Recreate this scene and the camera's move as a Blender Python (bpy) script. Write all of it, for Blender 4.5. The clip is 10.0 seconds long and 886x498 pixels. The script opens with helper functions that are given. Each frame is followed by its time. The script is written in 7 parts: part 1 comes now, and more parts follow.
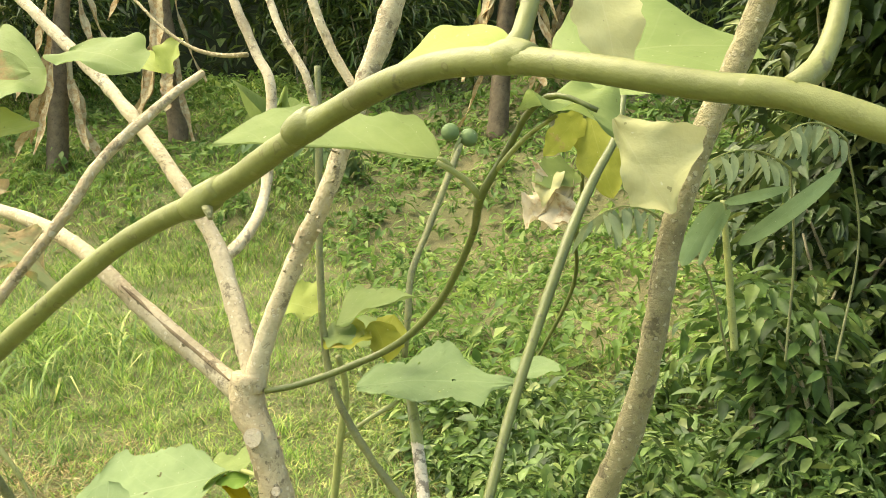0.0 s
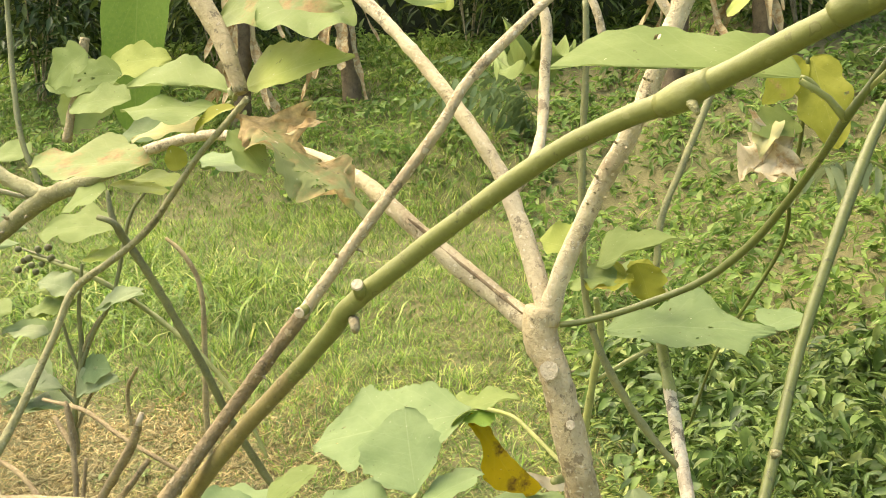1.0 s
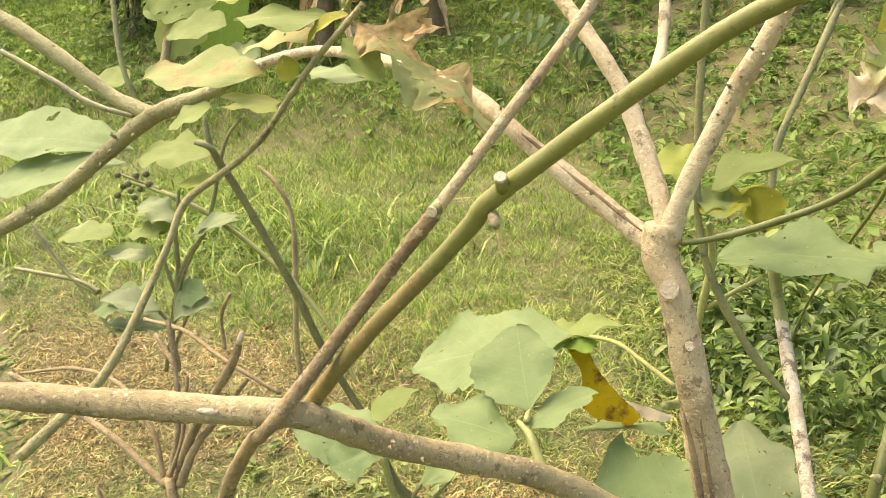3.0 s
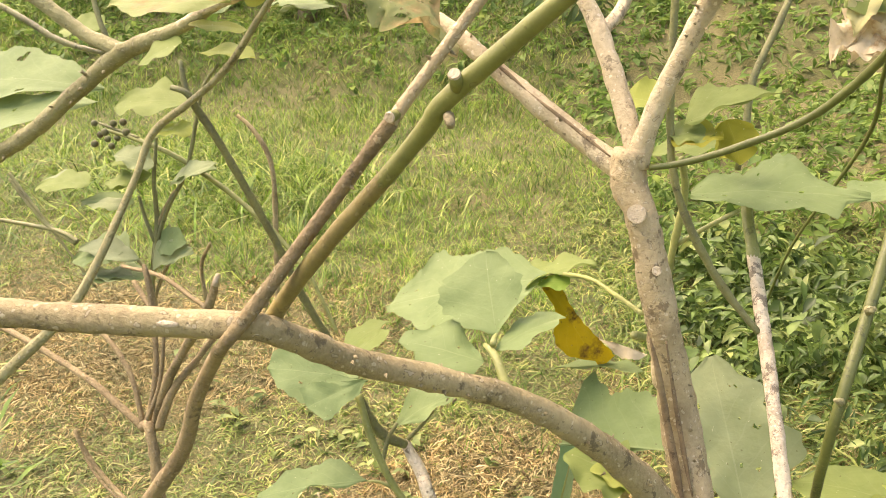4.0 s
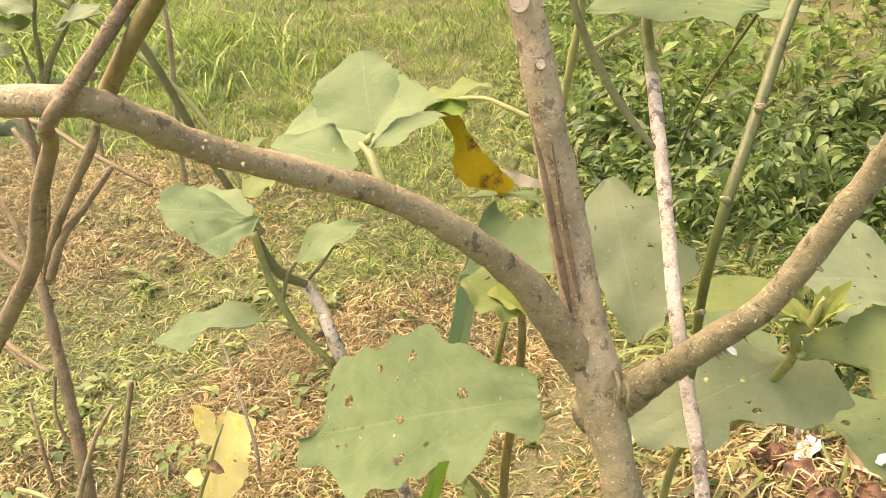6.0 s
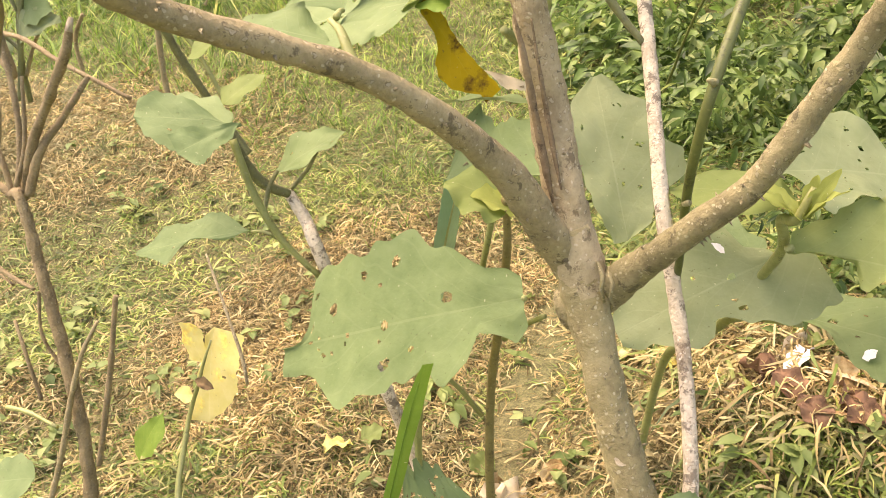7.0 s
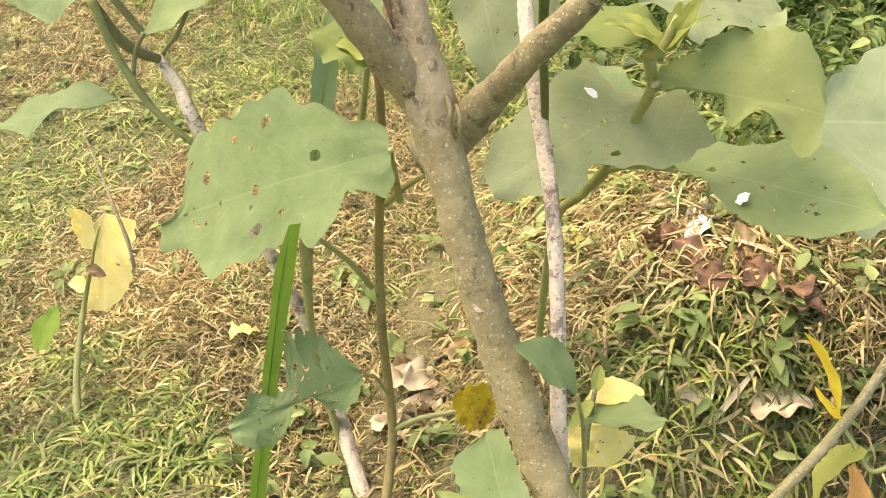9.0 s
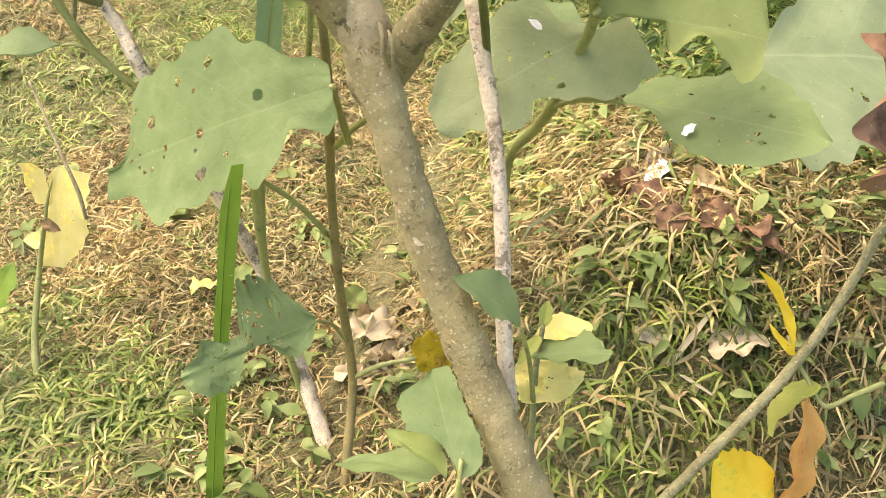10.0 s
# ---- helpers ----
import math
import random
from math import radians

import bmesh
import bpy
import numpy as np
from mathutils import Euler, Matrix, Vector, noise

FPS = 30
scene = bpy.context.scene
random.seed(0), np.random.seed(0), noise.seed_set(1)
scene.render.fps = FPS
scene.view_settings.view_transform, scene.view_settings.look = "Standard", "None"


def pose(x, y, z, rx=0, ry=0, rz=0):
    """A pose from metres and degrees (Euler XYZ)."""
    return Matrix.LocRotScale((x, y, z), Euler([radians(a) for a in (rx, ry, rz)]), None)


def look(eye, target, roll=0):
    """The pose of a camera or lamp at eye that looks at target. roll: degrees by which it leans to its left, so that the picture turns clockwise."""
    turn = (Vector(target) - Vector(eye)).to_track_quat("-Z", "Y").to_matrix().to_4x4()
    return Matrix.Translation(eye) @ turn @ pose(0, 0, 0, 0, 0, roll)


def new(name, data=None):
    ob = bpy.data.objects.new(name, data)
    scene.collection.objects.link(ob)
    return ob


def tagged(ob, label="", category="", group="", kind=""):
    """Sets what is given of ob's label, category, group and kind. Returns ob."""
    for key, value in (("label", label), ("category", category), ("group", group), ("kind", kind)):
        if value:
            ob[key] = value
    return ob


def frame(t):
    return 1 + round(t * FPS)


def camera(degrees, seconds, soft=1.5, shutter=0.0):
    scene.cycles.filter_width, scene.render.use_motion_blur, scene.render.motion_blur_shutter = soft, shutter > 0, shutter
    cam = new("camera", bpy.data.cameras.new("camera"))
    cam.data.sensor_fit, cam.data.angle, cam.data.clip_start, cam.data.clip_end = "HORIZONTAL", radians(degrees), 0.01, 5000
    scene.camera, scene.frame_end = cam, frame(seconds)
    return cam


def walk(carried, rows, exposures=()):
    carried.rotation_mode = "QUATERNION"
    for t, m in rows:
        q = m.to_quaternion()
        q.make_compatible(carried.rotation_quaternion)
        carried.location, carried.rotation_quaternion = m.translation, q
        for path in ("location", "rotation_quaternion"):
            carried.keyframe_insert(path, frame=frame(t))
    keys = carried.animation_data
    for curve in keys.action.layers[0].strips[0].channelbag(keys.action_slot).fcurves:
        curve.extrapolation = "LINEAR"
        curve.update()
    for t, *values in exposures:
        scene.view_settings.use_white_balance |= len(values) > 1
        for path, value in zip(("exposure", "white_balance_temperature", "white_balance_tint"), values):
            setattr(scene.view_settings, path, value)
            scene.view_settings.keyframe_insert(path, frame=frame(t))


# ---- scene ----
PATH = [
    (0, (0.271, -0.11, 1.351), (0.022, 1.865, 1.157), -0.1),
    (0.5, (0.206, -0.12, 1.336), (-0.223, 1.819, 1.098), 0.2),
    (1, (0.154, -0.126, 1.328), (-0.428, 1.767, 1.048), -0.3),
    (1.5, (0.134, -0.123, 1.323), (-0.516, 1.743, 1.013), -0.6),
    (2, (0.131, -0.122, 1.319), (-0.553, 1.727, 0.982), -0.7),
    (2.5, (0.124, -0.117, 1.312), (-0.591, 1.713, 0.94), -0.6),
    (2.7, (0.119, -0.119, 1.308), (-0.616, 1.7, 0.919), -0.2),
    (3.8, (0.129, -0.127, 1.283), (-0.582, 1.682, 0.814), 0.3),
    (4, (0.135, -0.121, 1.274), (-0.565, 1.687, 0.782), 0.1),
    (4.5, (0.147, -0.112, 1.254), (-0.508, 1.693, 0.693), -0.1),
    (5, (0.158, -0.104, 1.237), (-0.447, 1.703, 0.633), 0.0),
    (5.5, (0.167, -0.097, 1.219), (-0.375, 1.707, 0.548), 0.4),
    (5.7, (0.164, -0.091, 1.214), (-0.359, 1.706, 0.508), 0.5),
    (6.8, (0.167, -0.087, 1.176), (-0.34, 1.647, 0.317), 0.0),
    (7, (0.177, -0.08, 1.164), (-0.315, 1.645, 0.28), 0.0),
    (7.5, (0.188, -0.069, 1.142), (-0.3, 1.625, 0.198), -0.4),
    (8, (0.199, -0.062, 1.119), (-0.27, 1.608, 0.122), -0.2),
    (8.5, (0.216, -0.054, 1.103), (-0.203, 1.604, 0.066), 0.1),
    (9, (0.258, -0.048, 1.091), (-0.104, 1.612, 0.036), 0.4),
    (9.5, (0.279, -0.046, 1.078), (-0.055, 1.604, -0.003), 0.4),
    (10, (0.293, -0.045, 1.063), (-0.018, 1.581, -0.059), 0.2),
]
cam = camera(52, 10.0, soft=0.75)
walk(cam, [(t, look(e, g, r)) for t, e, g, r in PATH], exposures=((0.0, 2.163, 7800, 2), (1.0, 2.114, 8050, 8), (2.5, 2.094, 8200, 13), (5.5, 2.134, 8050, 28), (8.0, 2.163, 7850, 23), (10.0, 2.154, 7600, 19)))

# world, sun
world = bpy.data.worlds.new("world")
scene.world = world
world.use_nodes = True
wn = world.node_tree.nodes
sky = wn.new("ShaderNodeTexSky")
sky.sky_type = "NISHITA"
sky.sun_disc = False
sky.sun_elevation = radians(58)
sky.sun_rotation = radians(-60)
sky.dust_density = 4.0
wn["Background"].inputs["Strength"].default_value = 0.15
world.node_tree.links.new(sky.outputs[0], wn["Background"].inputs["Color"])
sun = new("sun", bpy.data.lights.new("sun", "SUN"))
sun.data.energy = 1.154
sun.data.angle = radians(30)
sun.data.color = (1.0, 0.93, 0.78)
sun.matrix_world = look((-3.2, -1.8, 6.0), (0, 0, 0))


# ---------------- materials ----------------
def mat_base(name):
    m = bpy.data.materials.new(name)
    m.use_nodes = True
    nt = m.node_tree
    return m, nt, nt.nodes["Principled BSDF"]


def ramp(nt, fac, stops):
    r = nt.nodes.new("ShaderNodeValToRGB")
    while len(r.color_ramp.elements) < len(stops):
        r.color_ramp.elements.new(0.5)
    for e, (p, c) in zip(r.color_ramp.elements, stops):
        e.position, e.color = p, (*c, 1)
    nt.links.new(fac, r.inputs[0])
    return r.outputs[0]


def noise_node(nt, vec, scale, detail=4.0, rough=0.6):
    n = nt.nodes.new("ShaderNodeTexNoise")
    n.inputs["Scale"].default_value, n.inputs["Detail"].default_value = scale, detail
    n.inputs["Roughness"].default_value = rough
    nt.links.new(vec, n.inputs["Vector"])
    return n.outputs["Fac"]


def mixc(nt, fac, a, b, mode="MIX"):
    n = nt.nodes.new("ShaderNodeMix")
    n.data_type, n.blend_type = "RGBA", mode
    for sock, v in ((n.inputs[0], fac), (n.inputs[6], a), (n.inputs[7], b)):
        if isinstance(v, (int, float)):
            sock.default_value = v
        elif isinstance(v, tuple):
            sock.default_value = (*v, 1)
        else:
            nt.links.new(v, sock)
    return n.outputs[2]


def math_node(nt, op, a, b=0.0):
    n = nt.nodes.new("ShaderNodeMath")
    n.operation = op
    for sock, v in zip(n.inputs, (a, b)):
        if isinstance(v, (int, float)):
            sock.default_value = v
        else:
            nt.links.new(v, sock)
    return n.outputs[0]


def bump(nt, bsdf, height, strength, dist):
    b = nt.nodes.new("ShaderNodeBump")
    b.inputs["Strength"].default_value, b.inputs["Distance"].default_value = strength, dist
    nt.links.new(height, b.inputs["Height"])
    nt.links.new(b.outputs[0], bsdf.inputs["Normal"])


def bark(name, light, mid, dark, spots, spot_amount=0.62, rough=0.75, relief=0.9, scar_at=0.60):
    """Stem skin: blotches, fine grain, scattered pale pores of uneven size, dark scars."""
    m, nt, bsdf = mat_base(name)
    co = nt.nodes.new("ShaderNodeTexCoord").outputs["Object"]
    big = noise_node(nt, co, 16, 4, 0.65)
    fine = noise_node(nt, co, 230, 5, 0.7)
    col = ramp(nt, big, [(0.30, dark), (0.47, mid), (0.68, light)])
    col = mixc(nt, 0.32, col, ramp(nt, fine, [(0.34, dark), (0.5, mid), (0.66, light)]), "MIX")
    bend = nt.nodes.new("ShaderNodeTexNoise")
    bend.inputs["Scale"].default_value = 130
    nt.links.new(co, bend.inputs["Vector"])
    vor = nt.nodes.new("ShaderNodeTexVoronoi")
    vor.inputs["Scale"].default_value = 230
    nt.links.new(mixc(nt, 0.006, co, bend.outputs["Color"], "ADD"), vor.inputs["Vector"])
    sep = nt.nodes.new("ShaderNodeSeparateColor")
    nt.links.new(vor.outputs["Color"], sep.inputs[0])
    reach = math_node(nt, "ADD", math_node(nt, "MULTIPLY", sep.outputs[1], 0.26), 0.12)
    pores = math_node(nt, "LESS_THAN", vor.outputs["Distance"], reach)
    pores = math_node(nt, "MULTIPLY", pores, math_node(nt, "GREATER_THAN", sep.outputs[0], spot_amount))
    col = mixc(nt, math_node(nt, "MULTIPLY", pores, 0.5), col, spots)
    warp = nt.nodes.new("ShaderNodeTexVoronoi")
    warp.inputs["Scale"].default_value = 150
    nt.links.new(mixc(nt, 0.012, co, bend.outputs["Color"], "ADD"), warp.inputs["Vector"])
    wsep = nt.nodes.new("ShaderNodeSeparateColor")
    nt.links.new(warp.outputs["Color"], wsep.inputs[0])
    pick = math_node(nt, "GREATER_THAN", wsep.outputs[0], spot_amount - 0.12)
    wide = math_node(nt, "ADD", math_node(nt, "MULTIPLY", wsep.outputs[1], 0.2), 0.09)
    ring = math_node(nt, "MULTIPLY", math_node(nt, "LESS_THAN", warp.outputs["Distance"], math_node(nt, "ADD", wide, 0.09)), pick)
    nubs = math_node(nt, "MULTIPLY", math_node(nt, "LESS_THAN", warp.outputs["Distance"], wide), pick)
    col = mixc(nt, math_node(nt, "MULTIPLY", ring, 0.6), col, dark)
    col = mixc(nt, math_node(nt, "MULTIPLY", nubs, 0.4), col, spots)
    scar = ramp(nt, noise_node(nt, co, 48, 5, 0.75), [(scar_at, (0, 0, 0)), (scar_at + 0.05, (1, 1, 1))])
    col = mixc(nt, math_node(nt, "MULTIPLY", scar, 0.75), col, tuple(c * 0.6 for c in dark))
    nt.links.new(col, bsdf.inputs["Base Color"])
    bsdf.inputs["Roughness"].default_value = rough
    h = math_node(nt, "ADD", math_node(nt, "ADD", fine, noise_node(nt, co, 85, 3)), math_node(nt, "MULTIPLY", math_node(nt, "ADD", pores, nubs), 0.7))
    bump(nt, bsdf, h, relief, 0.004)
    return m


def leaf_mat(name, a, b, vein, stain=None, stain_at=0.6, trans=0.3, rough=0.6, spots=0.66, sheen=0.14):
    """Leaf blade: soft mottling, pale midrib and side veins along the blade's own u and v, optional withered patches."""
    m, nt, bsdf = mat_base(name)
    co = nt.nodes.new("ShaderNodeTexCoord")
    sep = nt.nodes.new("ShaderNodeSeparateXYZ")
    nt.links.new(co.outputs["UV"], sep.inputs[0])
    u, v = sep.outputs[0], sep.outputs[1]
    obj = co.outputs["Object"]
    off = math_node(nt, "ABSOLUTE", math_node(nt, "SUBTRACT", v, 0.5))
    col = ramp(nt, noise_node(nt, obj, 28, 4), [(0.3, a), (0.7, b)])
    rnd = nt.nodes.new("ShaderNodeObjectInfo").outputs["Random"]
    col = mixc(nt, math_node(nt, "MULTIPLY", rnd, 0.35), col, b)
    mid = math_node(nt, "LESS_THAN", off, 0.009)
    side = math_node(nt, "FRACT", math_node(nt, "SUBTRACT", math_node(nt, "MULTIPLY", u, 6.0), math_node(nt, "MULTIPLY", off, 4.2)))
    side = math_node(nt, "LESS_THAN", math_node(nt, "ABSOLUTE", math_node(nt, "SUBTRACT", side, 0.5)), 0.035)
    net = math_node(nt, "MAXIMUM", mid, math_node(nt, "MULTIPLY", side, 0.4))
    col = mixc(nt, math_node(nt, "MULTIPLY", net, 0.26), col, vein)
    fleck = math_node(nt, "GREATER_THAN", noise_node(nt, obj, 170, 2), spots + 0.06)
    col = mixc(nt, math_node(nt, "MULTIPLY", fleck, 0.5), col, (0.10, 0.09, 0.035))
    pale = math_node(nt, "GREATER_THAN", noise_node(nt, obj, 210, 2), 0.735)
    col = mixc(nt, math_node(nt, "MULTIPLY", pale, 0.6), col, (0.55, 0.55, 0.36))
    if stain:
        patch = ramp(nt, noise_node(nt, obj, 17, 5, 0.65), [(stain_at - 0.06, (0, 0, 0)), (stain_at + 0.04, (1, 1, 1))])
        brown = ramp(nt, noise_node(nt, obj, 120, 4), [(0.3, stain), (0.7, tuple(min(1, c * 2.1) for c in stain))])
        col = mixc(nt, patch, col, brown)
    nt.links.new(col, bsdf.inputs["Base Color"])
    bsdf.inputs["Roughness"].default_value = rough
    bsdf.inputs["Specular IOR Level"].default_value = sheen
    tr = nt.nodes.new("ShaderNodeBsdfTranslucent")
    nt.links.new(col, tr.inputs[0])
    mx = nt.nodes.new("ShaderNodeMixShader")
    mx.inputs[0].default_value = trans
    nt.links.new(bsdf.outputs[0], mx.inputs[1])
    nt.links.new(tr.outputs[0], mx.inputs[2])
    nt.links.new(mx.outputs[0], nt.nodes["Material Output"].inputs[0])
    h = math_node(nt, "SUBTRACT", math_node(nt, "ADD", noise_node(nt, obj, 140, 3), noise_node(nt, obj, 32, 3)), math_node(nt, "MULTIPLY", net, 0.7))
    bump(nt, bsdf, h, 0.28, 0.003)
    return m


def blade_mat(name, stops, trans=0.3, rough=0.5, gap_shade=0.62):
    """Grass, straw and weeds: every blade or leaf has a tone of its own, with broad drifts across the plot and darker
    patches painted for shaded gaps.
    """
    m, nt, bsdf = mat_base(name)
    geo = nt.nodes.new("ShaderNodeNewGeometry")
    co = nt.nodes.new("ShaderNodeTexCoord").outputs["Object"]
    col = ramp(nt, geo.outputs["Random Per Island"], stops)
    drift = ramp(nt, noise_node(nt, co, 1.7, 3), [(0.3, (0.62, 0.66, 0.62)), (0.7, (1.15, 1.1, 1.0))])
    col = mixc(nt, 1.0, col, drift, "MULTIPLY")
    # clump noise multiplies the colour darker, standing in for shaded gaps between plants
    clump = ramp(nt, noise_node(nt, co, 13, 3), [(0.36, (gap_shade, gap_shade * 1.06, gap_shade)), (0.62, (1.18, 1.14, 1.05))])
    col = mixc(nt, 1.0, col, clump, "MULTIPLY")
    nt.links.new(col, bsdf.inputs["Base Color"])
    bsdf.inputs["Roughness"].default_value = rough
    bsdf.inputs["Specular IOR Level"].default_value = 0.35
    tr = nt.nodes.new("ShaderNodeBsdfTranslucent")
    nt.links.new(col, tr.inputs[0])
    mx = nt.nodes.new("ShaderNodeMixShader")
    mx.inputs[0].default_value = trans
    nt.links.new(bsdf.outputs[0], mx.inputs[1])
    nt.links.new(tr.outputs[0], mx.inputs[2])
    nt.links.new(mx.outputs[0], nt.nodes["Material Output"].inputs[0])
    return m


BARK_PALE = bark("bark_pale", (0.64, 0.545, 0.35), (0.50, 0.41, 0.245), (0.26, 0.195, 0.105), (0.78, 0.70, 0.51), 0.64, 0.75, 0.7, 0.57)
BARK_BUFF = bark("bark_buff", (0.57, 0.465, 0.275), (0.44, 0.345, 0.19), (0.24, 0.175, 0.085), (0.74, 0.65, 0.45), 0.58, 0.75, 0.75, 0.57)
BARK_MOSS = bark("bark_moss", (0.40, 0.37, 0.18), (0.28, 0.26, 0.115), (0.15, 0.13, 0.055), (0.5, 0.46, 0.28), 0.6)
BARK_TAN = bark("bark_tan", (0.45, 0.37, 0.192), (0.32, 0.256, 0.125), (0.145, 0.112, 0.05), (0.62, 0.54, 0.36), 0.66, 0.75, 0.85, 0.58)
BARK_DUSK = bark("bark_dusk", (0.375, 0.325, 0.165), (0.27, 0.23, 0.11), (0.14, 0.113, 0.05), (0.58, 0.52, 0.34), 0.58, 0.75, 0.85, 0.58)
BARK_OLIVE = bark("bark_olive", (0.425, 0.352, 0.172), (0.325, 0.266, 0.122), (0.185, 0.146, 0.063), (0.66, 0.58, 0.38), 0.60, 0.75, 0.7)
BARK_BROWN = bark("bark_brown", (0.47, 0.405, 0.24), (0.29, 0.24, 0.13), (0.13, 0.10, 0.05), (0.56, 0.50, 0.33), 0.6, scar_at=0.575)
BARK_FOOT = bark("bark_foot", (0.27, 0.215, 0.07), (0.20, 0.16, 0.048), (0.13, 0.098, 0.032), (0.32, 0.26, 0.12), 0.8, 0.6, 0.3)
BARK_GREEN = bark("bark_green", (0.20, 0.205, 0.055), (0.15, 0.158, 0.038), (0.11, 0.105, 0.028), (0.24, 0.23, 0.09), 0.88, 0.55, 0.15)
STEM_OLIVE = bark("stem_olive", (0.125, 0.145, 0.032), (0.095, 0.112, 0.025), (0.07, 0.078, 0.02), (0.17, 0.175, 0.065), 0.85, 0.5, 0.2)
BARK_UMBER = bark("bark_umber", (0.38, 0.292, 0.145), (0.255, 0.188, 0.09), (0.125, 0.092, 0.042), (0.46, 0.38, 0.23), 0.68, scar_at=0.61)
BARK_GREY = bark("bark_grey", (0.78, 0.69, 0.51), (0.57, 0.48, 0.33), (0.19, 0.14, 0.085), (0.84, 0.77, 0.62), 0.6, scar_at=0.54)
STEM_GREEN = bark("stem_green", (0.32, 0.335, 0.115), (0.24, 0.255, 0.08), (0.17, 0.18, 0.055), (0.36, 0.36, 0.18), 0.85, 0.5, 0.2)
STEM_DARK = bark("stem_dark", (0.24, 0.24, 0.09), (0.165, 0.17, 0.065), (0.09, 0.085, 0.04), (0.28, 0.26, 0.15), 0.75, 0.6, 0.4)
BARK_DEEP = bark("bark_deep", (0.24, 0.18, 0.10), (0.15, 0.11, 0.06), (0.07, 0.05, 0.028), (0.3, 0.24, 0.15), 0.7)
WOOD_CUT = bark("wood_cut", (0.60, 0.51, 0.36), (0.50, 0.41, 0.27), (0.37, 0.29, 0.175), (0.62, 0.54, 0.41), 0.8, 0.85)
BARK_SPLIT = bark("bark_split", (0.36, 0.27, 0.15), (0.24, 0.17, 0.09), (0.10, 0.065, 0.03), (0.5, 0.4, 0.25), 0.8, 0.9)

LEAF = leaf_mat("leaf_sage", (0.145, 0.21, 0.082), (0.205, 0.275, 0.118), (0.31, 0.37, 0.19))
LEAF_LIGHT = leaf_mat("leaf_light", (0.175, 0.235, 0.07), (0.235, 0.295, 0.10), (0.33, 0.37, 0.17), trans=0.42)
# blue in this base colour paints the sky's reflection on the blade
LEAF_SKY = leaf_mat("leaf_sky_tint", (0.165, 0.22, 0.115), (0.225, 0.285, 0.16), (0.36, 0.41, 0.25), sheen=0.2)
LEAF_GOLD = leaf_mat("leaf_gold", (0.70, 0.50, 0.03), (0.80, 0.62, 0.07), (0.78, 0.64, 0.15), (0.36, 0.36, 0.05), 0.63, 0.35)
LEAF_CHALK = leaf_mat("white_dropping", (0.75, 0.74, 0.68), (0.86, 0.85, 0.80), (0.8, 0.8, 0.75), trans=0.05, rough=0.9)
LEAF_DARK = leaf_mat("leaf_dark", (0.12, 0.18, 0.072), (0.17, 0.235, 0.10), (0.26, 0.32, 0.16), trans=0.25)
LEAF_PALE = leaf_mat("leaf_pale", (0.215, 0.265, 0.125), (0.285, 0.335, 0.175), (0.38, 0.42, 0.25), sheen=0.18)
LEAF_SOFT = leaf_mat("leaf_soft", (0.25, 0.31, 0.112), (0.32, 0.38, 0.15), (0.41, 0.45, 0.22), trans=0.52)
LEAF_YOUNG = leaf_mat("leaf_young", (0.27, 0.325, 0.075), (0.36, 0.40, 0.11), (0.45, 0.47, 0.19), trans=0.40)
LEAF_STAIN = leaf_mat("leaf_stained", (0.175, 0.22, 0.072), (0.24, 0.28, 0.10), (0.32, 0.34, 0.16), (0.19, 0.125, 0.05), 0.57)
LEAF_SCORCH = leaf_mat("leaf_scorched", (0.25, 0.285, 0.115), (0.33, 0.345, 0.16), (0.40, 0.39, 0.21), (0.28, 0.205, 0.10), 0.50, 0.4, 0.8)
LEAF_OCHRE = leaf_mat("leaf_ochre", (0.30, 0.23, 0.012), (0.40, 0.29, 0.015), (0.46, 0.38, 0.05), (0.06, 0.035, 0.01), 0.56, 0.35)
LEAF_YELLOW = leaf_mat("leaf_yellow", (0.64, 0.57, 0.17), (0.74, 0.67, 0.28), (0.78, 0.72, 0.40), (0.70, 0.46, 0.12), 0.60, 0.35)
LEAF_ORANGE = leaf_mat("leaf_orange", (0.55, 0.27, 0.06), (0.66, 0.38, 0.12), (0.66, 0.45, 0.2), (0.4, 0.17, 0.05), 0.6, 0.3)
LEAF_DRY = leaf_mat("leaf_dry", (0.36, 0.29, 0.15), (0.52, 0.43, 0.25), (0.48, 0.39, 0.24), (0.22, 0.15, 0.07), 0.52, 0.15, 0.85)
LEAF_RUST = leaf_mat("leaf_rust", (0.16, 0.092, 0.055), (0.27, 0.16, 0.095), (0.29, 0.18, 0.11), (0.07, 0.042, 0.026), 0.55, 0.12, 0.85)
LEAF_BROWN = leaf_mat("leaf_brown", (0.12, 0.08, 0.04), (0.20, 0.14, 0.07), (0.22, 0.16, 0.09), (0.05, 0.035, 0.02), 0.55, 0.1, 0.8)
LEAF_WILT = leaf_mat("leaf_wilted", (0.36, 0.345, 0.155), (0.47, 0.45, 0.225), (0.52, 0.50, 0.29), (0.32, 0.26, 0.12), 0.66, 0.3, 0.85, sheen=0.1)
LEAF_BANANA = leaf_mat("leaf_banana", (0.12, 0.21, 0.035), (0.18, 0.28, 0.05), (0.3, 0.38, 0.1), (0.3, 0.2, 0.08), 0.72, 0.35)
LEAF_OLIVE = leaf_mat("leaf_olive", (0.22, 0.235, 0.03), (0.30, 0.305, 0.05), (0.36, 0.37, 0.1), (0.2, 0.14, 0.05), 0.66, 0.4)
LEAF_PAPER = leaf_mat("leaf_papery", (0.42, 0.35, 0.21), (0.60, 0.52, 0.36), (0.56, 0.48, 0.34), (0.24, 0.17, 0.09), 0.62, 0.2, 0.85)
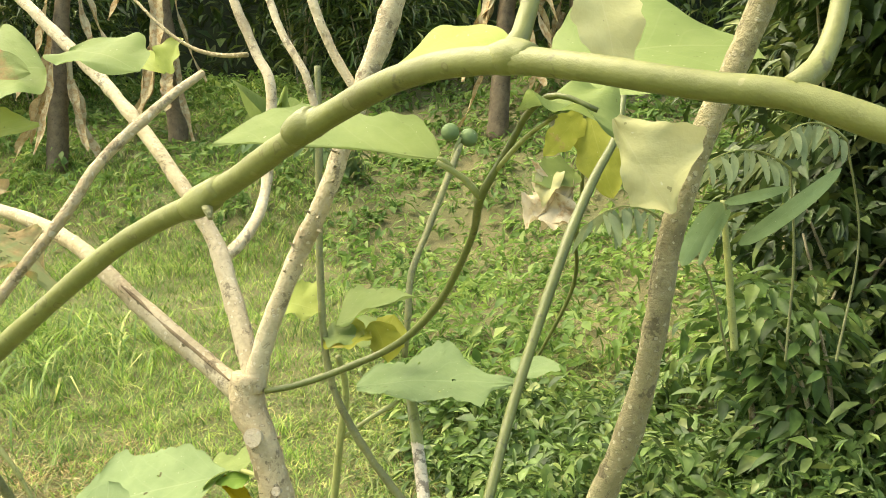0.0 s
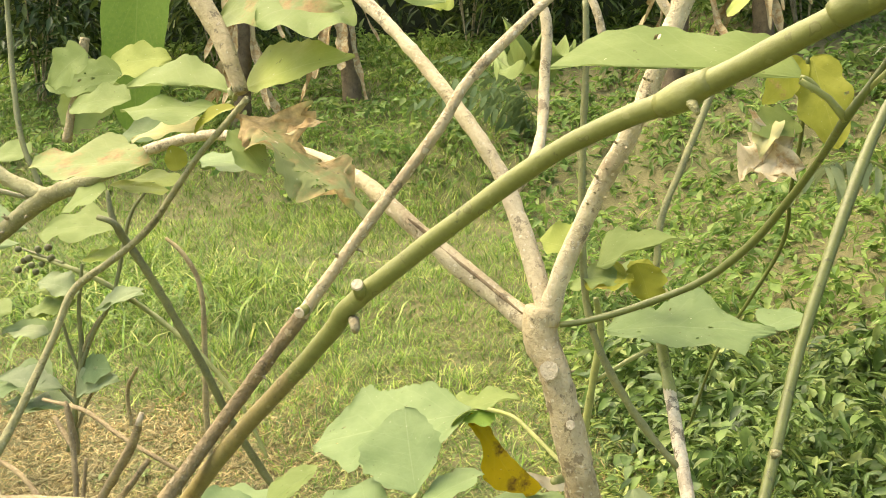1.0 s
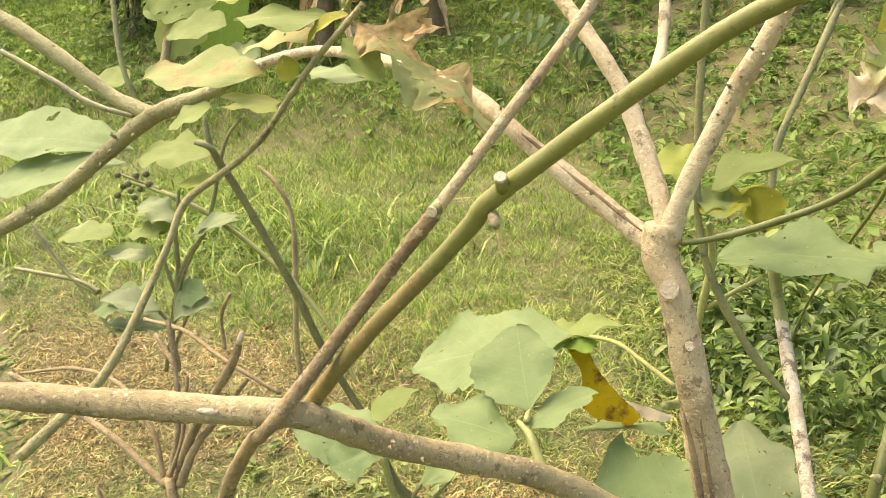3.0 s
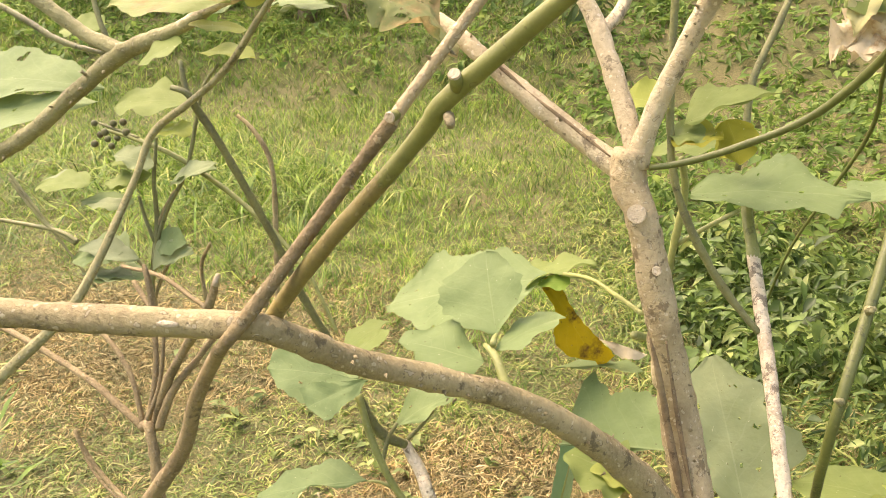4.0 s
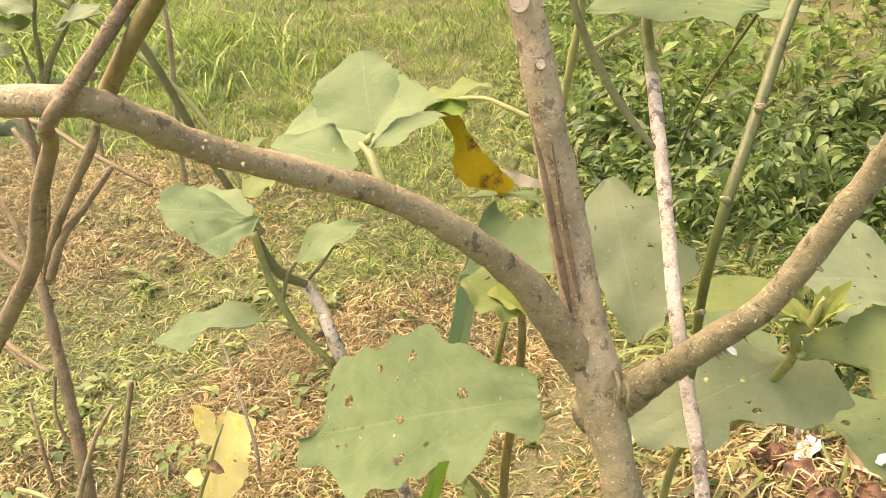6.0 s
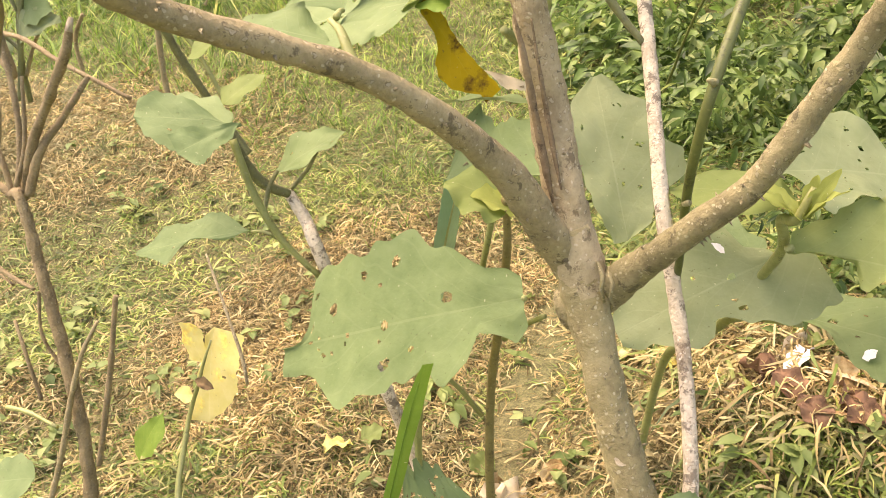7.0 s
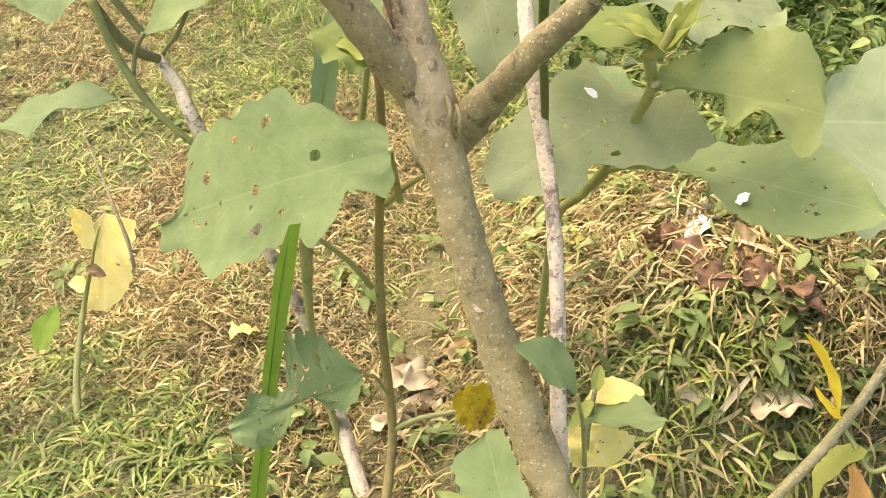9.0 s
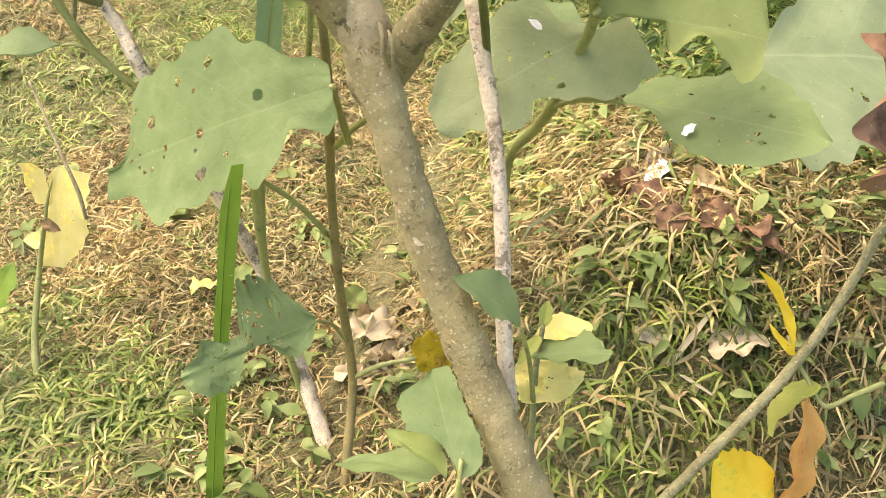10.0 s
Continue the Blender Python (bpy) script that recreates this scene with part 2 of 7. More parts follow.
# strap green shifted to blue, a painted stand-in for glossy sky reflection
STRAP_SKY = leaf_mat("leaf_strap_sky_tint", (0.14, 0.245, 0.115), (0.18, 0.30, 0.15), (0.24, 0.36, 0.2), None, 0.6, 0.25, 0.35, 0.8, sheen=0.5)
STRAP = leaf_mat("leaf_strap", (0.115, 0.215, 0.026), (0.155, 0.27, 0.04), (0.2, 0.32, 0.07), None, 0.6, 0.3, 0.4, 0.8, sheen=0.15)
BERRY = leaf_mat("berry_skin", (0.09, 0.10, 0.05), (0.14, 0.14, 0.07), (0.14, 0.14, 0.07), (0.07, 0.05, 0.03), 0.55, 0.0, 0.4)

GRASS = blade_mat("grass_blades", [(0.0, (0.09, 0.155, 0.03)), (0.4, (0.195, 0.29, 0.066)), (0.72, (0.325, 0.405, 0.115)), (1.0, (0.53, 0.51, 0.23))], 0.35, 0.5, 0.52)
GRASS_FAR = blade_mat("field_grass", [(0.0, (0.07, 0.155, 0.022)), (0.45, (0.18, 0.33, 0.052)), (0.8, (0.32, 0.46, 0.105)), (1.0, (0.52, 0.54, 0.22))], 0.42, 0.5, 0.5)
STRAW = blade_mat("dry_straw", [(0.0, (0.122, 0.088, 0.039)), (0.35, (0.325, 0.247, 0.12)), (0.7, (0.47, 0.38, 0.197)), (1.0, (0.635, 0.545, 0.325))], 0.15, 0.8, 0.7)
BANKGRASS = blade_mat("bank_grass_blades", [(0.0, (0.06, 0.11, 0.025)), (0.5, (0.17, 0.25, 0.065)), (1.0, (0.38, 0.43, 0.15))], 0.3)
TUFT = blade_mat("tuft_blades", [(0.0, (0.09, 0.10, 0.04)), (0.35, (0.185, 0.20, 0.085)), (0.7, (0.31, 0.30, 0.145)), (1.0, (0.47, 0.40, 0.24))], 0.3)
SEEDLING = blade_mat("seedling_leaves", [(0.0, (0.12, 0.18, 0.055)), (0.5, (0.21, 0.29, 0.10)), (1.0, (0.34, 0.40, 0.17))], 0.35, 0.6, 0.75)
WEED = blade_mat("weed_leaves", [(0.0, (0.05, 0.10, 0.028)), (0.35, (0.112, 0.20, 0.055)), (0.8, (0.185, 0.285, 0.085)), (1.0, (0.32, 0.39, 0.15))], 0.4, 0.5, 0.5)
WEED_FAR = blade_mat("far_weed_leaves", [(0.0, (0.10, 0.19, 0.045)), (0.35, (0.16, 0.275, 0.07)), (0.8, (0.225, 0.335, 0.095)), (1.0, (0.31, 0.39, 0.14))], 0.5, 0.6, 0.8)
# leaf greens set very dark, so the shade under trees is in the colour
HEDGE_SHADED = blade_mat("shaded_hedge_leaves", [(0.0, (0.03, 0.055, 0.016)), (0.5, (0.07, 0.12, 0.03)), (0.85, (0.13, 0.19, 0.05)), (1.0, (0.26, 0.29, 0.10))], 0.2)


def soil():
    m, nt, bsdf = mat_base("soil")
    co = nt.nodes.new("ShaderNodeTexCoord").outputs["Object"]
    a = ramp(nt, noise_node(nt, co, 1.3, 5), [(0.38, (0.06, 0.10, 0.025)), (0.66, (0.125, 0.125, 0.046))])
    b = ramp(nt, noise_node(nt, co, 60, 5, 0.7), [(0.3, (0.085, 0.078, 0.032)), (0.7, (0.29, 0.25, 0.125))])
    c = ramp(nt, noise_node(nt, co, 260, 4, 0.75), [(0.36, (0.45, 0.45, 0.42)), (0.62, (1.35, 1.3, 1.2))])
    nt.links.new(mixc(nt, 1.0, mixc(nt, 0.55, a, b), c, "MULTIPLY"), bsdf.inputs["Base Color"])
    bsdf.inputs["Roughness"].default_value = 0.95
    bump(nt, bsdf, noise_node(nt, co, 90, 5, 0.7), 0.8, 0.02)
    return m


SOIL = soil()

# ---------------- builders ----------------
BASE = {}


def thing(name, at, label, category, group=""):
    ob = new(name)
    ob.empty_display_size = 0.05
    ob.location = at
    BASE[ob] = Vector(at)
    return tagged(ob, label, category, group)


def part(name, bm, material, parent, label=""):
    me = bpy.data.meshes.new(name)
    bm.to_mesh(me)
    bm.free()
    ob = new(name, me)
    me.materials.append(material)
    me.shade_smooth()
    root = parent
    while root.parent:
        root = root.parent
    me.transform(Matrix.Translation(-BASE[root]))
    ob.parent = parent
    return tagged(ob, label) if label else ob


def spline(pts, step):
    """Catmull-Rom through (x, y, z, r) points, resampled at about the given step."""
    p = np.array(pts, float)
    p = np.vstack([2 * p[0] - p[1], p, 2 * p[-1] - p[-2]])
    out = []
    for i in range(1, len(p) - 2):
        n = max(2, int(np.linalg.norm(p[i + 1, :3] - p[i, :3]) / step))
        for k in range(n):
            t = k / n
            out.append(0.5 * (2 * p[i] + (p[i + 1] - p[i - 1]) * t + (2 * p[i - 1] - 5 * p[i] + 4 * p[i + 1] - p[i + 2]) * t * t
                              + (3 * p[i] - p[i - 1] - 3 * p[i + 1] + p[i + 2]) * t ** 3))
    out.append(p[-2])
    return np.array(out)


def tube_bm(pts, sides=14, step=0.008, knobs=0.07, seed=0):
    """A stem: tapered, slightly uneven, with closed ends."""
    c = spline(pts, step)
    bm = bmesh.new()
    rings, ref = [], None
    for i, q in enumerate(c):
        d = Vector(c[min(i + 1, len(c) - 1), :3] - c[max(i - 1, 0), :3]).normalized()
        if ref is None:
            ref = d.orthogonal().normalized()
        ref = (ref - d * ref.dot(d)).normalized()
        side = d.cross(ref)
        ring = []
        for k in range(sides):
            a = 2 * math.pi * k / sides
            n = ref * math.cos(a) + side * math.sin(a)
            w = Vector(q[:3]) + n * max(q[3], 0.0006)
            f = 1 + knobs * (noise.noise(w * 45 + Vector((seed, 0, 0))) + 0.7 * noise.noise(w * 130) + 0.5 * noise.noise(w * 300))
            ring.append(bm.verts.new(Vector(q[:3]) + n * max(q[3], 0.0006) * f))
        rings.append(ring)
    for a, b in zip(rings, rings[1:]):
        for k in range(sides):
            bm.faces.new((a[k], a[(k + 1) % sides], b[(k + 1) % sides], b[k]))
    bm.faces.new(rings[0][::-1])
    bm.faces.new(rings[-1])
    return bm


SEED = [0]


def stem(parent, name, material, pts, label="", knobs=0.15, sides=14, step=0.007):
    SEED[0] += 1
    ob = part(name, tube_bm(pts, sides, step, knobs, SEED[0] * 7.3), material, parent, label)
    if name == "cut_face":
        ob.data.shade_flat()
    return ob


def leaf(parent, material, bts, lobes=0.10, arch=0.10, fold=0.10, wave=0.05, holes=0, ragged=0.0, petiole=None, pr=0.0022, label="", name="leaf", peak=0.42, nu=36, nv=12, pmat=None, point=0.9, rim=None):
    """A blade from its base, tip and one side edge: shallow lobes or the widths in rim, arched and folded, with a wavy rim and eaten holes."""
    b, t, s = (Vector(q) for q in bts)
    rnd = random.Random(int(1000 * (abs(b.x) + 3 * abs(t.z) + 7 * abs(s.x))))
    length = (t - b).length
    ex = (t - b) / length
    sv = s - (b + t) / 2
    sv -= ex * sv.dot(ex)
    half = sv.length
    ey = sv / half
    ez = ex.cross(ey)
    if ez.z < 0:
        ez = -ez
    n_lobe = rnd.uniform(2.6, 3.4)
    ph = [rnd.uniform(0, 6.28) for _ in range(6)]
    ph[1] = ph[0] + rnd.uniform(-0.25, 0.25)
    gone = [(rnd.uniform(0.2, 0.85), rnd.uniform(-0.75, 0.75), rnd.uniform(0.005, 0.021)) for _ in range(holes)]
    aa = peak * 1.35
    if rim:
        nu, nv = max(nu, 4 * len(rim[0])), max(nv, 14)

    def prof(u, side):
        if rim:
            w = rim[0 if side > 0 else 1]
            f = float(np.interp(u, np.linspace(0, 1, len(w)), w))
            f *= 1 - ragged * max(0, noise.noise(Vector((u * 26, side * 3.1, ph[3]))) + 0.1)
            return f * (1 + 0.035 * math.sin(u * 47 + ph[2] + side) + 0.03 * noise.noise(Vector((u * 23, side * 2.3, ph[3]))))
        f = (u ** (aa * point) * (1 - u) ** ((1 - peak) * 1.35 * point)) / (peak ** (aa * point) * (1 - peak) ** ((1 - peak) * 1.35 * point))
        k = (u * n_lobe + ph[0 if side > 0 else 1]) % 1.0
        point_up = k / 0.62 if k < 0.62 else (1 - k) / 0.38
        f *= 1 - 2.5 * lobes * (1 - point_up) ** 1.25 * min(1, 7 * u * (1 - u))
        f *= 1 + 0.22 * lobes * math.sin(u * 31 + ph[2] + side)
        if ragged:
            f *= 1 - ragged * max(0, noise.noise(Vector((u * 9, side * 3.1, ph[3]))) + 0.15)
        return max(f, 0.0)

    bm = bmesh.new()
    uvl = bm.loops.layers.uv.new("UVMap")
    grid, uvs = [], {}
    for i in range(nu + 1):
        u = 0.001 + 0.998 * i / nu
        row = []
        for j in range(nv + 1):
            v = -1 + 2 * j / nv
            y = v * half * prof(u, v)
            z = arch * length * 4 * (u * (1 - u) - 0.18) + fold * abs(y)
            z += wave * half * abs(v) ** 2 * math.sin(u * 14 + ph[4] + (2.0 if v > 0 else 0)) + wave * half * 0.5 * noise.noise(Vector((u * 4, v * 2, ph[5])))
            vert = bm.verts.new(b + ex * (u * length) + ey * y + ez * z)
            uvs[vert] = (u, 0.5 + 0.5 * v)
            row.append(vert)
        grid.append(row)
    for i in range(nu):
        for j in range(nv):
            cu, cv = (i + 0.5) / nu, -1 + 2 * (j + 0.5) / nv
            if any(((cu - a) * length) ** 2 + ((cv - c) * half) ** 2 < (r * length) ** 2 for a, c, r in gone):
                continue
            f = bm.faces.new((grid[i][j], grid[i + 1][j], grid[i + 1][j + 1], grid[i][j + 1]))
            for lp in f.loops:
                lp[uvl].uv = uvs[lp.vert]
    ob = part(name, bm, material, parent, label)
    if petiole:
        p = Vector(petiole)
        mid = (p + b) / 2 + Vector((0, 0, 0.06 * (p - b).length))
        stem(ob, "petiole", pmat or STEM_GREEN, [(*p, pr * 1.3), (*mid, pr), (*(b - ez * (arch * length * 0.72)), pr * 0.8)], knobs=0.03, sides=7)
    return ob


def big_mesh(name, verts, quads, material):
    me = bpy.data.meshes.new(name)
    me.vertices.add(len(verts))
    me.vertices.foreach_set("co", verts.astype(np.float32).ravel())
    me.loops.add(quads.size)
    me.loops.foreach_set("vertex_index", quads.astype(np.int32).ravel())
    me.polygons.add(len(quads))
    me.polygons.foreach_set("loop_start", np.arange(0, quads.size, 4, dtype=np.int32))
    me.polygons.foreach_set("loop_total", np.full(len(quads), 4, dtype=np.int32))
    me.update(calc_edges=True)
    me.materials.append(material)
    me.shade_smooth()
    return new(name, me)


def smooth(a, b, v):
    u = np.clip((v - a) / (b - a), 0, 1)
    return u * u * (3 - 2 * u)


def lay(x, y):
    """Height of the ground: a low plot, rising to the bank and slowly towards the back."""
    x, y = np.asarray(x, float), np.asarray(y, float)
    z = 0.30 * smooth(-0.12, 0.42, x) * smooth(0.72, 1.2, y) * smooth(3.5, 1.7, y) - 0.12 * smooth(-0.4, -1.2, x) * smooth(3.0, 1.6, y)
    z = z + 0.09 * np.clip(y - 2.0, 0, 12)
    z = z + 0.35 * smooth(0.6, 2.4, x + 0.28 * (y - 2.5)) * smooth(1.6, 3.2, y)
    z = z + 0.32 * np.clip(y - 6.8, 0, 4.5) * smooth(6.6, 8.4, y)
    z = z + 0.012 * np.sin(x * 5.1 + 1.3 * y) * np.sin(y * 4.3 - x)
    return z


def scatter(name, material, tmpl, quads, loc, yaw, pitch, roll, size, label, category="grass"):
    """Many small blades or leaves as one mesh; tmpl points along +y, with z its upper side."""
    cy, sy, cp, sp, cr, sr = np.cos(yaw), np.sin(yaw), np.cos(pitch), np.sin(pitch), np.cos(roll), np.sin(roll)
    o, l = np.zeros_like(cy), np.ones_like(cy)
    rz = np.stack([cy, -sy, o, sy, cy, o, o, o, l], -1).reshape(-1, 3, 3)
    rx = np.stack([l, o, o, o, cp, -sp, o, sp, cp], -1).reshape(-1, 3, 3)
    ry = np.stack([cr, o, sr, o, l, o, -sr, o, cr], -1).reshape(-1, 3, 3)
    m = rz @ rx @ ry * size[:, None, None] if size.ndim == 1 else rz @ rx @ ry * size[:, None, :]
    v = np.einsum("kij,nj->kni", m, tmpl) + loc[:, None, :]
    q = quads[None] + (np.arange(len(loc)) * len(tmpl))[:, None, None]
    ob = big_mesh(name, v.reshape(-1, 3), q.reshape(-1, 4), material)
    return tagged(ob, label, category, kind="stuff")


def strip(n, bend, taper=1.0):
    """Blade template: length 1 along y, width 1, drooping by bend."""
    t = np.linspace(0, 1, n + 1)
    w = 0.5 * (1 - t ** 2 * taper * 0.94) * np.minimum(1, 0.55 + 3 * t)
    a = bend * t
    y = np.cumsum(np.r_[0, np.cos(a[1:])]) / n
    z = -np.cumsum(np.r_[0, np.sin(a[1:])]) / n
    v = np.concatenate([np.stack([-w, y, z], -1), np.stack([w, y, z], -1)])
    i = np.arange(n)
    return v, np.stack([i, i + n + 1, i + n + 2, i + 1], -1)


def blade(n=4, bend=0.8):
    """Broad leaf template: pointed oval, folded along the middle."""
    t = np.linspace(0, 1, n + 1)
    w = 0.5 * np.sin(np.pi * np.clip(t, 0.03, 0.985) ** 0.75)
    z = -bend * t ** 2 * 0.35
    mid = np.stack([0 * t, t, z], -1)
    l = np.stack([-w, t, z + 0.22 * w], -1)
    r = np.stack([w, t, z + 0.22 * w], -1)
    i = np.arange(n)
    k = n + 1
    q = np.concatenate([np.stack([i, i + k, i + k + 1, i + 1], -1), np.stack([i + k, i + 2 * k, i + 2 * k + 1, i + k + 1], -1)])
    return np.concatenate([l, mid, r]), q


rng = np.random.default_rng(5)


def plot(n, r0, r1, left=1.15, right=0.62, power=1.0):
    """Random places on the ground, in a fan fitted to the camera's view and denser close by."""
    r = r0 + (r1 - r0) * rng.random(n) ** power
    k = -left + (left + right) * rng.random(n)
    return 0.2 + k * (r + 0.15), r


def field_noise(x, y, s, ph=0.0):
    return 0.5 + 0.25 * (np.sin(x * s + ph + 1.7 * np.sin(y * s * 0.7)) + np.sin(y * s * 1.13 + 2.1 + ph * 2 + 1.3 * np.sin(x * s * 0.9)))


# ---------------- ground ----------------
def ground():
    gx = np.concatenate([-np.geomspace(300, 9, 14), np.linspace(-8.5, 6, 88), np.geomspace(6.6, 300, 14)])
    gy = np.concatenate([-np.geomspace(300, 3, 12), np.linspace(-2.5, 14, 100), np.geomspace(15, 600, 14)])
    X, Y = np.meshgrid(gx, gy)
    Z = lay(X, Y)
    v = np.stack([X, Y, Z], -1).reshape(-1, 3)
    nx = len(gx)
    j, i = np.meshgrid(np.arange(len(gy) - 1), np.arange(nx - 1), indexing="ij")
    a = (j * nx + i).ravel()
    ob = big_mesh("ground", v, np.stack([a, a + 1, a + nx + 1, a + nx], -1), SOIL)
    tagged(ob, "brown soil under mown grass and straw", "ground", kind="structure")


ground()

STRIP3, STRIP3Q = strip(2, 1.1)
STRIP5, STRIP5Q = strip(3, 1.8)
STRIP4, STRIP4Q = strip(2, 0.8)
STRAWT, STRAWQ = strip(3, 1.9)
OVAL, OVALQ = blade(3)
OVAL2, OVAL2Q = blade(2)


LUSH = ((-1.6, 1.88, 0.35), (-1.21, 2.1, 0.2), (-0.94, 2.85, 0.35), (-0.5, 0.98, 0.2), (-0.06, 1.44, 0.15), (-1.35, 1.73, 0.25), (-1.95, 2.05, 0.3), (-1.41, 2.31, 0.15), (-0.74, 2.72, 0.3), (0.52, 1.03, 0.1), (0.4, 0.84, 0.12), (0.02, 1.05, 0.1), (-0.90, 2.87, 0.20), (-0.84, 2.49, 0.16), (-1.23, 2.13, 0.16), (-1.31, 1.78, 0.14), (-1.40, 1.63, 0.12), (-0.44, 0.95, 0.10), (-0.37, 1.27, 0.10), (-0.71, 1.17, 0.09), (-0.17, 1.46, 0.10), (0.42, 1.04, 0.09), (0.27, 0.87, 0.10), (-0.33, 0.89, 0.08), (0.33, 1.09, 0.08), (-0.62, 0.85, 0.18))
DRY = ((-1.74, 2.36, 0.28), (-0.92, 1.86, 0.28), (-1.45, 2.54, 0.2), (-0.38, 1.17, 0.18), (-0.66, 1.2, 0.18), (-0.03, 1.19, 0.13), (0.3, 1.16, 0.2), (0.62, 1.2, 0.16), (0.22, 0.92, 0.1), (0.6, 0.85, 0.1), (-0.25, 1.4, 0.2), (-2.35, 2.45, 0.35), (-1.95, 3.15, 0.3), (-0.7, 2.2, 0.22), (-2.7, 2.68, 0.3), (-1.45, 3.25, 0.35), (-0.77, 1.65, 0.22))


def tone(x, y):
    """How fresh the ground cover is: above 0 green tufts, below 0 cut straw, in uneven patches."""
    v = 0.9 * (field_noise(x, y, 4.2) - 0.5) + 0.7 * (field_noise(x, y, 11.0, 2.0) - 0.5) + 0.35 * (field_noise(x, y, 27.0, 0.6) - 0.5)
    for spots, k in ((LUSH, 0.92), (DRY, -0.72)):
        for a, b, r in spots:
            v = v + k * np.exp(-((x - a) ** 2 + ((y - b) * 0.8) ** 2) / (r * r))
    return v


def border(y):
    """Where the grass gives way to weeds: weeds lie at larger x."""
    return 0.35 - 0.35 * (y - 2.0)


def grasses():
    # short green grass among the straw near the stems
    x, y = plot(170000, 0.5, 4.6, power=0.88)
    keep = (rng.random(len(x)) < np.clip(0.52 + 0.62 * tone(x, y) + 0.4 * smooth(2.5, 3.4, y), 0.07, 1)) & (x < border(y) + 0.5)
    x, y = x[keep], y[keep]
    n = len(x)
    ln = (0.022 + 0.062 * rng.random(n) ** 1.3) * (0.85 + 0.35 * np.clip(tone(x, y), 0, 1))
    size = np.stack([rng.uniform(0.0032, 0.0078, n), ln, ln], -1)
    scatter("grass", GRASS, STRIP5, STRIP5Q, np.stack([x, y, lay(x, y) - 0.004], -1), rng.uniform(0, 6.28, n), rng.uniform(0.3, 1.35, n), rng.normal(0, 0.3, n), size, "short green grass growing through cut straw")
    # straw
    x, y = plot(215000, 0.5, 4.0, power=0.85)
    keep = (rng.random(len(x)) < np.clip(0.54 - 0.6 * tone(x, y) - 0.75 * smooth(2.5, 3.7, y), 0.04, 1)) & (x < border(y) + 0.6)
    x, y = x[keep], y[keep]
    n = len(x)
    ln = 0.022 + 0.085 * rng.random(n) ** 1.7
    size = np.stack([rng.uniform(0.0020, 0.0056, n), ln, ln], -1)
    scatter("straw", STRAW, STRAWT, STRAWQ, np.stack([x, y, lay(x, y) + rng.uniform(0.0, 0.022, n)], -1), rng.uniform(0, 6.28, n), rng.normal(0.22, 0.28, n), rng.normal(0, 0.6, n), size, "dry brown straw and cut grass on the ground", "straw")
    # finely chopped straw and grass that closes the mown ground
    for name, mt, count, wet, text, kind in (("chaff", STRAW, 46000, -1, "short chopped straw matted on the mown ground", "straw"), ("short_grass", GRASS, 36000, 1, "short mown grass stubble", "grass")):
        x, y = rng.uniform(-2.3, 0.3, count), rng.uniform(0.9, 2.9, count)
        keep = (rng.random(count) < np.clip(0.62 + wet * 0.55 * tone(x, y), 0.1, 1)) & (x > -1.35 * y - 0.2)
        x, y = x[keep], y[keep]
        n = len(x)
        ln = 0.014 + 0.03 * rng.random(n)
        size = np.stack([rng.uniform(0.002, 0.0046, n), ln, ln], -1)
        scatter(name, mt, STRIP3, STRIP3Q, np.stack([x, y, lay(x, y) + rng.uniform(0.0, 0.008, n)], -1), rng.uniform(0, 6.28, n), rng.normal(0.3, 0.3, n), rng.normal(0, 0.5, n), size, text, kind)
    # grass on the rest of the plot, out to the sides and behind
    x, y = rng.uniform(-7.5, 6.5, 62000), rng.uniform(-4.0, 5.0, 62000)
    k = (x - 0.2) / (y + 0.15 + 1e-6)
    keep = (y < 0.5) | (k < -1.15) | ((k > 0.62) & (x > border(y) + 0.5)) | (k > 0.75)
    keep &= (np.hypot(x + 0.1, y + 0.3) > 0.35)
    x, y = x[keep], y[keep]
    n = len(x)
    ln = rng.uniform(0.06, 0.19, n)
    size = np.stack([rng.uniform(0.012, 0.026, n), ln, ln], -1)
    scatter("lawn", GRASS_FAR, STRIP4, STRIP4Q, np.stack([x, y, lay(x, y) - 0.004], -1), rng.uniform(0, 6.28, n), rng.uniform(0.4, 1.3, n), rng.normal(0, 0.3, n), size, "rough green grass round the plot")
    # straw lying on the near slope of the bank
    x, y = rng.uniform(-0.05, 1.15, 11000), rng.uniform(0.55, 1.6, 11000)
    keep = rng.random(11000) < np.clip(0.5 - 0.5 * tone(x, y), 0.12, 1)
    x, y = x[keep], y[keep]
    n = len(x)
    ln = 0.02 + 0.09 * rng.random(n) ** 1.5
    size = np.stack([rng.uniform(0.0022, 0.0062, n), ln, ln], -1)
    scatter("bank_straw", STRAW, STRAWT, STRAWQ, np.stack([x, y, lay(x, y) + rng.uniform(0.008, 0.04, n)], -1), rng.uniform(0, 6.28, n), rng.normal(0.3, 0.35, n), rng.normal(0, 0.6, n), size, "dry straw on the slope of the bank", "straw")
    # pale tufts on the slope of the bank
    x, y = rng.uniform(0.1, 1.2, 9000), rng.uniform(0.55, 1.75, 9000)
    keep = rng.random(9000) < np.clip(0.33 + 0.5 * tone(x, y) + 0.1 * smooth(0.3, 0.8, x), 0.08, 1)
    x, y = x[keep], y[keep]
    n = len(x)
    ln = 0.02 + 0.055 * rng.random(n) ** 1.2
    size = np.stack([rng.uniform(0.0035, 0.0095, n), ln, ln], -1)
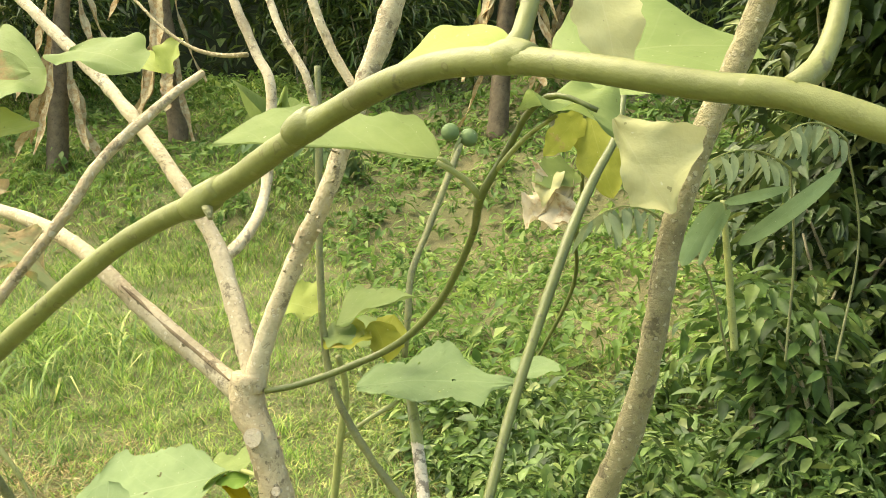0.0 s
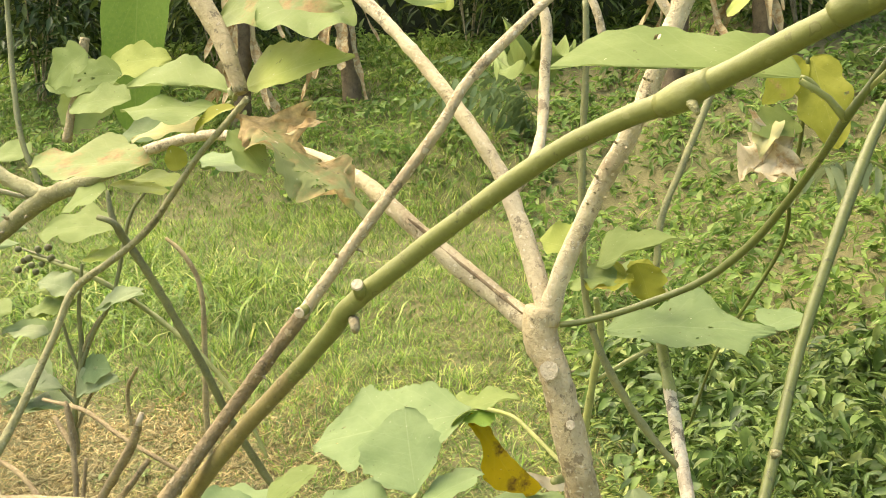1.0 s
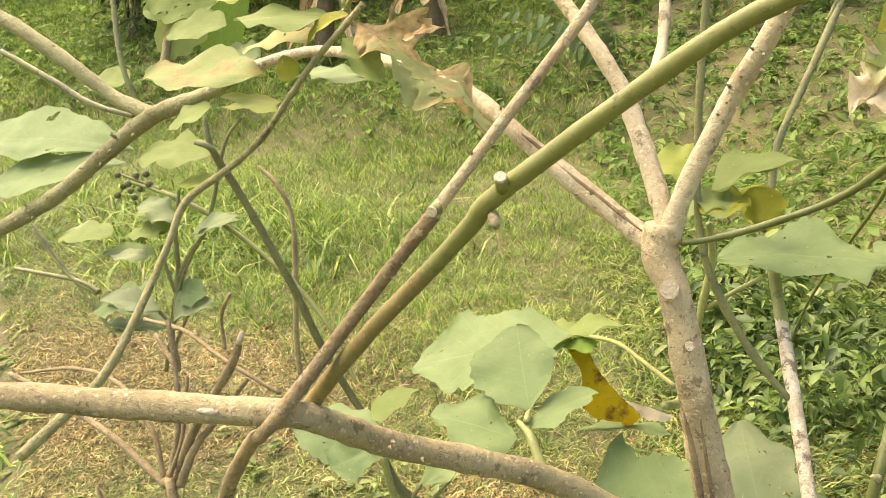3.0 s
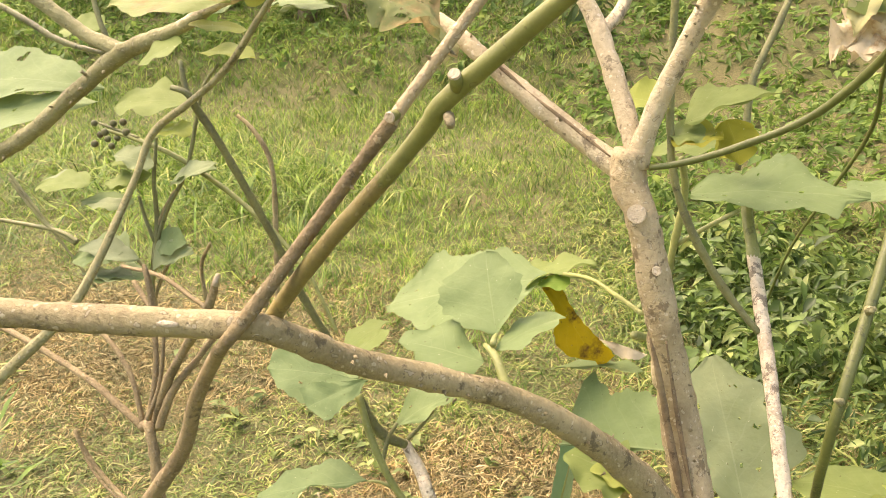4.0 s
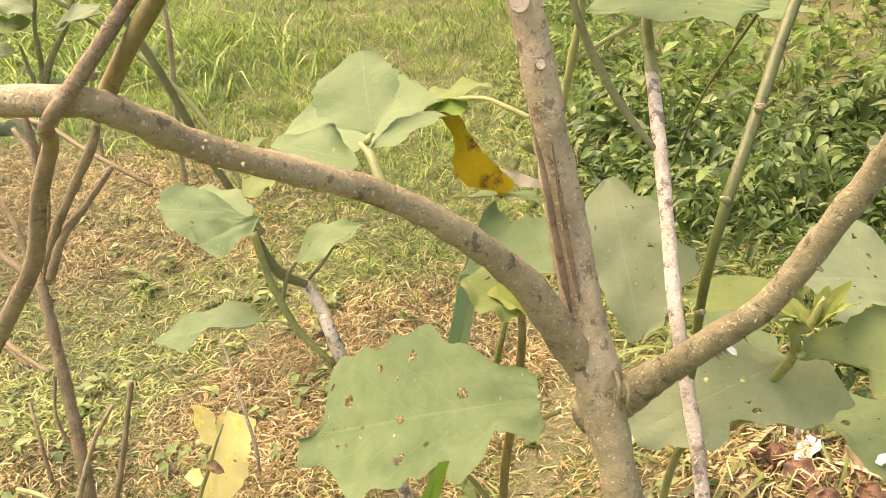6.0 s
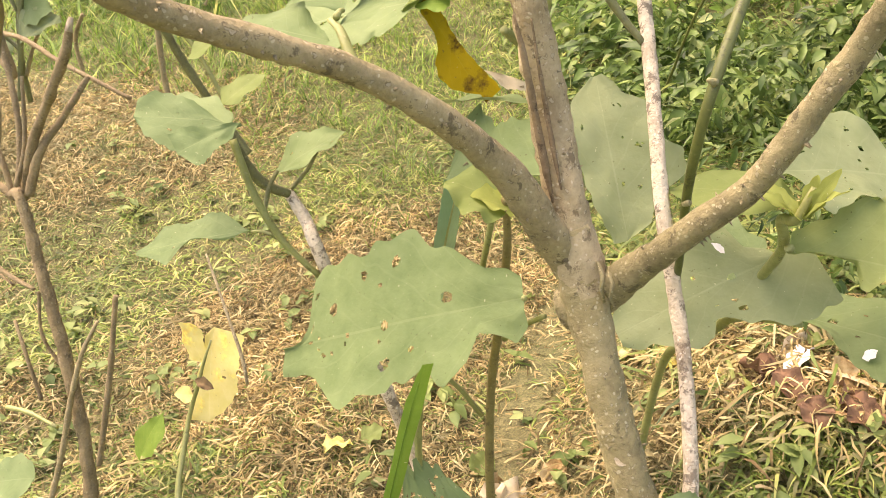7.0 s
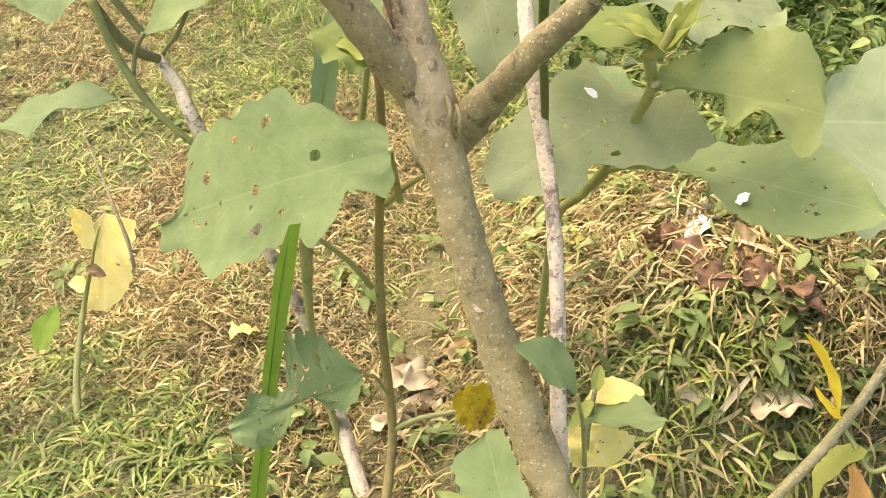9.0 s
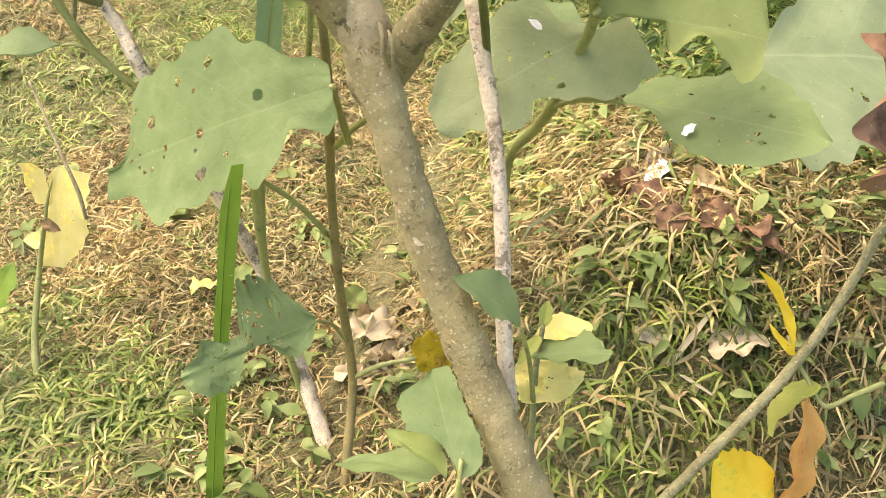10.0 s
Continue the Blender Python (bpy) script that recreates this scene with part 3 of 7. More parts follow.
    scatter("bank_tufts", TUFT, STRIP5, STRIP5Q, np.stack([x, y, lay(x, y) + rng.uniform(-0.003, 0.02, n)], -1), rng.uniform(0, 6.28, n), rng.uniform(0.05, 1.1, n), rng.normal(0, 0.35, n), size, "pale green grass tufts on the slope of the bank")
    # longer grass of the field behind
    x, y = plot(215000, 2.2, 11.5)
    keep = (x < border(y) + 0.25 * rng.normal(size=len(x))) & (rng.random(len(x)) < smooth(2.0, 3.4, y + 0.5 * field_noise(x, y, 3.1) - 0.4) + 0.1 - 1.2 * np.exp(-((x + 2.2) / 0.8) ** 2 - ((y - 2.75) / 0.4) ** 2))
    x, y = x[keep], y[keep]
    n = len(x)
    ln = rng.uniform(0.05, 0.15, n) * np.minimum(0.42 + 0.10 * y, 1.15) * (0.55 + 0.9 * field_noise(x, y, 1.9, 0.7)) * (0.5 + field_noise(x, y, 13.0, 0.3))
    size = np.stack([rng.uniform(0.003, 0.0065, n) * (0.7 + 0.13 * y), ln, ln], -1)
    scatter("field_grass", GRASS_FAR, STRIP4, STRIP4Q, np.stack([x, y, lay(x, y) - 0.005], -1), rng.uniform(0, 6.28, n), rng.uniform(0.8, 1.5, n), rng.normal(0, 0.3, n), size, "lush green grass of the open field")


grasses()


def weeds():
    # broad-leaved weeds on the bank and behind the field, finer leaves close by
    for name, mt, count, r0, r1, k, tmpl, quads, text in (("weeds", WEED, 5200, 1.35, 4.2, 15, OVAL, OVALQ, "low broad-leaved green weeds covering the bank"), ("far_weeds", WEED_FAR, 9200, 3.9, 12.5, 8, OVAL2, OVAL2Q, "carpet of low green weeds behind the field")):
        x, y = plot(count, r0, r1, 1.15, 0.75)
        keep = (x > border(y) + 0.12 * rng.normal(size=len(x))) | (y > 7.8 + 0.4 * rng.normal(size=len(x)))
        keep &= rng.random(len(x)) < 0.5 + 0.5 * smooth(2.1, 3.2, y)
        x, y = x[keep], y[keep]
        n = len(x)
        tall = rng.uniform(0.05, 0.26, n) * (1.3 - 0.5 * smooth(2.4, 4.5, y)) * (0.45 + 1.1 * field_noise(x, y, 5.3, 1.1))
        px, py, ph = np.repeat(x, k), np.repeat(y, k), np.repeat(tall, k)
        m = n * k
        yaw = rng.uniform(0, 6.28, m)
        up = ph * (0.1 + 0.9 * rng.random(m))
        spread = rng.uniform(0.01, 0.11, m)
        lx, ly = px - np.sin(yaw) * spread, py + np.cos(yaw) * spread
        ln = rng.uniform(0.03, 0.08, m) * (0.85 + 0.1 * py) * (0.58 + 0.42 * smooth(1.9, 3.2, py))
        size = np.stack([ln * np.repeat(rng.choice([0.2, 0.3, 0.42, 0.58], n), k) * rng.uniform(0.8, 1.2, m), ln, ln], -1)
        scatter(name, mt, tmpl, quads, np.stack([lx, ly, lay(px, py) + up], -1), yaw, rng.normal(-0.2, 0.5, m), rng.normal(0, 0.45, m), size, text, "weeds")
    # small seedlings in the straw near the stems
    x, y = plot(380, 0.6, 2.6)
    keep = field_noise(x, y, 3.3, 0.4) > 0.45
    x, y = x[keep], y[keep]
    n, k = len(x), 5
    px, py = np.repeat(x, k), np.repeat(y, k)
    m = n * k
    yaw = rng.uniform(0, 6.28, m)
    ln = rng.uniform(0.018, 0.045, m)
    size = np.stack([ln * 0.62, ln, ln], -1)
    scatter("seedlings", SEEDLING, OVAL, OVALQ, np.stack([px, py, lay(px, py) + rng.uniform(0.008, 0.045, m)], -1), yaw, rng.normal(0.1, 0.3, m), rng.normal(0, 0.3, m), size, "small green weed seedlings in the straw", "weeds")
    # leafy cover on the near slope of the bank
    x, y = rng.uniform(0.02, 1.1, 420), rng.uniform(0.62, 1.65, 420)
    keep = rng.random(420) < 0.15 + 0.45 * smooth(0.4, 0.9, x + 0.3 * field_noise(x, y, 7.0))
    x, y = x[keep], y[keep]
    n, k = len(x), 6
    px, py = np.repeat(x, k), np.repeat(y, k)
    m = n * k
    yaw = rng.uniform(0, 6.28, m)
    ln = rng.uniform(0.014, 0.042, m)
    size = np.stack([ln * rng.uniform(0.16, 0.6, m), ln, ln], -1)
    scatter("bank_weeds", SEEDLING, OVAL, OVALQ, np.stack([px + rng.normal(0, 0.012, m), py + rng.normal(0, 0.012, m), lay(px, py) + rng.uniform(0.004, 0.035, m)], -1), yaw, rng.normal(0.2, 0.35, m), rng.normal(0, 0.3, m), size, "small green weeds among straw on the bank", "weeds")
    # grassy weeds along the foot of the bank
    x, y = plot(46000, 1.2, 5.2, 0.45, 0.75)
    keep = (np.abs(x - border(y) - 0.35) < 0.75) & (rng.random(len(x)) < 0.12 + smooth(1.45, 2.0, y))
    x, y = x[keep], y[keep]
    n = len(x)
    ln = rng.uniform(0.05, 0.19, n)
    size = np.stack([rng.uniform(0.005, 0.011, n), ln, ln], -1)
    scatter("bank_grass", BANKGRASS, STRIP5, STRIP5Q, np.stack([x, y, lay(x, y)], -1), rng.uniform(0, 6.28, n), rng.uniform(0.5, 1.4, n), rng.normal(0, 0.3, n), size, "coarse long grass at the foot of the bank")


weeds()


def hedge():
    # dark woods closing the field
    m = 30000
    x = rng.uniform(-16, 9, m)
    bulge = 1.2 * np.sin(x * 1.1) + 0.7 * np.sin(x * 2.7 + 1)
    z = rng.random(m) ** 0.8 * 6.5
    y = 12.6 + bulge * 0.6 + rng.normal(0, 0.6, m) + 0.25 * z
    ln = rng.uniform(0.10, 0.34, m)
    size = np.stack([ln * rng.uniform(0.22, 0.5, m), ln, ln], -1)
    scatter("woods", HEDGE_SHADED, OVAL2, OVAL2Q, np.stack([x, y, lay(x, y) + z], -1), rng.uniform(0, 6.28, m), rng.normal(-0.5, 0.5, m), rng.normal(0, 0.4, m), size, "dark dense green woods behind the field", "trees")
    # added sheet closing the woods; the shade among the trees is its dark colour
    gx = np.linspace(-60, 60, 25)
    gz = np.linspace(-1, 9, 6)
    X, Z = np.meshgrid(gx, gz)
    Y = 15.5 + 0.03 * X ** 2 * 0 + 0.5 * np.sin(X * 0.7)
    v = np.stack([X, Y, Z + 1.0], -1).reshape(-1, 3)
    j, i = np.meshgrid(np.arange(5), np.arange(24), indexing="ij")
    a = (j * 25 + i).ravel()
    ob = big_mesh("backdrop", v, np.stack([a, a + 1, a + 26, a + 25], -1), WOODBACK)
    tagged(ob, "sheet painted dark for the shade among the distant woods", "backdrop", kind="structure")


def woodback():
    m, nt, bsdf = mat_base("painted_woods_shade")
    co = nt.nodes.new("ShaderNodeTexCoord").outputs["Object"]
    # near-black greens paint the shade deep in the woods
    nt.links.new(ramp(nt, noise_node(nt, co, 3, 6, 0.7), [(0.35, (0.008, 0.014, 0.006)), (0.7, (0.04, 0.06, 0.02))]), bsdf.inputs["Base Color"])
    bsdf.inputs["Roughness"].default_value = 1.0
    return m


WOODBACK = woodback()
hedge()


def foliage(name, parent, material, centre, radii, count, size, slim, tmpl=OVAL2, quads=OVAL2Q, droop=-0.3):
    """A crown of many separate leaves round a centre, thinner inside, with an uneven outline."""
    u = rng.normal(size=(count, 3))
    u /= np.linalg.norm(u, axis=1)[:, None]
    r = rng.random(count) ** 0.35 * (0.78 + 0.32 * np.sin(u[:, 0] * 5 + centre[0] * 7) * np.sin(u[:, 2] * 4 + centre[1] * 3))
    p = u * r[:, None] * np.array(radii)
    ln = size * rng.uniform(0.6, 1.3, count)
    sz = np.stack([ln * slim * rng.uniform(0.7, 1.2, count), ln, ln], -1)
    ob = scatter(name, material, tmpl, quads, p + np.array(centre) - np.array(BASE[parent]), np.arctan2(-u[:, 0], u[:, 1]) + rng.normal(0, 0.8, count), rng.normal(droop, 0.45, count), rng.normal(0, 0.5, count), sz, "", "")
    del ob["kind"]
    ob.parent = parent
    return ob


def bush(x, y, radius, height, count, size, slim, label, material=None):
    z = float(lay(x, y))
    b = thing("bush", (x, y, z), label, "bush", "bushes round the field")
    rnd = random.Random(int(x * 100) + int(y * 37))
    for _ in range(6):
        a, k = rnd.uniform(0, 6.28), rnd.uniform(0.3, 0.8)
        tx, ty = x + math.cos(a) * radius * k, y + math.sin(a) * radius * k
        stem(b, "stem", BARK_BROWN, [(x + 0.05 * math.cos(a), y + 0.05 * math.sin(a), z - 0.02, 0.012), ((x + tx) / 2 + rnd.uniform(-0.1, 0.1), (y + ty) / 2, z + height * 0.45, 0.009), (tx, ty, z + height * rnd.uniform(0.7, 0.95), 0.004)], sides=6, step=0.1)
    for i in range(3):
        foliage("foliage", b, material or HEDGE_SHADED, (x + rnd.uniform(-0.3, 0.3) * radius, y + rnd.uniform(-0.3, 0.3) * radius, z + height * (0.3 + 0.25 * i)), (radius * rnd.uniform(0.8, 1.1), radius * rnd.uniform(0.8, 1.1), height * 0.33), count // 3, size, slim, *((OVAL, OVALQ) if y < 5 else (OVAL2, OVAL2Q)))
    return b


def shade_tree():
    """Unseen tree added out of view, its crowns placed to block light from the bank."""
    x, y = 3.3, 4.6
    z = float(lay(x, y))
    b = thing("tree", (x, y, z), "unseen leafy tree added to shade the bushes on the bank", "tree")
    stem(b, "trunk", BARK_BROWN, [(x, y, z - 0.05, 0.11), (x - 0.1, y, z + 1.4, 0.09), (x - 0.7, y - 0.3, z + 2.4, 0.07), (1.6, 3.8, 3.5, 0.03)], sides=12, step=0.08)
    stem(b, "limb", BARK_BROWN, [(x - 0.1, y, z + 1.5, 0.07), (x, y + 0.4, z + 2.6, 0.05), (x - 0.3, y + 0.8, 4.2, 0.02)], sides=10, step=0.08)
    stem(b, "limb", BARK_BROWN, [(1.9, 3.9, 3.3, 0.035), (1.3, 2.9, 3.15, 0.025), (0.8, 2.1, 3.0, 0.012)], sides=10, step=0.08)
    for c, r in (((1.1, 3.5, 3.2), (1.15, 1.1, 0.6)), ((2.3, 4.0, 3.5), (1.2, 1.2, 0.8)), ((3.0, 5.2, 4.2), (1.2, 1.2, 0.8)), ((2.75, 3.3, 2.3), (1.0, 1.0, 1.0)), ((1.6, 2.8, 2.85), (1.0, 0.9, 0.5)), ((0.75, 2.1, 2.95), (0.75, 0.75, 0.35)), ((1.55, 1.9, 2.75), (0.7, 0.6, 0.4))):
        foliage("crown", b, HEDGE_SHADED, c, r, 3200, 0.19, 0.42)


def frond(parent, base, tip, sag, pairs, length, material):
    """A feather leaf: a bowed rib with slim leaflets on both sides."""
    b, t = Vector(base), Vector(tip)
    pts = [b.lerp(t, k) + Vector((0, 0, sag * 4 * k * (1 - k))) for k in np.linspace(0, 1, 9)]
    rib = stem(parent, "frond", STEM_GREEN, [(*p, 0.004 * (1.1 - i / 8)) for i, p in enumerate(pts)], sides=6, step=0.05)
    c = spline([(*p, 0) for p in pts], 0.02)
    side = (t - b).cross(Vector((0, 0, 1))).normalized()
    rnd = random.Random(int(1000 * (abs(t.x) + abs(t.z))))
    for i in range(pairs):
        q = Vector(c[int((0.12 + 0.86 * i / pairs) * (len(c) - 1)), :3])
        d = (t - b).normalized()
        for sgn in (-1, 1):
            ln = length * (0.5 + math.sin(math.pi * (0.15 + 0.8 * i / pairs)) * 0.5)
            ln *= rnd.uniform(0.7, 1.25)
            end = q + (d * rnd.uniform(0.1, 0.7) + side * sgn * rnd.uniform(0.2, 0.7) + Vector((0, 0, -rnd.uniform(0.5, 0.9)))).normalized() * ln
            leaf(rib, material, (q, end, (q + end) / 2 + d * ln * 0.12), 0, 0.08, 0.2, 0.05, nu=6, nv=2, name="leaflet")


def banana(x, y, lean, green, dry, seed):
    """Banana clump: a stout sheathed stem, ribbed green leaves and dead ones hanging down it."""
    z = float(lay(x, y))
    rnd = random.Random(seed)
    b = thing("banana_plant", (x, y, z), "banana plant with dead brown leaves hanging on its stem", "plant", "banana plants")
    top = (x + lean, y, z + 2.3)
    stem(b, "stem", BARK_DEEP, [(x, y, z - 0.05, 0.11), (x + lean * 0.4, y, z + 1.1, 0.09), (*top, 0.06)], sides=14, step=0.08, knobs=0.15)
    for i in range(green):
        a = rnd.uniform(2.2, 5.6)
        mid = Vector(top) + Vector((math.cos(a) * 0.35, math.sin(a) * 0.35, 0.15))
        tip = Vector(top) + Vector((math.cos(a) * 1.1, math.sin(a) * 0.9, rnd.uniform(-1.6, -0.5)))
        leaf(b, LEAF_BANANA, (mid, tip, (mid + tip) / 2 + Vector((-math.sin(a), math.cos(a), 0.1)) * 0.26), 0.03, 0.12, 0.12, 0.1, 0, 0.05, petiole=top, pr=0.015, point=0.5, label="broad green banana leaf")
    for i in range(dry):
        a = rnd.uniform(2.6, 6.6)
        k = rnd.uniform(0.35, 1.0)
        at = Vector((x + lean * k, y, z + 2.3 * k)) + Vector((math.cos(a), math.sin(a), 0)) * 0.1
        tip = at + Vector((math.cos(a) * 0.35, math.sin(a) * 0.35, -rnd.uniform(0.7, 1.2)))
        leaf(b, LEAF_DRY, (at, tip, (at + tip) / 2 + Vector((-math.sin(a), math.cos(a), 0)) * rnd.uniform(0.04, 0.09)), 0.1, -0.06, 0.5, 0.35, 0, 0.35, point=0.4, label="dead brown hanging leaf")


banana(-4.9, 8.8, 0.2, 0, 9, 4)
banana(-3.9, 9.6, -0.25, 0, 9, 5)
hang = thing("banana_leaf", (-5.551, 8.3, 3.694), "broad green banana leaf hanging in front of the woods", "leaf")
leaf(hang, LEAF_BANANA, ((-5.619, 8.3, 3.7), (-5.853, 8.2, 1.194), (-5.34, 8.3, 2.444)), 0.02, 0.05, 0.15, 0.05, 0, 0.05, name="blade", point=0.5, petiole=(-4.7, 8.8, 3.6), pr=0.02)
banana(-0.35, 9.2, 0.2, 0, 10, 6)
banana(0.5, 9.6, -0.1, 1, 8, 7)
shade_tree()
bush(1.75, 4.3, 0.75, 2.0, 4200, 0.13, 0.42, "leafy bush on the bank, leaves coloured dark for shade")
bush(2.5, 4.0, 0.8, 2.4, 4200, 0.14, 0.42, "leafy bush on the bank, leaves coloured dark for shade")
bush(1.35, 2.75, 0.36, 0.5, 420, 0.085, 0.45, "leafy green shrublet on the bank", WEED)
bush(2.1, 3.55, 0.55, 1.9, 3300, 0.12, 0.42, "leafy bush on the bank, leaves coloured dark for shade")
bush(1.95, 2.95, 0.55, 1.0, 2600, 0.10, 0.45, "leafy bush on the bank, leaves coloured dark for shade")
bush(1.0, 2.85, 0.33, 0.75, 1100, 0.085, 0.42, "leafy green shrublet on the bank", WEED)
bush(1.35, 3.5, 0.42, 0.9, 1300, 0.10, 0.45, "low leafy bush on the bank")
bush(2.0, 5.4, 0.9, 2.8, 4000, 0.15, 0.35, "leafy bush on the bank, leaves coloured dark for shade")
bush(3.2, 5.6, 1.0, 3.2, 2600, 0.16, 0.35, "leafy bush on the bank, leaves coloured dark for shade")
bush(2.4, 7.6, 1.2, 3.4, 2600, 0.18, 0.3, "leafy bush on the bank, leaves coloured dark for shade")
bush(0.9, 10.2, 1.2, 3.2, 2400, 0.2, 0.3, "dark leafy bush behind the field")
bush(-2.0, 11.0, 1.4, 3.0, 2600, 0.22, 0.16, "dark narrow-leaved bush behind the field")
bush(-3.0, 11.4, 1.4, 3.4, 2600, 0.22, 0.16, "dark narrow-leaved bush behind the field")
bush(-6.2, 10.6, 1.5, 3.2, 2600, 0.22, 0.2, "dark narrow-leaved bush behind the field")
bush(-8.2, 9.6, 1.4, 3.0, 2600, 0.2, 0.3, "dark leafy bush behind the field")
ferns = thing("fern_plant", (1.0, 3.2, float(lay(1.0, 3.2))), "clump of arching feather-leaved fern on the bank", "fern")
for base, tip in (((0.883, 2.4, 1.326), (0.613, 2.2, 1.328)), ((0.553, 2.3, 1.188), (0.331, 2.15, 1.183)), ((1.023, 2.4, 1.4), (0.815, 2.3, 1.392))):
    frond(ferns, base, tip, 0.05, 10, 0.115, LEAF_PALE)
stem(ferns, "stem", STEM_DARK, [(0.923, 2.550, 0.777, 0.0040), (0.924, 2.500, 1.075, 0.0039), (0.883, 2.400, 1.326, 0.0030)])
stem(ferns, "stem", STEM_DARK, [(0.757, 2.500, 0.783, 0.0040), (0.672, 2.400, 1.052, 0.0031), (0.553, 2.300, 1.188, 0.0029)])
stem(ferns, "stem", STEM_DARK, [(1.047, 2.500, 0.791, 0.0039), (1.094, 2.500, 1.124, 0.0031), (1.023, 2.400, 1.400, 0.0030)])
palm = thing("fern_plant", (-1.6, 8.6, float(lay(-1.6, 8.6))), "dark feather-leaved fern at the edge of the woods", "fern")
for tip in ((-2.73, 8.2, 1.699), (-1.863, 8.2, 1.727), (-2.486, 8.4, 1.93), (-2.044, 8, 1.526), (-2.745, 8, 1.437), (-1.655, 8.1, 1.481)):
    frond(palm, (-1.6, 8.6, float(lay(-1.6, 8.6))), tip, 0.25, 12, 0.22, LEAF_DARK)
straps = thing("arching_plant", (0.712, 2.2, 0.964), "plant with long arching grey-green strap leaves", "plant")
for bts in (((0.693, 2.05, 1.154), (0.915, 2.05, 1.332), (0.806, 2.05, 1.271)), ((0.652, 2.1, 1.252), (0.565, 2.1, 1.101), (0.585, 2.1, 1.189)), ((0.672, 2.1, 1.236), (0.604, 2.1, 1.101), (0.625, 2.1, 1.169)), ((0.665, 2.1, 1.25), (0.812, 2.1, 1.287), (0.738, 2.1, 1.282))):
    leaf(straps, LEAF, bts, 0.0, 0.12, 0.2, 0.03, point=0.6, nu=18, nv=4)
stem(straps, "stem", STEM_GREEN, [(0.724, 2.250, 0.868, 0.0101), (0.698, 2.220, 1.074, 0.0092), (0.676, 2.200, 1.252, 0.0070)])


def tall_grass():
    x = rng.normal(-3.4, 0.8, 1100)
    y = rng.normal(4.6, 0.5, 1100)
    ln = rng.uniform(0.25, 0.6, 1100)
    size = np.stack([rng.uniform(0.008, 0.016, 1100), ln, ln], -1)
    scatter("tall_grass", GRASS_FAR, STRIP5, STRIP5Q, np.stack([x, y, lay(x, y)], -1), rng.uniform(0, 6.28, 1100), rng.uniform(1.0, 1.5, 1100), rng.normal(0, 0.3, 1100), size, "tall pale reed-like grass")


tall_grass()

# ---------------- the berry shrub ----------------
shrub = thing("berry_shrub", (0.274, 0.55, 0.346), "pruned tan-barked berry shrub with forked thorny branches", "shrub")
stem(shrub, "trunk", BARK_OLIVE, [(0.294, 0.530, 0.287, 0.0244), (0.274, 0.545, 0.353, 0.0222), (0.234, 0.560, 0.448, 0.0204), (0.178, 0.585, 0.573, 0.0188), (0.146, 0.600, 0.655, 0.0180), (0.121, 0.615, 0.727, 0.0179), (0.101, 0.630, 0.790, 0.0215), (0.088, 0.630, 0.841, 0.0170)], "olive-tan trunk with pale pores", 0.13)
stem(shrub, "stem", BARK_BUFF, [(0.107, 0.628, 0.771, 0.0191), (0.101, 0.630, 0.790, 0.0224), (0.085, 0.630, 0.853, 0.0179), (0.062, 0.640, 0.937, 0.0172), (0.043, 0.620, 1.036, 0.0143), (0.025, 0.615, 1.114, 0.0134), (0.011, 0.620, 1.143, 0.0151), (0.012, 0.620, 1.171, 0.0138)], "buff upper trunk with split bark and pale pores", 0.14)
stem(shrub, "limb", BARK_TAN, [(0.114, 0.660, 0.754, 0.0202), (0.093, 0.640, 0.795, 0.0191), (0.067, 0.605, 0.850, 0.0161), (0.040, 0.580, 0.901, 0.0136), (-0.000, 0.530, 0.958, 0.0113), (-0.046, 0.480, 1.002, 0.0101), (-0.088, 0.430, 1.030, 0.0098), (-0.124, 0.385, 1.054, 0.0092), (-0.150, 0.325, 1.092, 0.0086), (-0.174, 0.315, 1.095, 0.0088), (-0.254, 0.295, 1.095, 0.0093), (-0.323, 0.275, 1.098, 0.0087), (-0.413, 0.250, 1.097, 0.0081)], "grey-tan limb with scars and thorns")
stem(shrub, "limb", BARK_DUSK, [(0.090, 0.662, 0.739, 0.0227), (0.117, 0.647, 0.766, 0.0198), (0.141, 0.622, 0.802, 0.0154), (0.166, 0.600, 0.838, 0.0127), (0.184, 0.585, 0.864, 0.0114), (0.225, 0.565, 0.916, 0.0102), (0.257, 0.550, 0.985, 0.0103), (0.278, 0.540, 1.033, 0.0094), (0.301, 0.500, 1.118, 0.0094), (0.321, 0.475, 1.183, 0.0083), (0.333, 0.455, 1.255, 0.0076), (0.340, 0.450, 1.308, 0.0075), (0.357, 0.440, 1.370, 0.0075), (0.373, 0.430, 1.409, 0.0075), (0.389, 0.420, 1.457, 0.0070)], "olive limb rising to the side")
stem(shrub, "branch", BARK_PALE, [(0.013, 0.620, 1.149, 0.0105), (-0.016, 0.635, 1.164, 0.0097), (-0.056, 0.650, 1.188, 0.0093), (-0.103, 0.670, 1.217, 0.0088), (-0.147, 0.690, 1.245, 0.0084), (-0.188, 0.710, 1.270, 0.0078), (-0.266, 0.750, 1.294, 0.0070), (-0.405, 0.810, 1.313, 0.0064), (-0.517, 0.840, 1.295, 0.0070), (-0.610, 0.860, 1.259, 0.0079)], "pale branch with long split scars")
stem(shrub, "branch", BARK_MOSS, [(-0.538, 0.845, 1.288, 0.0071), (-0.610, 0.860, 1.259, 0.0094), (-0.706, 0.870, 1.228, 0.0121), (-0.803, 0.880, 1.170, 0.0113), (-0.903, 0.880, 1.105, 0.0117), (-1.045, 0.880, 1.037, 0.0123)], "moss-brown forked branch")
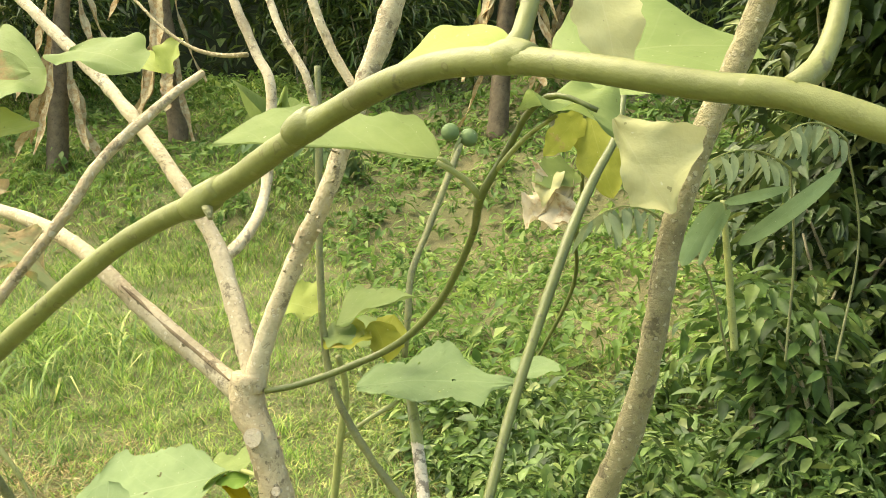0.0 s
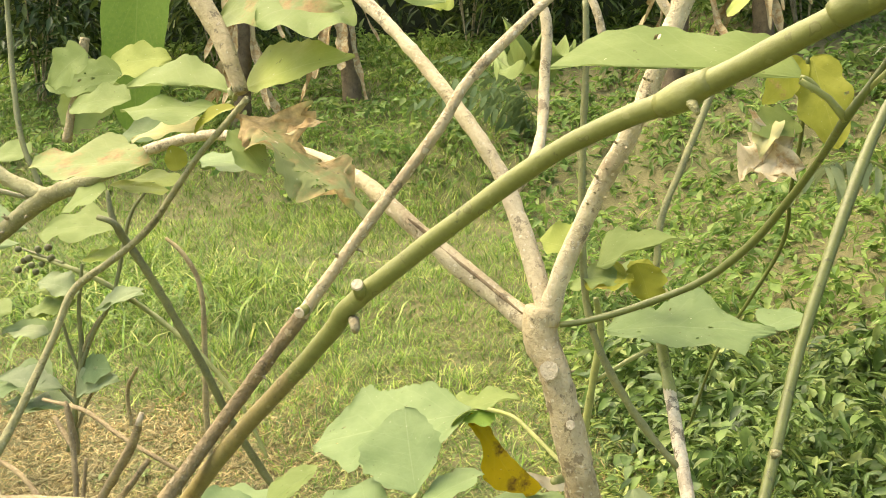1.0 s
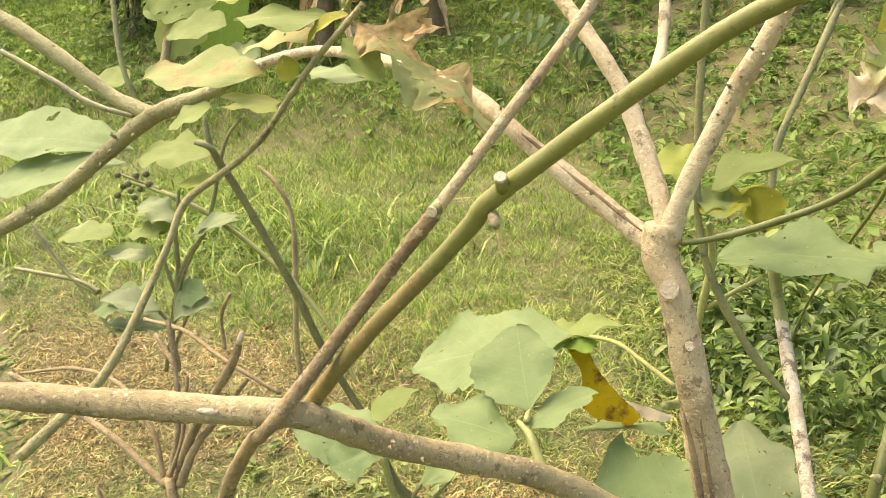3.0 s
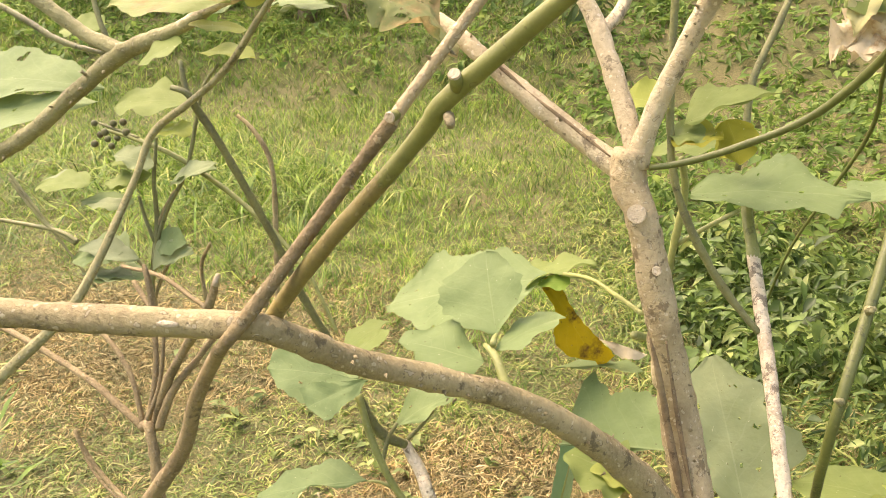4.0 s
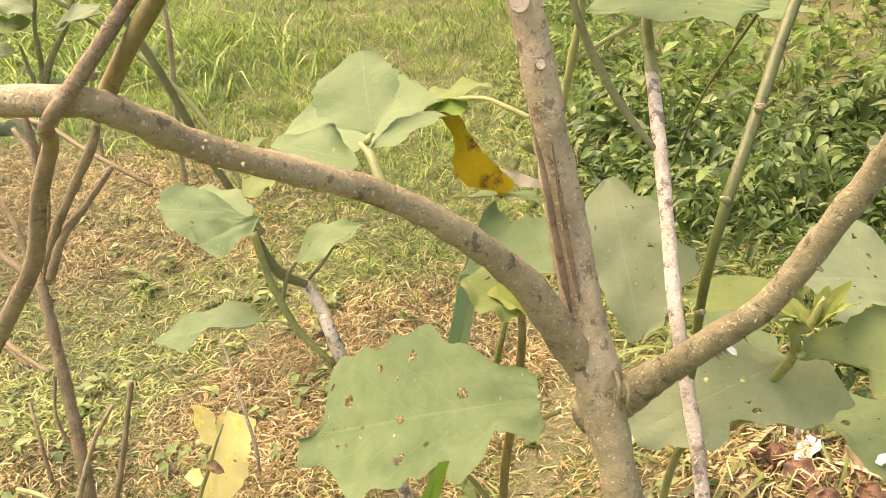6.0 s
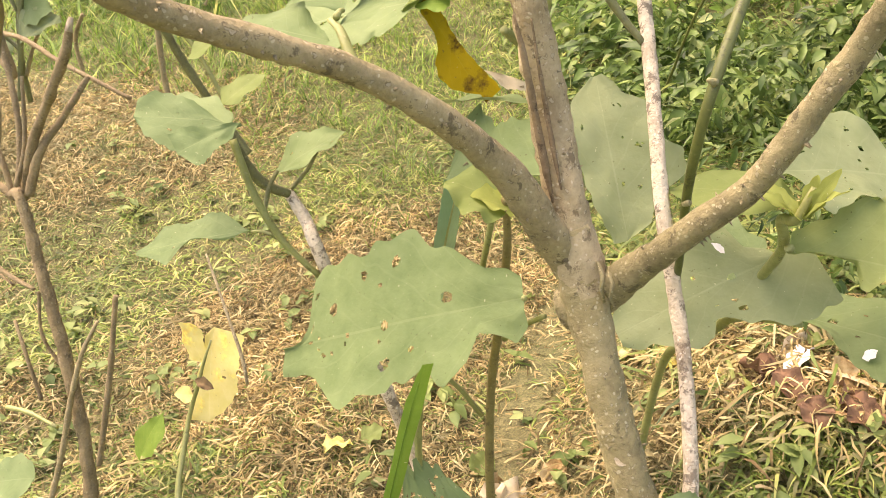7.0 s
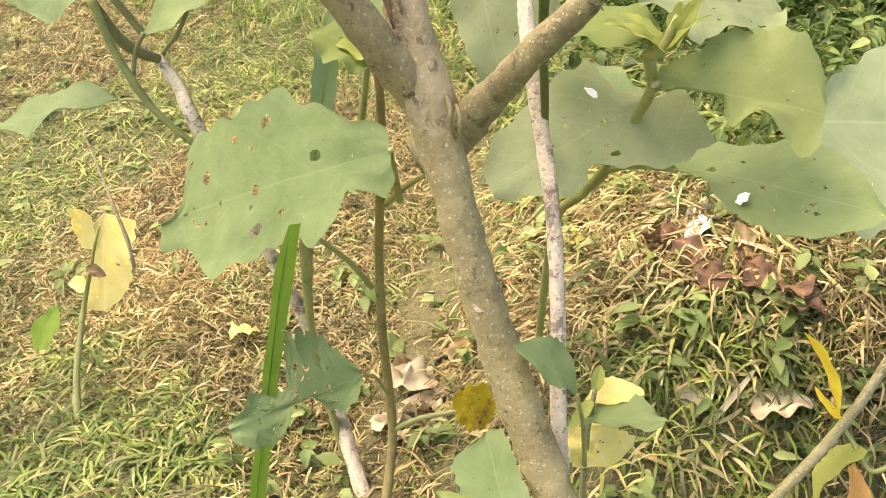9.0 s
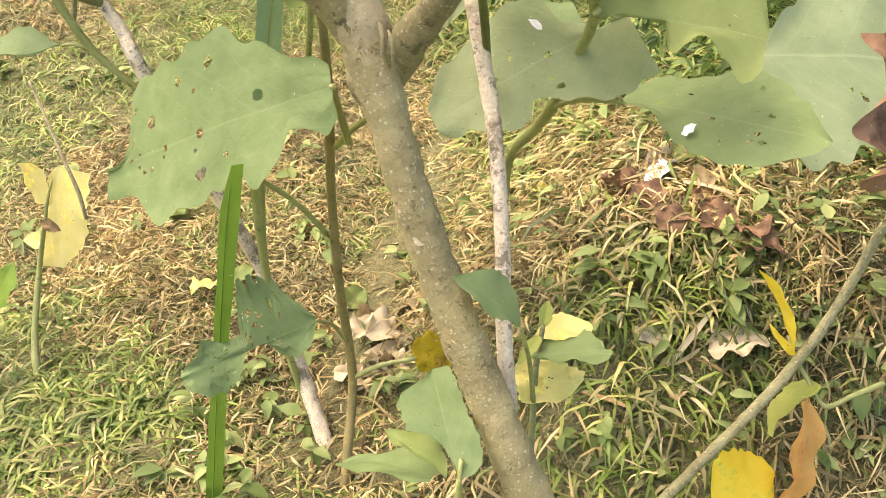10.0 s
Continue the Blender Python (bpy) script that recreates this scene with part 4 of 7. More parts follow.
stem(shrub, "branch", BARK_MOSS, [(-0.701, 0.870, 1.230, 0.0108), (-0.765, 0.870, 1.254, 0.0097), (-0.829, 0.860, 1.299, 0.0103), (-0.904, 0.850, 1.346, 0.0104), (-1.010, 0.840, 1.401, 0.0099)])
stem(shrub, "branch", BARK_PALE, [(0.018, 0.620, 1.157, 0.0095), (0.009, 0.630, 1.184, 0.0087), (-0.014, 0.655, 1.234, 0.0086), (-0.038, 0.680, 1.279, 0.0078), (-0.072, 0.700, 1.322, 0.0071), (-0.128, 0.730, 1.383, 0.0068), (-0.183, 0.760, 1.432, 0.0066), (-0.246, 0.790, 1.482, 0.0063), (-0.312, 0.820, 1.535, 0.0060)], "whitish upright branch")
stem(shrub, "branch", BARK_PALE, [(-0.026, 0.675, 1.264, 0.0056), (-0.020, 0.720, 1.283, 0.0059), (-0.017, 0.760, 1.315, 0.0056), (-0.020, 0.790, 1.371, 0.0055), (-0.021, 0.800, 1.428, 0.0055), (-0.040, 0.810, 1.464, 0.0052), (-0.069, 0.820, 1.526, 0.0047)])
stem(shrub, "branch", BARK_PALE, [(0.017, 0.620, 1.157, 0.0101), (0.021, 0.620, 1.177, 0.0088), (0.037, 0.615, 1.222, 0.0083), (0.061, 0.610, 1.275, 0.0079), (0.088, 0.600, 1.326, 0.0075), (0.103, 0.600, 1.366, 0.0078), (0.121, 0.600, 1.415, 0.0082), (0.135, 0.600, 1.449, 0.0089), (0.147, 0.600, 1.484, 0.0088)], "whitish thorny branch")
stem(shrub, "twig", BARK_PALE, [(0.115, 0.600, 1.402, 0.0040), (0.099, 0.600, 1.428, 0.0038), (0.086, 0.600, 1.455, 0.0038), (0.076, 0.600, 1.483, 0.0035)])
stem(shrub, "twig", BARK_PALE, [(0.048, 0.720, 1.395, 0.0037), (0.038, 0.720, 1.431, 0.0037), (0.014, 0.730, 1.469, 0.0037), (-0.004, 0.740, 1.510, 0.0035)])
stem(shrub, "twig", BARK_TAN, [(-0.027, 0.750, 1.453, 0.0025), (-0.059, 0.760, 1.454, 0.0022), (-0.091, 0.770, 1.463, 0.0020), (-0.125, 0.780, 1.484, 0.0017), (-0.166, 0.800, 1.519, 0.0015)])
stem(shrub, "shoot", STEM_OLIVE, [(0.028, 0.615, 1.158, 0.0026), (0.052, 0.620, 1.162, 0.0028), (0.091, 0.620, 1.176, 0.0030), (0.141, 0.610, 1.201, 0.0030), (0.177, 0.585, 1.236, 0.0031), (0.198, 0.550, 1.270, 0.0029), (0.214, 0.510, 1.302, 0.0027), (0.223, 0.465, 1.328, 0.0028), (0.241, 0.450, 1.359, 0.0024), (0.255, 0.435, 1.381, 0.0022), (0.271, 0.420, 1.388, 0.0019), (0.293, 0.415, 1.379, 0.0015)], "slender green side shoot")
stem(shrub, "twig", STEM_GREEN, [(0.223, 0.465, 1.327, 0.0025), (0.212, 0.460, 1.340, 0.0021), (0.196, 0.455, 1.350, 0.0018)])
stem(shrub, "twig", STEM_GREEN, [(0.233, 0.455, 1.345, 0.0018), (0.251, 0.440, 1.364, 0.0015), (0.270, 0.430, 1.377, 0.0013)])
# nearer shoots that cross in front
stem(shrub, "shoot", BARK_UMBER, [(-0.402, 0.425, 0.796, 0.0077), (-0.367, 0.420, 0.842, 0.0069), (-0.323, 0.410, 0.898, 0.0065), (-0.276, 0.395, 0.957, 0.0061), (-0.241, 0.370, 1.014, 0.0056), (-0.204, 0.345, 1.060, 0.0050), (-0.169, 0.304, 1.086, 0.0044), (-0.148, 0.312, 1.114, 0.0046), (-0.111, 0.330, 1.168, 0.0042), (-0.070, 0.331, 1.220, 0.0042)], "thin brown bare shoot with cut buds", 0.10)
stem(shrub, "shoot", BARK_BUFF, [(-0.083, 0.331, 1.204, 0.0033), (-0.070, 0.331, 1.220, 0.0037), (-0.034, 0.345, 1.272, 0.0032), (-0.000, 0.362, 1.321, 0.0033), (0.016, 0.375, 1.351, 0.0032), (0.043, 0.400, 1.385, 0.0031), (0.057, 0.425, 1.404, 0.0023)], "bare pale-tan end of the thin shoot", 0.10)
stem(shrub, "shoot_foot", BARK_FOOT, [(-0.165, 0.340, 1.082, 0.0054), (-0.138, 0.330, 1.115, 0.0052), (-0.103, 0.320, 1.154, 0.0049), (-0.071, 0.312, 1.186, 0.0048), (-0.055, 0.307, 1.203, 0.0044)], "brownish foot of the green shoot", 0.08)
stem(shrub, "shoot", BARK_GREEN, [(-0.075, 0.313, 1.183, 0.0043), (-0.061, 0.309, 1.196, 0.0047), (-0.037, 0.300, 1.221, 0.0049), (-0.017, 0.290, 1.241, 0.0049), (0.083, 0.250, 1.312, 0.0042), (0.145, 0.213, 1.339, 0.0045), (0.191, 0.176, 1.361, 0.0042), (0.224, 0.150, 1.374, 0.0039), (0.250, 0.130, 1.377, 0.0038), (0.272, 0.115, 1.374, 0.0035), (0.291, 0.105, 1.370, 0.0034), (0.306, 0.100, 1.367, 0.0034), (0.320, 0.095, 1.365, 0.0035), (0.338, 0.090, 1.358, 0.0035), (0.353, 0.085, 1.353, 0.0032)], "long smooth green shoot, brown at its foot", 0.09)
stem(shrub, "twig", BARK_GREEN, [(0.320, 0.095, 1.366, 0.0030), (0.327, 0.100, 1.371, 0.0026), (0.332, 0.105, 1.381, 0.0024), (0.335, 0.110, 1.394, 0.0023)])
stem(shrub, "twig", BARK_GREEN, [(0.257, 0.130, 1.378, 0.0037), (0.261, 0.135, 1.384, 0.0028), (0.265, 0.140, 1.400, 0.0026)])
for pts, r in (([(-0.016, 0.288, 1.242, 0.0035), (-0.014, 0.278, 1.249, 0.0032)], 0), ([(-0.066, 0.328, 1.224, 0.0031), (-0.067, 0.322, 1.223, 0.0033)], 0), ([(-0.022, 0.292, 1.228, 0.0028), (-0.018, 0.284, 1.225, 0.0022)], 1), ([(-0.152, 0.325, 1.109, 0.0034), (-0.155, 0.315, 1.109, 0.0036)], 1)):
    stub = stem(shrub, "stub", BARK_BROWN if r else BARK_GREEN, pts)
    a, b = Vector(pts[0][:3]), Vector(pts[1][:3])
    d = (b - a).normalized() * 0.0012
    if not r:
        stem(stub, "cut_face", WOOD_CUT, [(*b, pts[1][3] * 0.98), (*(b + d), pts[1][3] * 0.85)], "pale fresh cut")
for pts in ([(0.022, 0.606, 1.121, 0.0082), (0.023, 0.597, 1.123, 0.0077)], [(0.040, 0.606, 1.075, 0.0041), (0.041, 0.599, 1.077, 0.0039)], [(0.188, 0.582, 0.539, 0.0077), (0.190, 0.565, 0.551, 0.0070)], [(0.152, 0.594, 0.630, 0.0073), (0.154, 0.581, 0.639, 0.0065)]):
    stem(shrub, "cut_face", WOOD_CUT, pts, "pale healed pruning cut", 0.12)
stem(shrub, "scar", WOOD_CUT, [(-0.217, 0.299, 1.096, 0.0014), (-0.207, 0.299, 1.097, 0.0022), (-0.197, 0.300, 1.097, 0.0012)], "whitish scar on the limb", 0.3)
for pts in ([(0.185, 0.179, 1.359, 0.0044), (0.188, 0.177, 1.361, 0.0053), (0.192, 0.175, 1.363, 0.0057), (0.194, 0.174, 1.363, 0.0051), (0.198, 0.172, 1.365, 0.0043)], [(0.131, 0.222, 1.333, 0.0048), (0.136, 0.219, 1.335, 0.0057), (0.141, 0.216, 1.337, 0.0062), (0.144, 0.214, 1.339, 0.0056), (0.150, 0.209, 1.342, 0.0047)], [(0.254, 0.128, 1.377, 0.0039), (0.257, 0.126, 1.377, 0.0046), (0.259, 0.124, 1.377, 0.0049), (0.261, 0.123, 1.377, 0.0046), (0.264, 0.121, 1.376, 0.0039)]):
    stem(shrub, "node", BARK_GREEN, pts, "swollen node of the green shoot", 0.08)
stem(shrub, "bud", BARK_MOSS, [(0.142, 0.213, 1.335, 0.0025), (0.145, 0.209, 1.330, 0.0010)], "small brown bud")
stem(shrub, "knot", BARK_DEEP, [(0.076, 0.618, 0.819, 0.0023), (0.085, 0.612, 0.816, 0.0047), (0.092, 0.612, 0.813, 0.0019)], "dark knot below the fork", 0.3)
stem(shrub, "collar", BARK_DUSK, [(0.115, 0.616, 0.813, 0.0012), (0.121, 0.604, 0.807, 0.0021), (0.121, 0.604, 0.794, 0.0021), (0.124, 0.612, 0.778, 0.0012)], "wrinkled collar at the limb's foot", 0.3)
stem(shrub, "collar", BARK_DUSK, [(0.125, 0.606, 0.811, 0.0009), (0.130, 0.600, 0.802, 0.0018), (0.129, 0.603, 0.788, 0.0016), (0.134, 0.614, 0.772, 0.0009)], "wrinkled collar at the limb's foot", 0.3)
# long splits in the bark
for pts in ([(-0.005, 0.622, 1.164, 0.0007), (-0.032, 0.634, 1.180, 0.0017), (-0.063, 0.646, 1.198, 0.0018), (-0.088, 0.657, 1.213, 0.0006)], [(-0.088, 0.657, 1.213, 0.0006), (-0.109, 0.667, 1.227, 0.0019), (-0.126, 0.674, 1.237, 0.0006)], [(0.039, 0.598, 1.020, 0.0009), (0.047, 0.602, 0.989, 0.0028), (0.057, 0.612, 0.936, 0.0031), (0.068, 0.612, 0.891, 0.0029), (0.075, 0.610, 0.866, 0.0010)], [(0.052, 0.600, 1.018, 0.0007), (0.061, 0.612, 0.962, 0.0019), (0.073, 0.615, 0.906, 0.0019), (0.081, 0.612, 0.877, 0.0007)]):
    stem(shrub, "bark_split", BARK_SPLIT, pts, "dark open split in the bark", 0.25)


def thorn_mesh():
    bm = bmesh.new()
    bmesh.ops.create_cone(bm, cap_ends=True, segments=7, radius1=0.0022, radius2=0.0004, depth=0.007)
    for v in bm.verts:
        v.co.z += 0.0035
        v.co.x += max(0, v.co.z) ** 2 * 18
    me = bpy.data.meshes.new("thorn")
    bm.to_mesh(me)
    bm.free()
    me.materials.append(BARK_BROWN)
    me.shade_smooth()
    return me


THORN = thorn_mesh()


def thorns(pts, count, seed, big=1.0):
    """Short thorns standing off a stem."""
    rnd = random.Random(seed)
    c = spline(pts, 0.01)
    for _ in range(count):
        i = rnd.randrange(2, len(c) - 2)
        d = Vector(c[i + 1, :3] - c[i - 1, :3]).normalized()
        n = Vector((rnd.gauss(0, 1), rnd.gauss(-0.5, 1), rnd.gauss(0, 1)))
        n = (n - d * n.dot(d)).normalized()
        ob = new("thorn", THORN)
        ob.parent = shrub
        q = n.to_track_quat("Z", "X")
        s = rnd.uniform(0.3, 0.75) * big
        ob.matrix_local = Matrix.LocRotScale(Vector(c[i, :3]) + n * c[i, 3] * 0.97 - BASE[shrub], q, (s, s, s))


thorns([(0.069, 0.610, 0.844, 0.0162), (-0.000, 0.530, 0.958, 0.0113), (-0.088, 0.430, 1.030, 0.0098), (-0.150, 0.325, 1.092, 0.0086)], 46, 1)
thorns([(0.142, 0.610, 0.813, 0.0136), (0.225, 0.565, 0.916, 0.0102), (0.278, 0.540, 1.033, 0.0094)], 30, 2)
thorns([(0.037, 0.615, 1.222, 0.0090), (0.088, 0.600, 1.326, 0.0081), (0.121, 0.600, 1.415, 0.0089)], 22, 3)
thorns([(0.234, 0.560, 0.448, 0.0204), (0.178, 0.585, 0.573, 0.0188), (0.121, 0.615, 0.727, 0.0179)], 60, 4)
thorns([(-0.111, 0.330, 1.168, 0.0042), (-0.034, 0.345, 1.272, 0.0038), (-0.000, 0.362, 1.321, 0.0039)], 10, 5)
thorns([(0.103, 0.630, 0.790, 0.0200), (0.062, 0.640, 0.937, 0.0172), (0.043, 0.620, 1.036, 0.0143), (0.016, 0.620, 1.143, 0.0145)], 44, 6)
thorns([(-0.016, 0.635, 1.164, 0.0129), (-0.103, 0.670, 1.217, 0.0117), (-0.188, 0.710, 1.270, 0.0104)], 18, 7)
thorns([(-0.706, 0.870, 1.228, 0.0144), (-0.803, 0.880, 1.170, 0.0134), (-0.903, 0.880, 1.105, 0.0139), (-1.045, 0.880, 1.037, 0.0146)], 12, 8, 2.2)

# leaves of the shrub
leaf(shrub, LEAF_LIGHT, ((0.196, 0.455, 1.354), (0.044, 0.470, 1.364), (0.125, 0.500, 1.385)), 0.0, 0.02, 0.05, 0.04, 2, label="light green lobed leaf", petiole=(0.205, 0.46, 1.345), nu=80, nv=30, rim=((0.20, 0.58, 0.80, 0.89, 0.90, 0.89, 0.84, 0.85, 0.92, 1.00, 1.00, 0.97, 0.94, 0.93, 0.92, 0.90, 0.78, 0.41, 0.05), (0.05, 0.05, 0.04, 0.04, 0.01, 0.00, 0.00, 0.00, 0.00, 0.00, 0.00, 0.00, 0.00, 0.00, 0.00, 0.01, 0.04, 0.04, 0.03)))
leaf(shrub, LEAF_YOUNG, ((0.242, 0.4, 1.416), (0.15, 0.43, 1.396), (0.192, 0.46, 1.423)), 0.05, 0.14, 0.1, 0.06, petiole=(0.251, 0.4, 1.416), label="bright yellow-green arched leaf")
leaf(shrub, LEAF_WILT, ((0.300, 0.386, 1.373), (0.330, 0.373, 1.323), (0.345, 0.370, 1.368)), 0.0, 0.02, 0.03, 0.10, 1, label="drooping wilted grey-green leaf", rim=((0.11, 0.23, 0.36, 0.52, 0.68, 0.84, 1.00, 0.92, 0.81, 0.60, 0.37, 0.17, 0.05), (0.00, 0.07, 0.14, 0.18, 0.21, 0.26, 0.32, 0.37, 0.41, 0.45, 0.27, 0.10, 0.00)))
leaf(shrub, LEAF_LIGHT, ((0.255, 0.43, 1.387), (0.304, 0.41, 1.372), (0.278, 0.47, 1.394)), 0.05, 0.15, 0.2, 0.1)
leaf(shrub, LEAF_LIGHT, ((0.271, 0.6, 1.428), (0.427, 0.64, 1.445), (0.354, 0.72, 1.488)), 0.10, 0.06, 0.08, 0.05, 3)
leaf(shrub, LEAF_WILT, ((0.289, 0.36, 1.442), (0.3, 0.35, 1.392), (0.313, 0.36, 1.419)), 0.06, 0.1, 0.2, 0.1, 1, 0.1, label="withered grey-brown hanging leaf")
# leafy shoot tip on the near side
stem(shrub, "shoot", BARK_MOSS, [(-0.553, 0.470, 0.935, 0.0055), (-0.521, 0.490, 0.969, 0.0054), (-0.488, 0.510, 1.005, 0.0049), (-0.473, 0.530, 1.040, 0.0044), (-0.467, 0.550, 1.070, 0.0040), (-0.465, 0.570, 1.096, 0.0037), (-0.458, 0.585, 1.125, 0.0035), (-0.447, 0.600, 1.165, 0.0039), (-0.407, 0.600, 1.193, 0.0034), (-0.376, 0.595, 1.212, 0.0032), (-0.346, 0.590, 1.235, 0.0032), (-0.322, 0.585, 1.261, 0.0029), (-0.297, 0.580, 1.288, 0.0028), (-0.277, 0.575, 1.307, 0.0027), (-0.248, 0.570, 1.332, 0.0030), (-0.227, 0.560, 1.347, 0.0032)], "thin olive shoot with a leafy tip", 0.1)
stem(shrub, "twig", BARK_TAN, [(-0.235, 0.565, 1.352, 0.0064), (-0.247, 0.570, 1.378, 0.0070), (-0.264, 0.580, 1.405, 0.0082), (-0.286, 0.590, 1.433, 0.0090), (-0.302, 0.600, 1.455, 0.0092)])
leaf(shrub, LEAF_YOUNG, ((-0.248, 0.587, 1.358), (-0.128, 0.550, 1.382), (-0.187, 0.592, 1.399)), 0.0, 0.04, 0.06, 0.05, 1, petiole=(-0.262, 0.6, 1.348), rim=((0.70, 0.98, 1.00, 1.00, 0.90, 0.81, 0.71, 0.55, 0.37, 0.18, 0.02), (0.00, 0.17, 0.36, 0.40, 0.42, 0.39, 0.35, 0.32, 0.27, 0.20, 0.02)))
leaf(shrub, LEAF_LIGHT, ((-0.268, 0.600, 1.358), (-0.374, 0.600, 1.362), (-0.320, 0.639, 1.384)), 0.0, 0.03, 0.1, 0.05, petiole=(-0.264, 0.6, 1.349), rim=((0.00, 0.33, 0.54, 0.74, 0.85, 0.93, 1.00, 0.94, 0.82, 0.69, 0.00), (0.07, 0.01, 0.00, 0.00, 0.00, 0.00, 0.00, 0.00, 0.01, 0.00, 0.00)))
leaf(shrub, LEAF_LIGHT, ((-0.272, 0.600, 1.341), (-0.366, 0.579, 1.339), (-0.308, 0.543, 1.323)), 0.0, 0.03, 0.08, 0.06, 1, petiole=(-0.264, 0.6, 1.345), rim=((0.03, 0.23, 0.62, 0.91, 1.00, 0.95, 0.82, 0.68, 0.42, 0.14, 0.00), (0.02, 0.13, 0.24, 0.31, 0.38, 0.42, 0.43, 0.45, 0.46, 0.38, 0.16)))
leaf(shrub, LEAF_STAIN, ((-0.357, 0.610, 1.291), (-0.492, 0.600, 1.286), (-0.420, 0.556, 1.266)), 0.0, 0.03, 0.08, 0.06, 1, label="green leaf with a scorched brown end", rim=((0.02, 0.15, 0.30, 0.55, 0.68, 0.71, 0.73, 0.62, 0.51, 0.40, 0.24, 0.07, 0.00), (0.04, 0.24, 0.49, 0.66, 0.81, 0.97, 1.00, 0.80, 0.56, 0.54, 0.60, 0.66, 0.30)))
leaf(shrub, LEAF_SCORCH, ((-0.244, 0.567, 1.336), (-0.108, 0.545, 1.256), (-0.160, 0.602, 1.309)), 0.0, 0.03, 0.06, 0.28, 26, 0.6, label="ragged leaf, half brown and torn", nu=110, nv=44, rim=((0.46, 0.69, 0.61, 0.53, 0.50, 0.62, 1.00, 0.95, 0.84, 0.38, 0.46, 0.58, 0.63, 0.60, 0.56, 0.52, 0.47, 0.41, 0.34, 0.24, 0.17, 0.16, 0.15, 0.09, 0.01), (0.00, 0.00, 0.08, 0.26, 0.41, 0.48, 0.56, 0.56, 0.54, 0.53, 0.57, 0.61, 0.65, 0.66, 0.65, 0.64, 0.63, 0.58, 0.53, 0.50, 0.51, 0.51, 0.44, 0.31, 0.11)))
leaf(shrub, LEAF_LIGHT, ((-0.246, 0.561, 1.322), (-0.200, 0.539, 1.286), (-0.214, 0.571, 1.303)), 0.0, 0.03, 0.08, 0.08, 1, rim=((0.52, 0.61, 0.72, 0.82, 0.80, 0.72, 0.64, 0.27, 0.00), (0.00, 0.33, 0.53, 0.73, 0.84, 0.95, 1.00, 0.90, 0.82)))
leaf(shrub, LEAF_DRY, ((-0.189, 0.55, 1.319), (-0.152, 0.55, 1.329), (-0.167, 0.545, 1.32)), 0.2, 0.08, 0.2, 0.3, 2, 0.4, nu=30, nv=16, label="torn dry shred of leaf")
leaf(shrub, LEAF_OLIVE, ((-0.323, 0.6, 1.284), (-0.328, 0.6, 1.307), (-0.313, 0.6, 1.296)), 0.0, 0.05, 0.1, 0.05)
leaf(shrub, LEAF_OLIVE, ((-0.255, 0.585, 1.343), (-0.287, 0.57, 1.32), (-0.263, 0.57, 1.328)), 0.02, 0.1, 0.3, 0.05)
leaf(shrub, LEAF_WILT, ((-0.308, 0.62, 1.326), (-0.387, 0.62, 1.313), (-0.359, 0.64, 1.327)), 0.08, 0.05, 0.1, 0.1, 2)
leaf(shrub, LEAF, ((-0.269, 0.656, 1.287), (-0.370, 0.686, 1.288), (-0.309, 0.708, 1.294)), 0.0, 0.03, 0.1, 0.05, 1, rim=((0.00, 0.00, 0.17, 0.36, 0.55, 0.74, 0.90, 0.95, 1.00), (0.66, 0.97, 0.94, 0.79, 0.64, 0.37, 0.09, 0.00, 0.00)))
stem(shrub, "twig", STEM_DARK, [(-0.994, 0.900, 1.316, 0.0041), (-0.902, 0.900, 1.275, 0.0045), (-0.824, 0.890, 1.243, 0.0044), (-0.740, 0.880, 1.227, 0.0031)])
leaf(shrub, LEAF_YOUNG, ((-0.346, 0.620, 1.265), (-0.413, 0.620, 1.269), (-0.380, 0.601, 1.260)), 0.0, 0.03, 0.15, 0.05, rim=((0.61, 0.80, 1.00, 0.90, 0.75, 0.23, 0.00), (0.00, 0.30, 0.33, 0.37, 0.39, 0.37, 0.34)))
leaf(shrub, LEAF_STAIN, ((-0.29, 0.62, 1.427), (-0.145, 0.56, 1.426), (-0.208, 0.57, 1.402)), 0.08, 0.08, 0.1, 0.1, 2, 0.1)
leaf(shrub, LEAF_LIGHT, ((-0.148, 0.6, 1.431), (-0.218, 0.56, 1.414), (-0.213, 0.64, 1.462)), 0.06, 0.08, 0.1, 0.06, 1)
leaf(shrub, LEAF_LIGHT, ((-0.139, 0.62, 1.447), (-0.066, 0.6, 1.427), (-0.119, 0.66, 1.462)), 0.05, 0.08, 0.1, 0.06)
leaf(shrub, LEAF_YOUNG, ((-0.121, 0.78, 1.439), (-0.108, 0.78, 1.475), (-0.093, 0.76, 1.451)), 0.04, 0.08, 0.3, 0.06)
leaf(shrub, LEAF_YOUNG, ((-0.126, 0.78, 1.442), (-0.181, 0.8, 1.462), (-0.141, 0.76, 1.437)), 0.04, 0.08, 0.2, 0.06)
leaf(shrub, LEAF, ((-0.809, 0.941, 1.183), (-1.190, 0.998, 1.174), (-0.992, 1.027, 1.222)), 0.0, 0.04, 0.06, 0.07, 3, rim=((0.05, 0.28, 0.53, 0.69, 0.82, 0.94, 1.00, 0.97, 0.94, 0.78, 0.52), (0.00, 0.12, 0.28, 0.43, 0.56, 0.65, 0.60, 0.49, 0.37, 0.15, 0.00)))
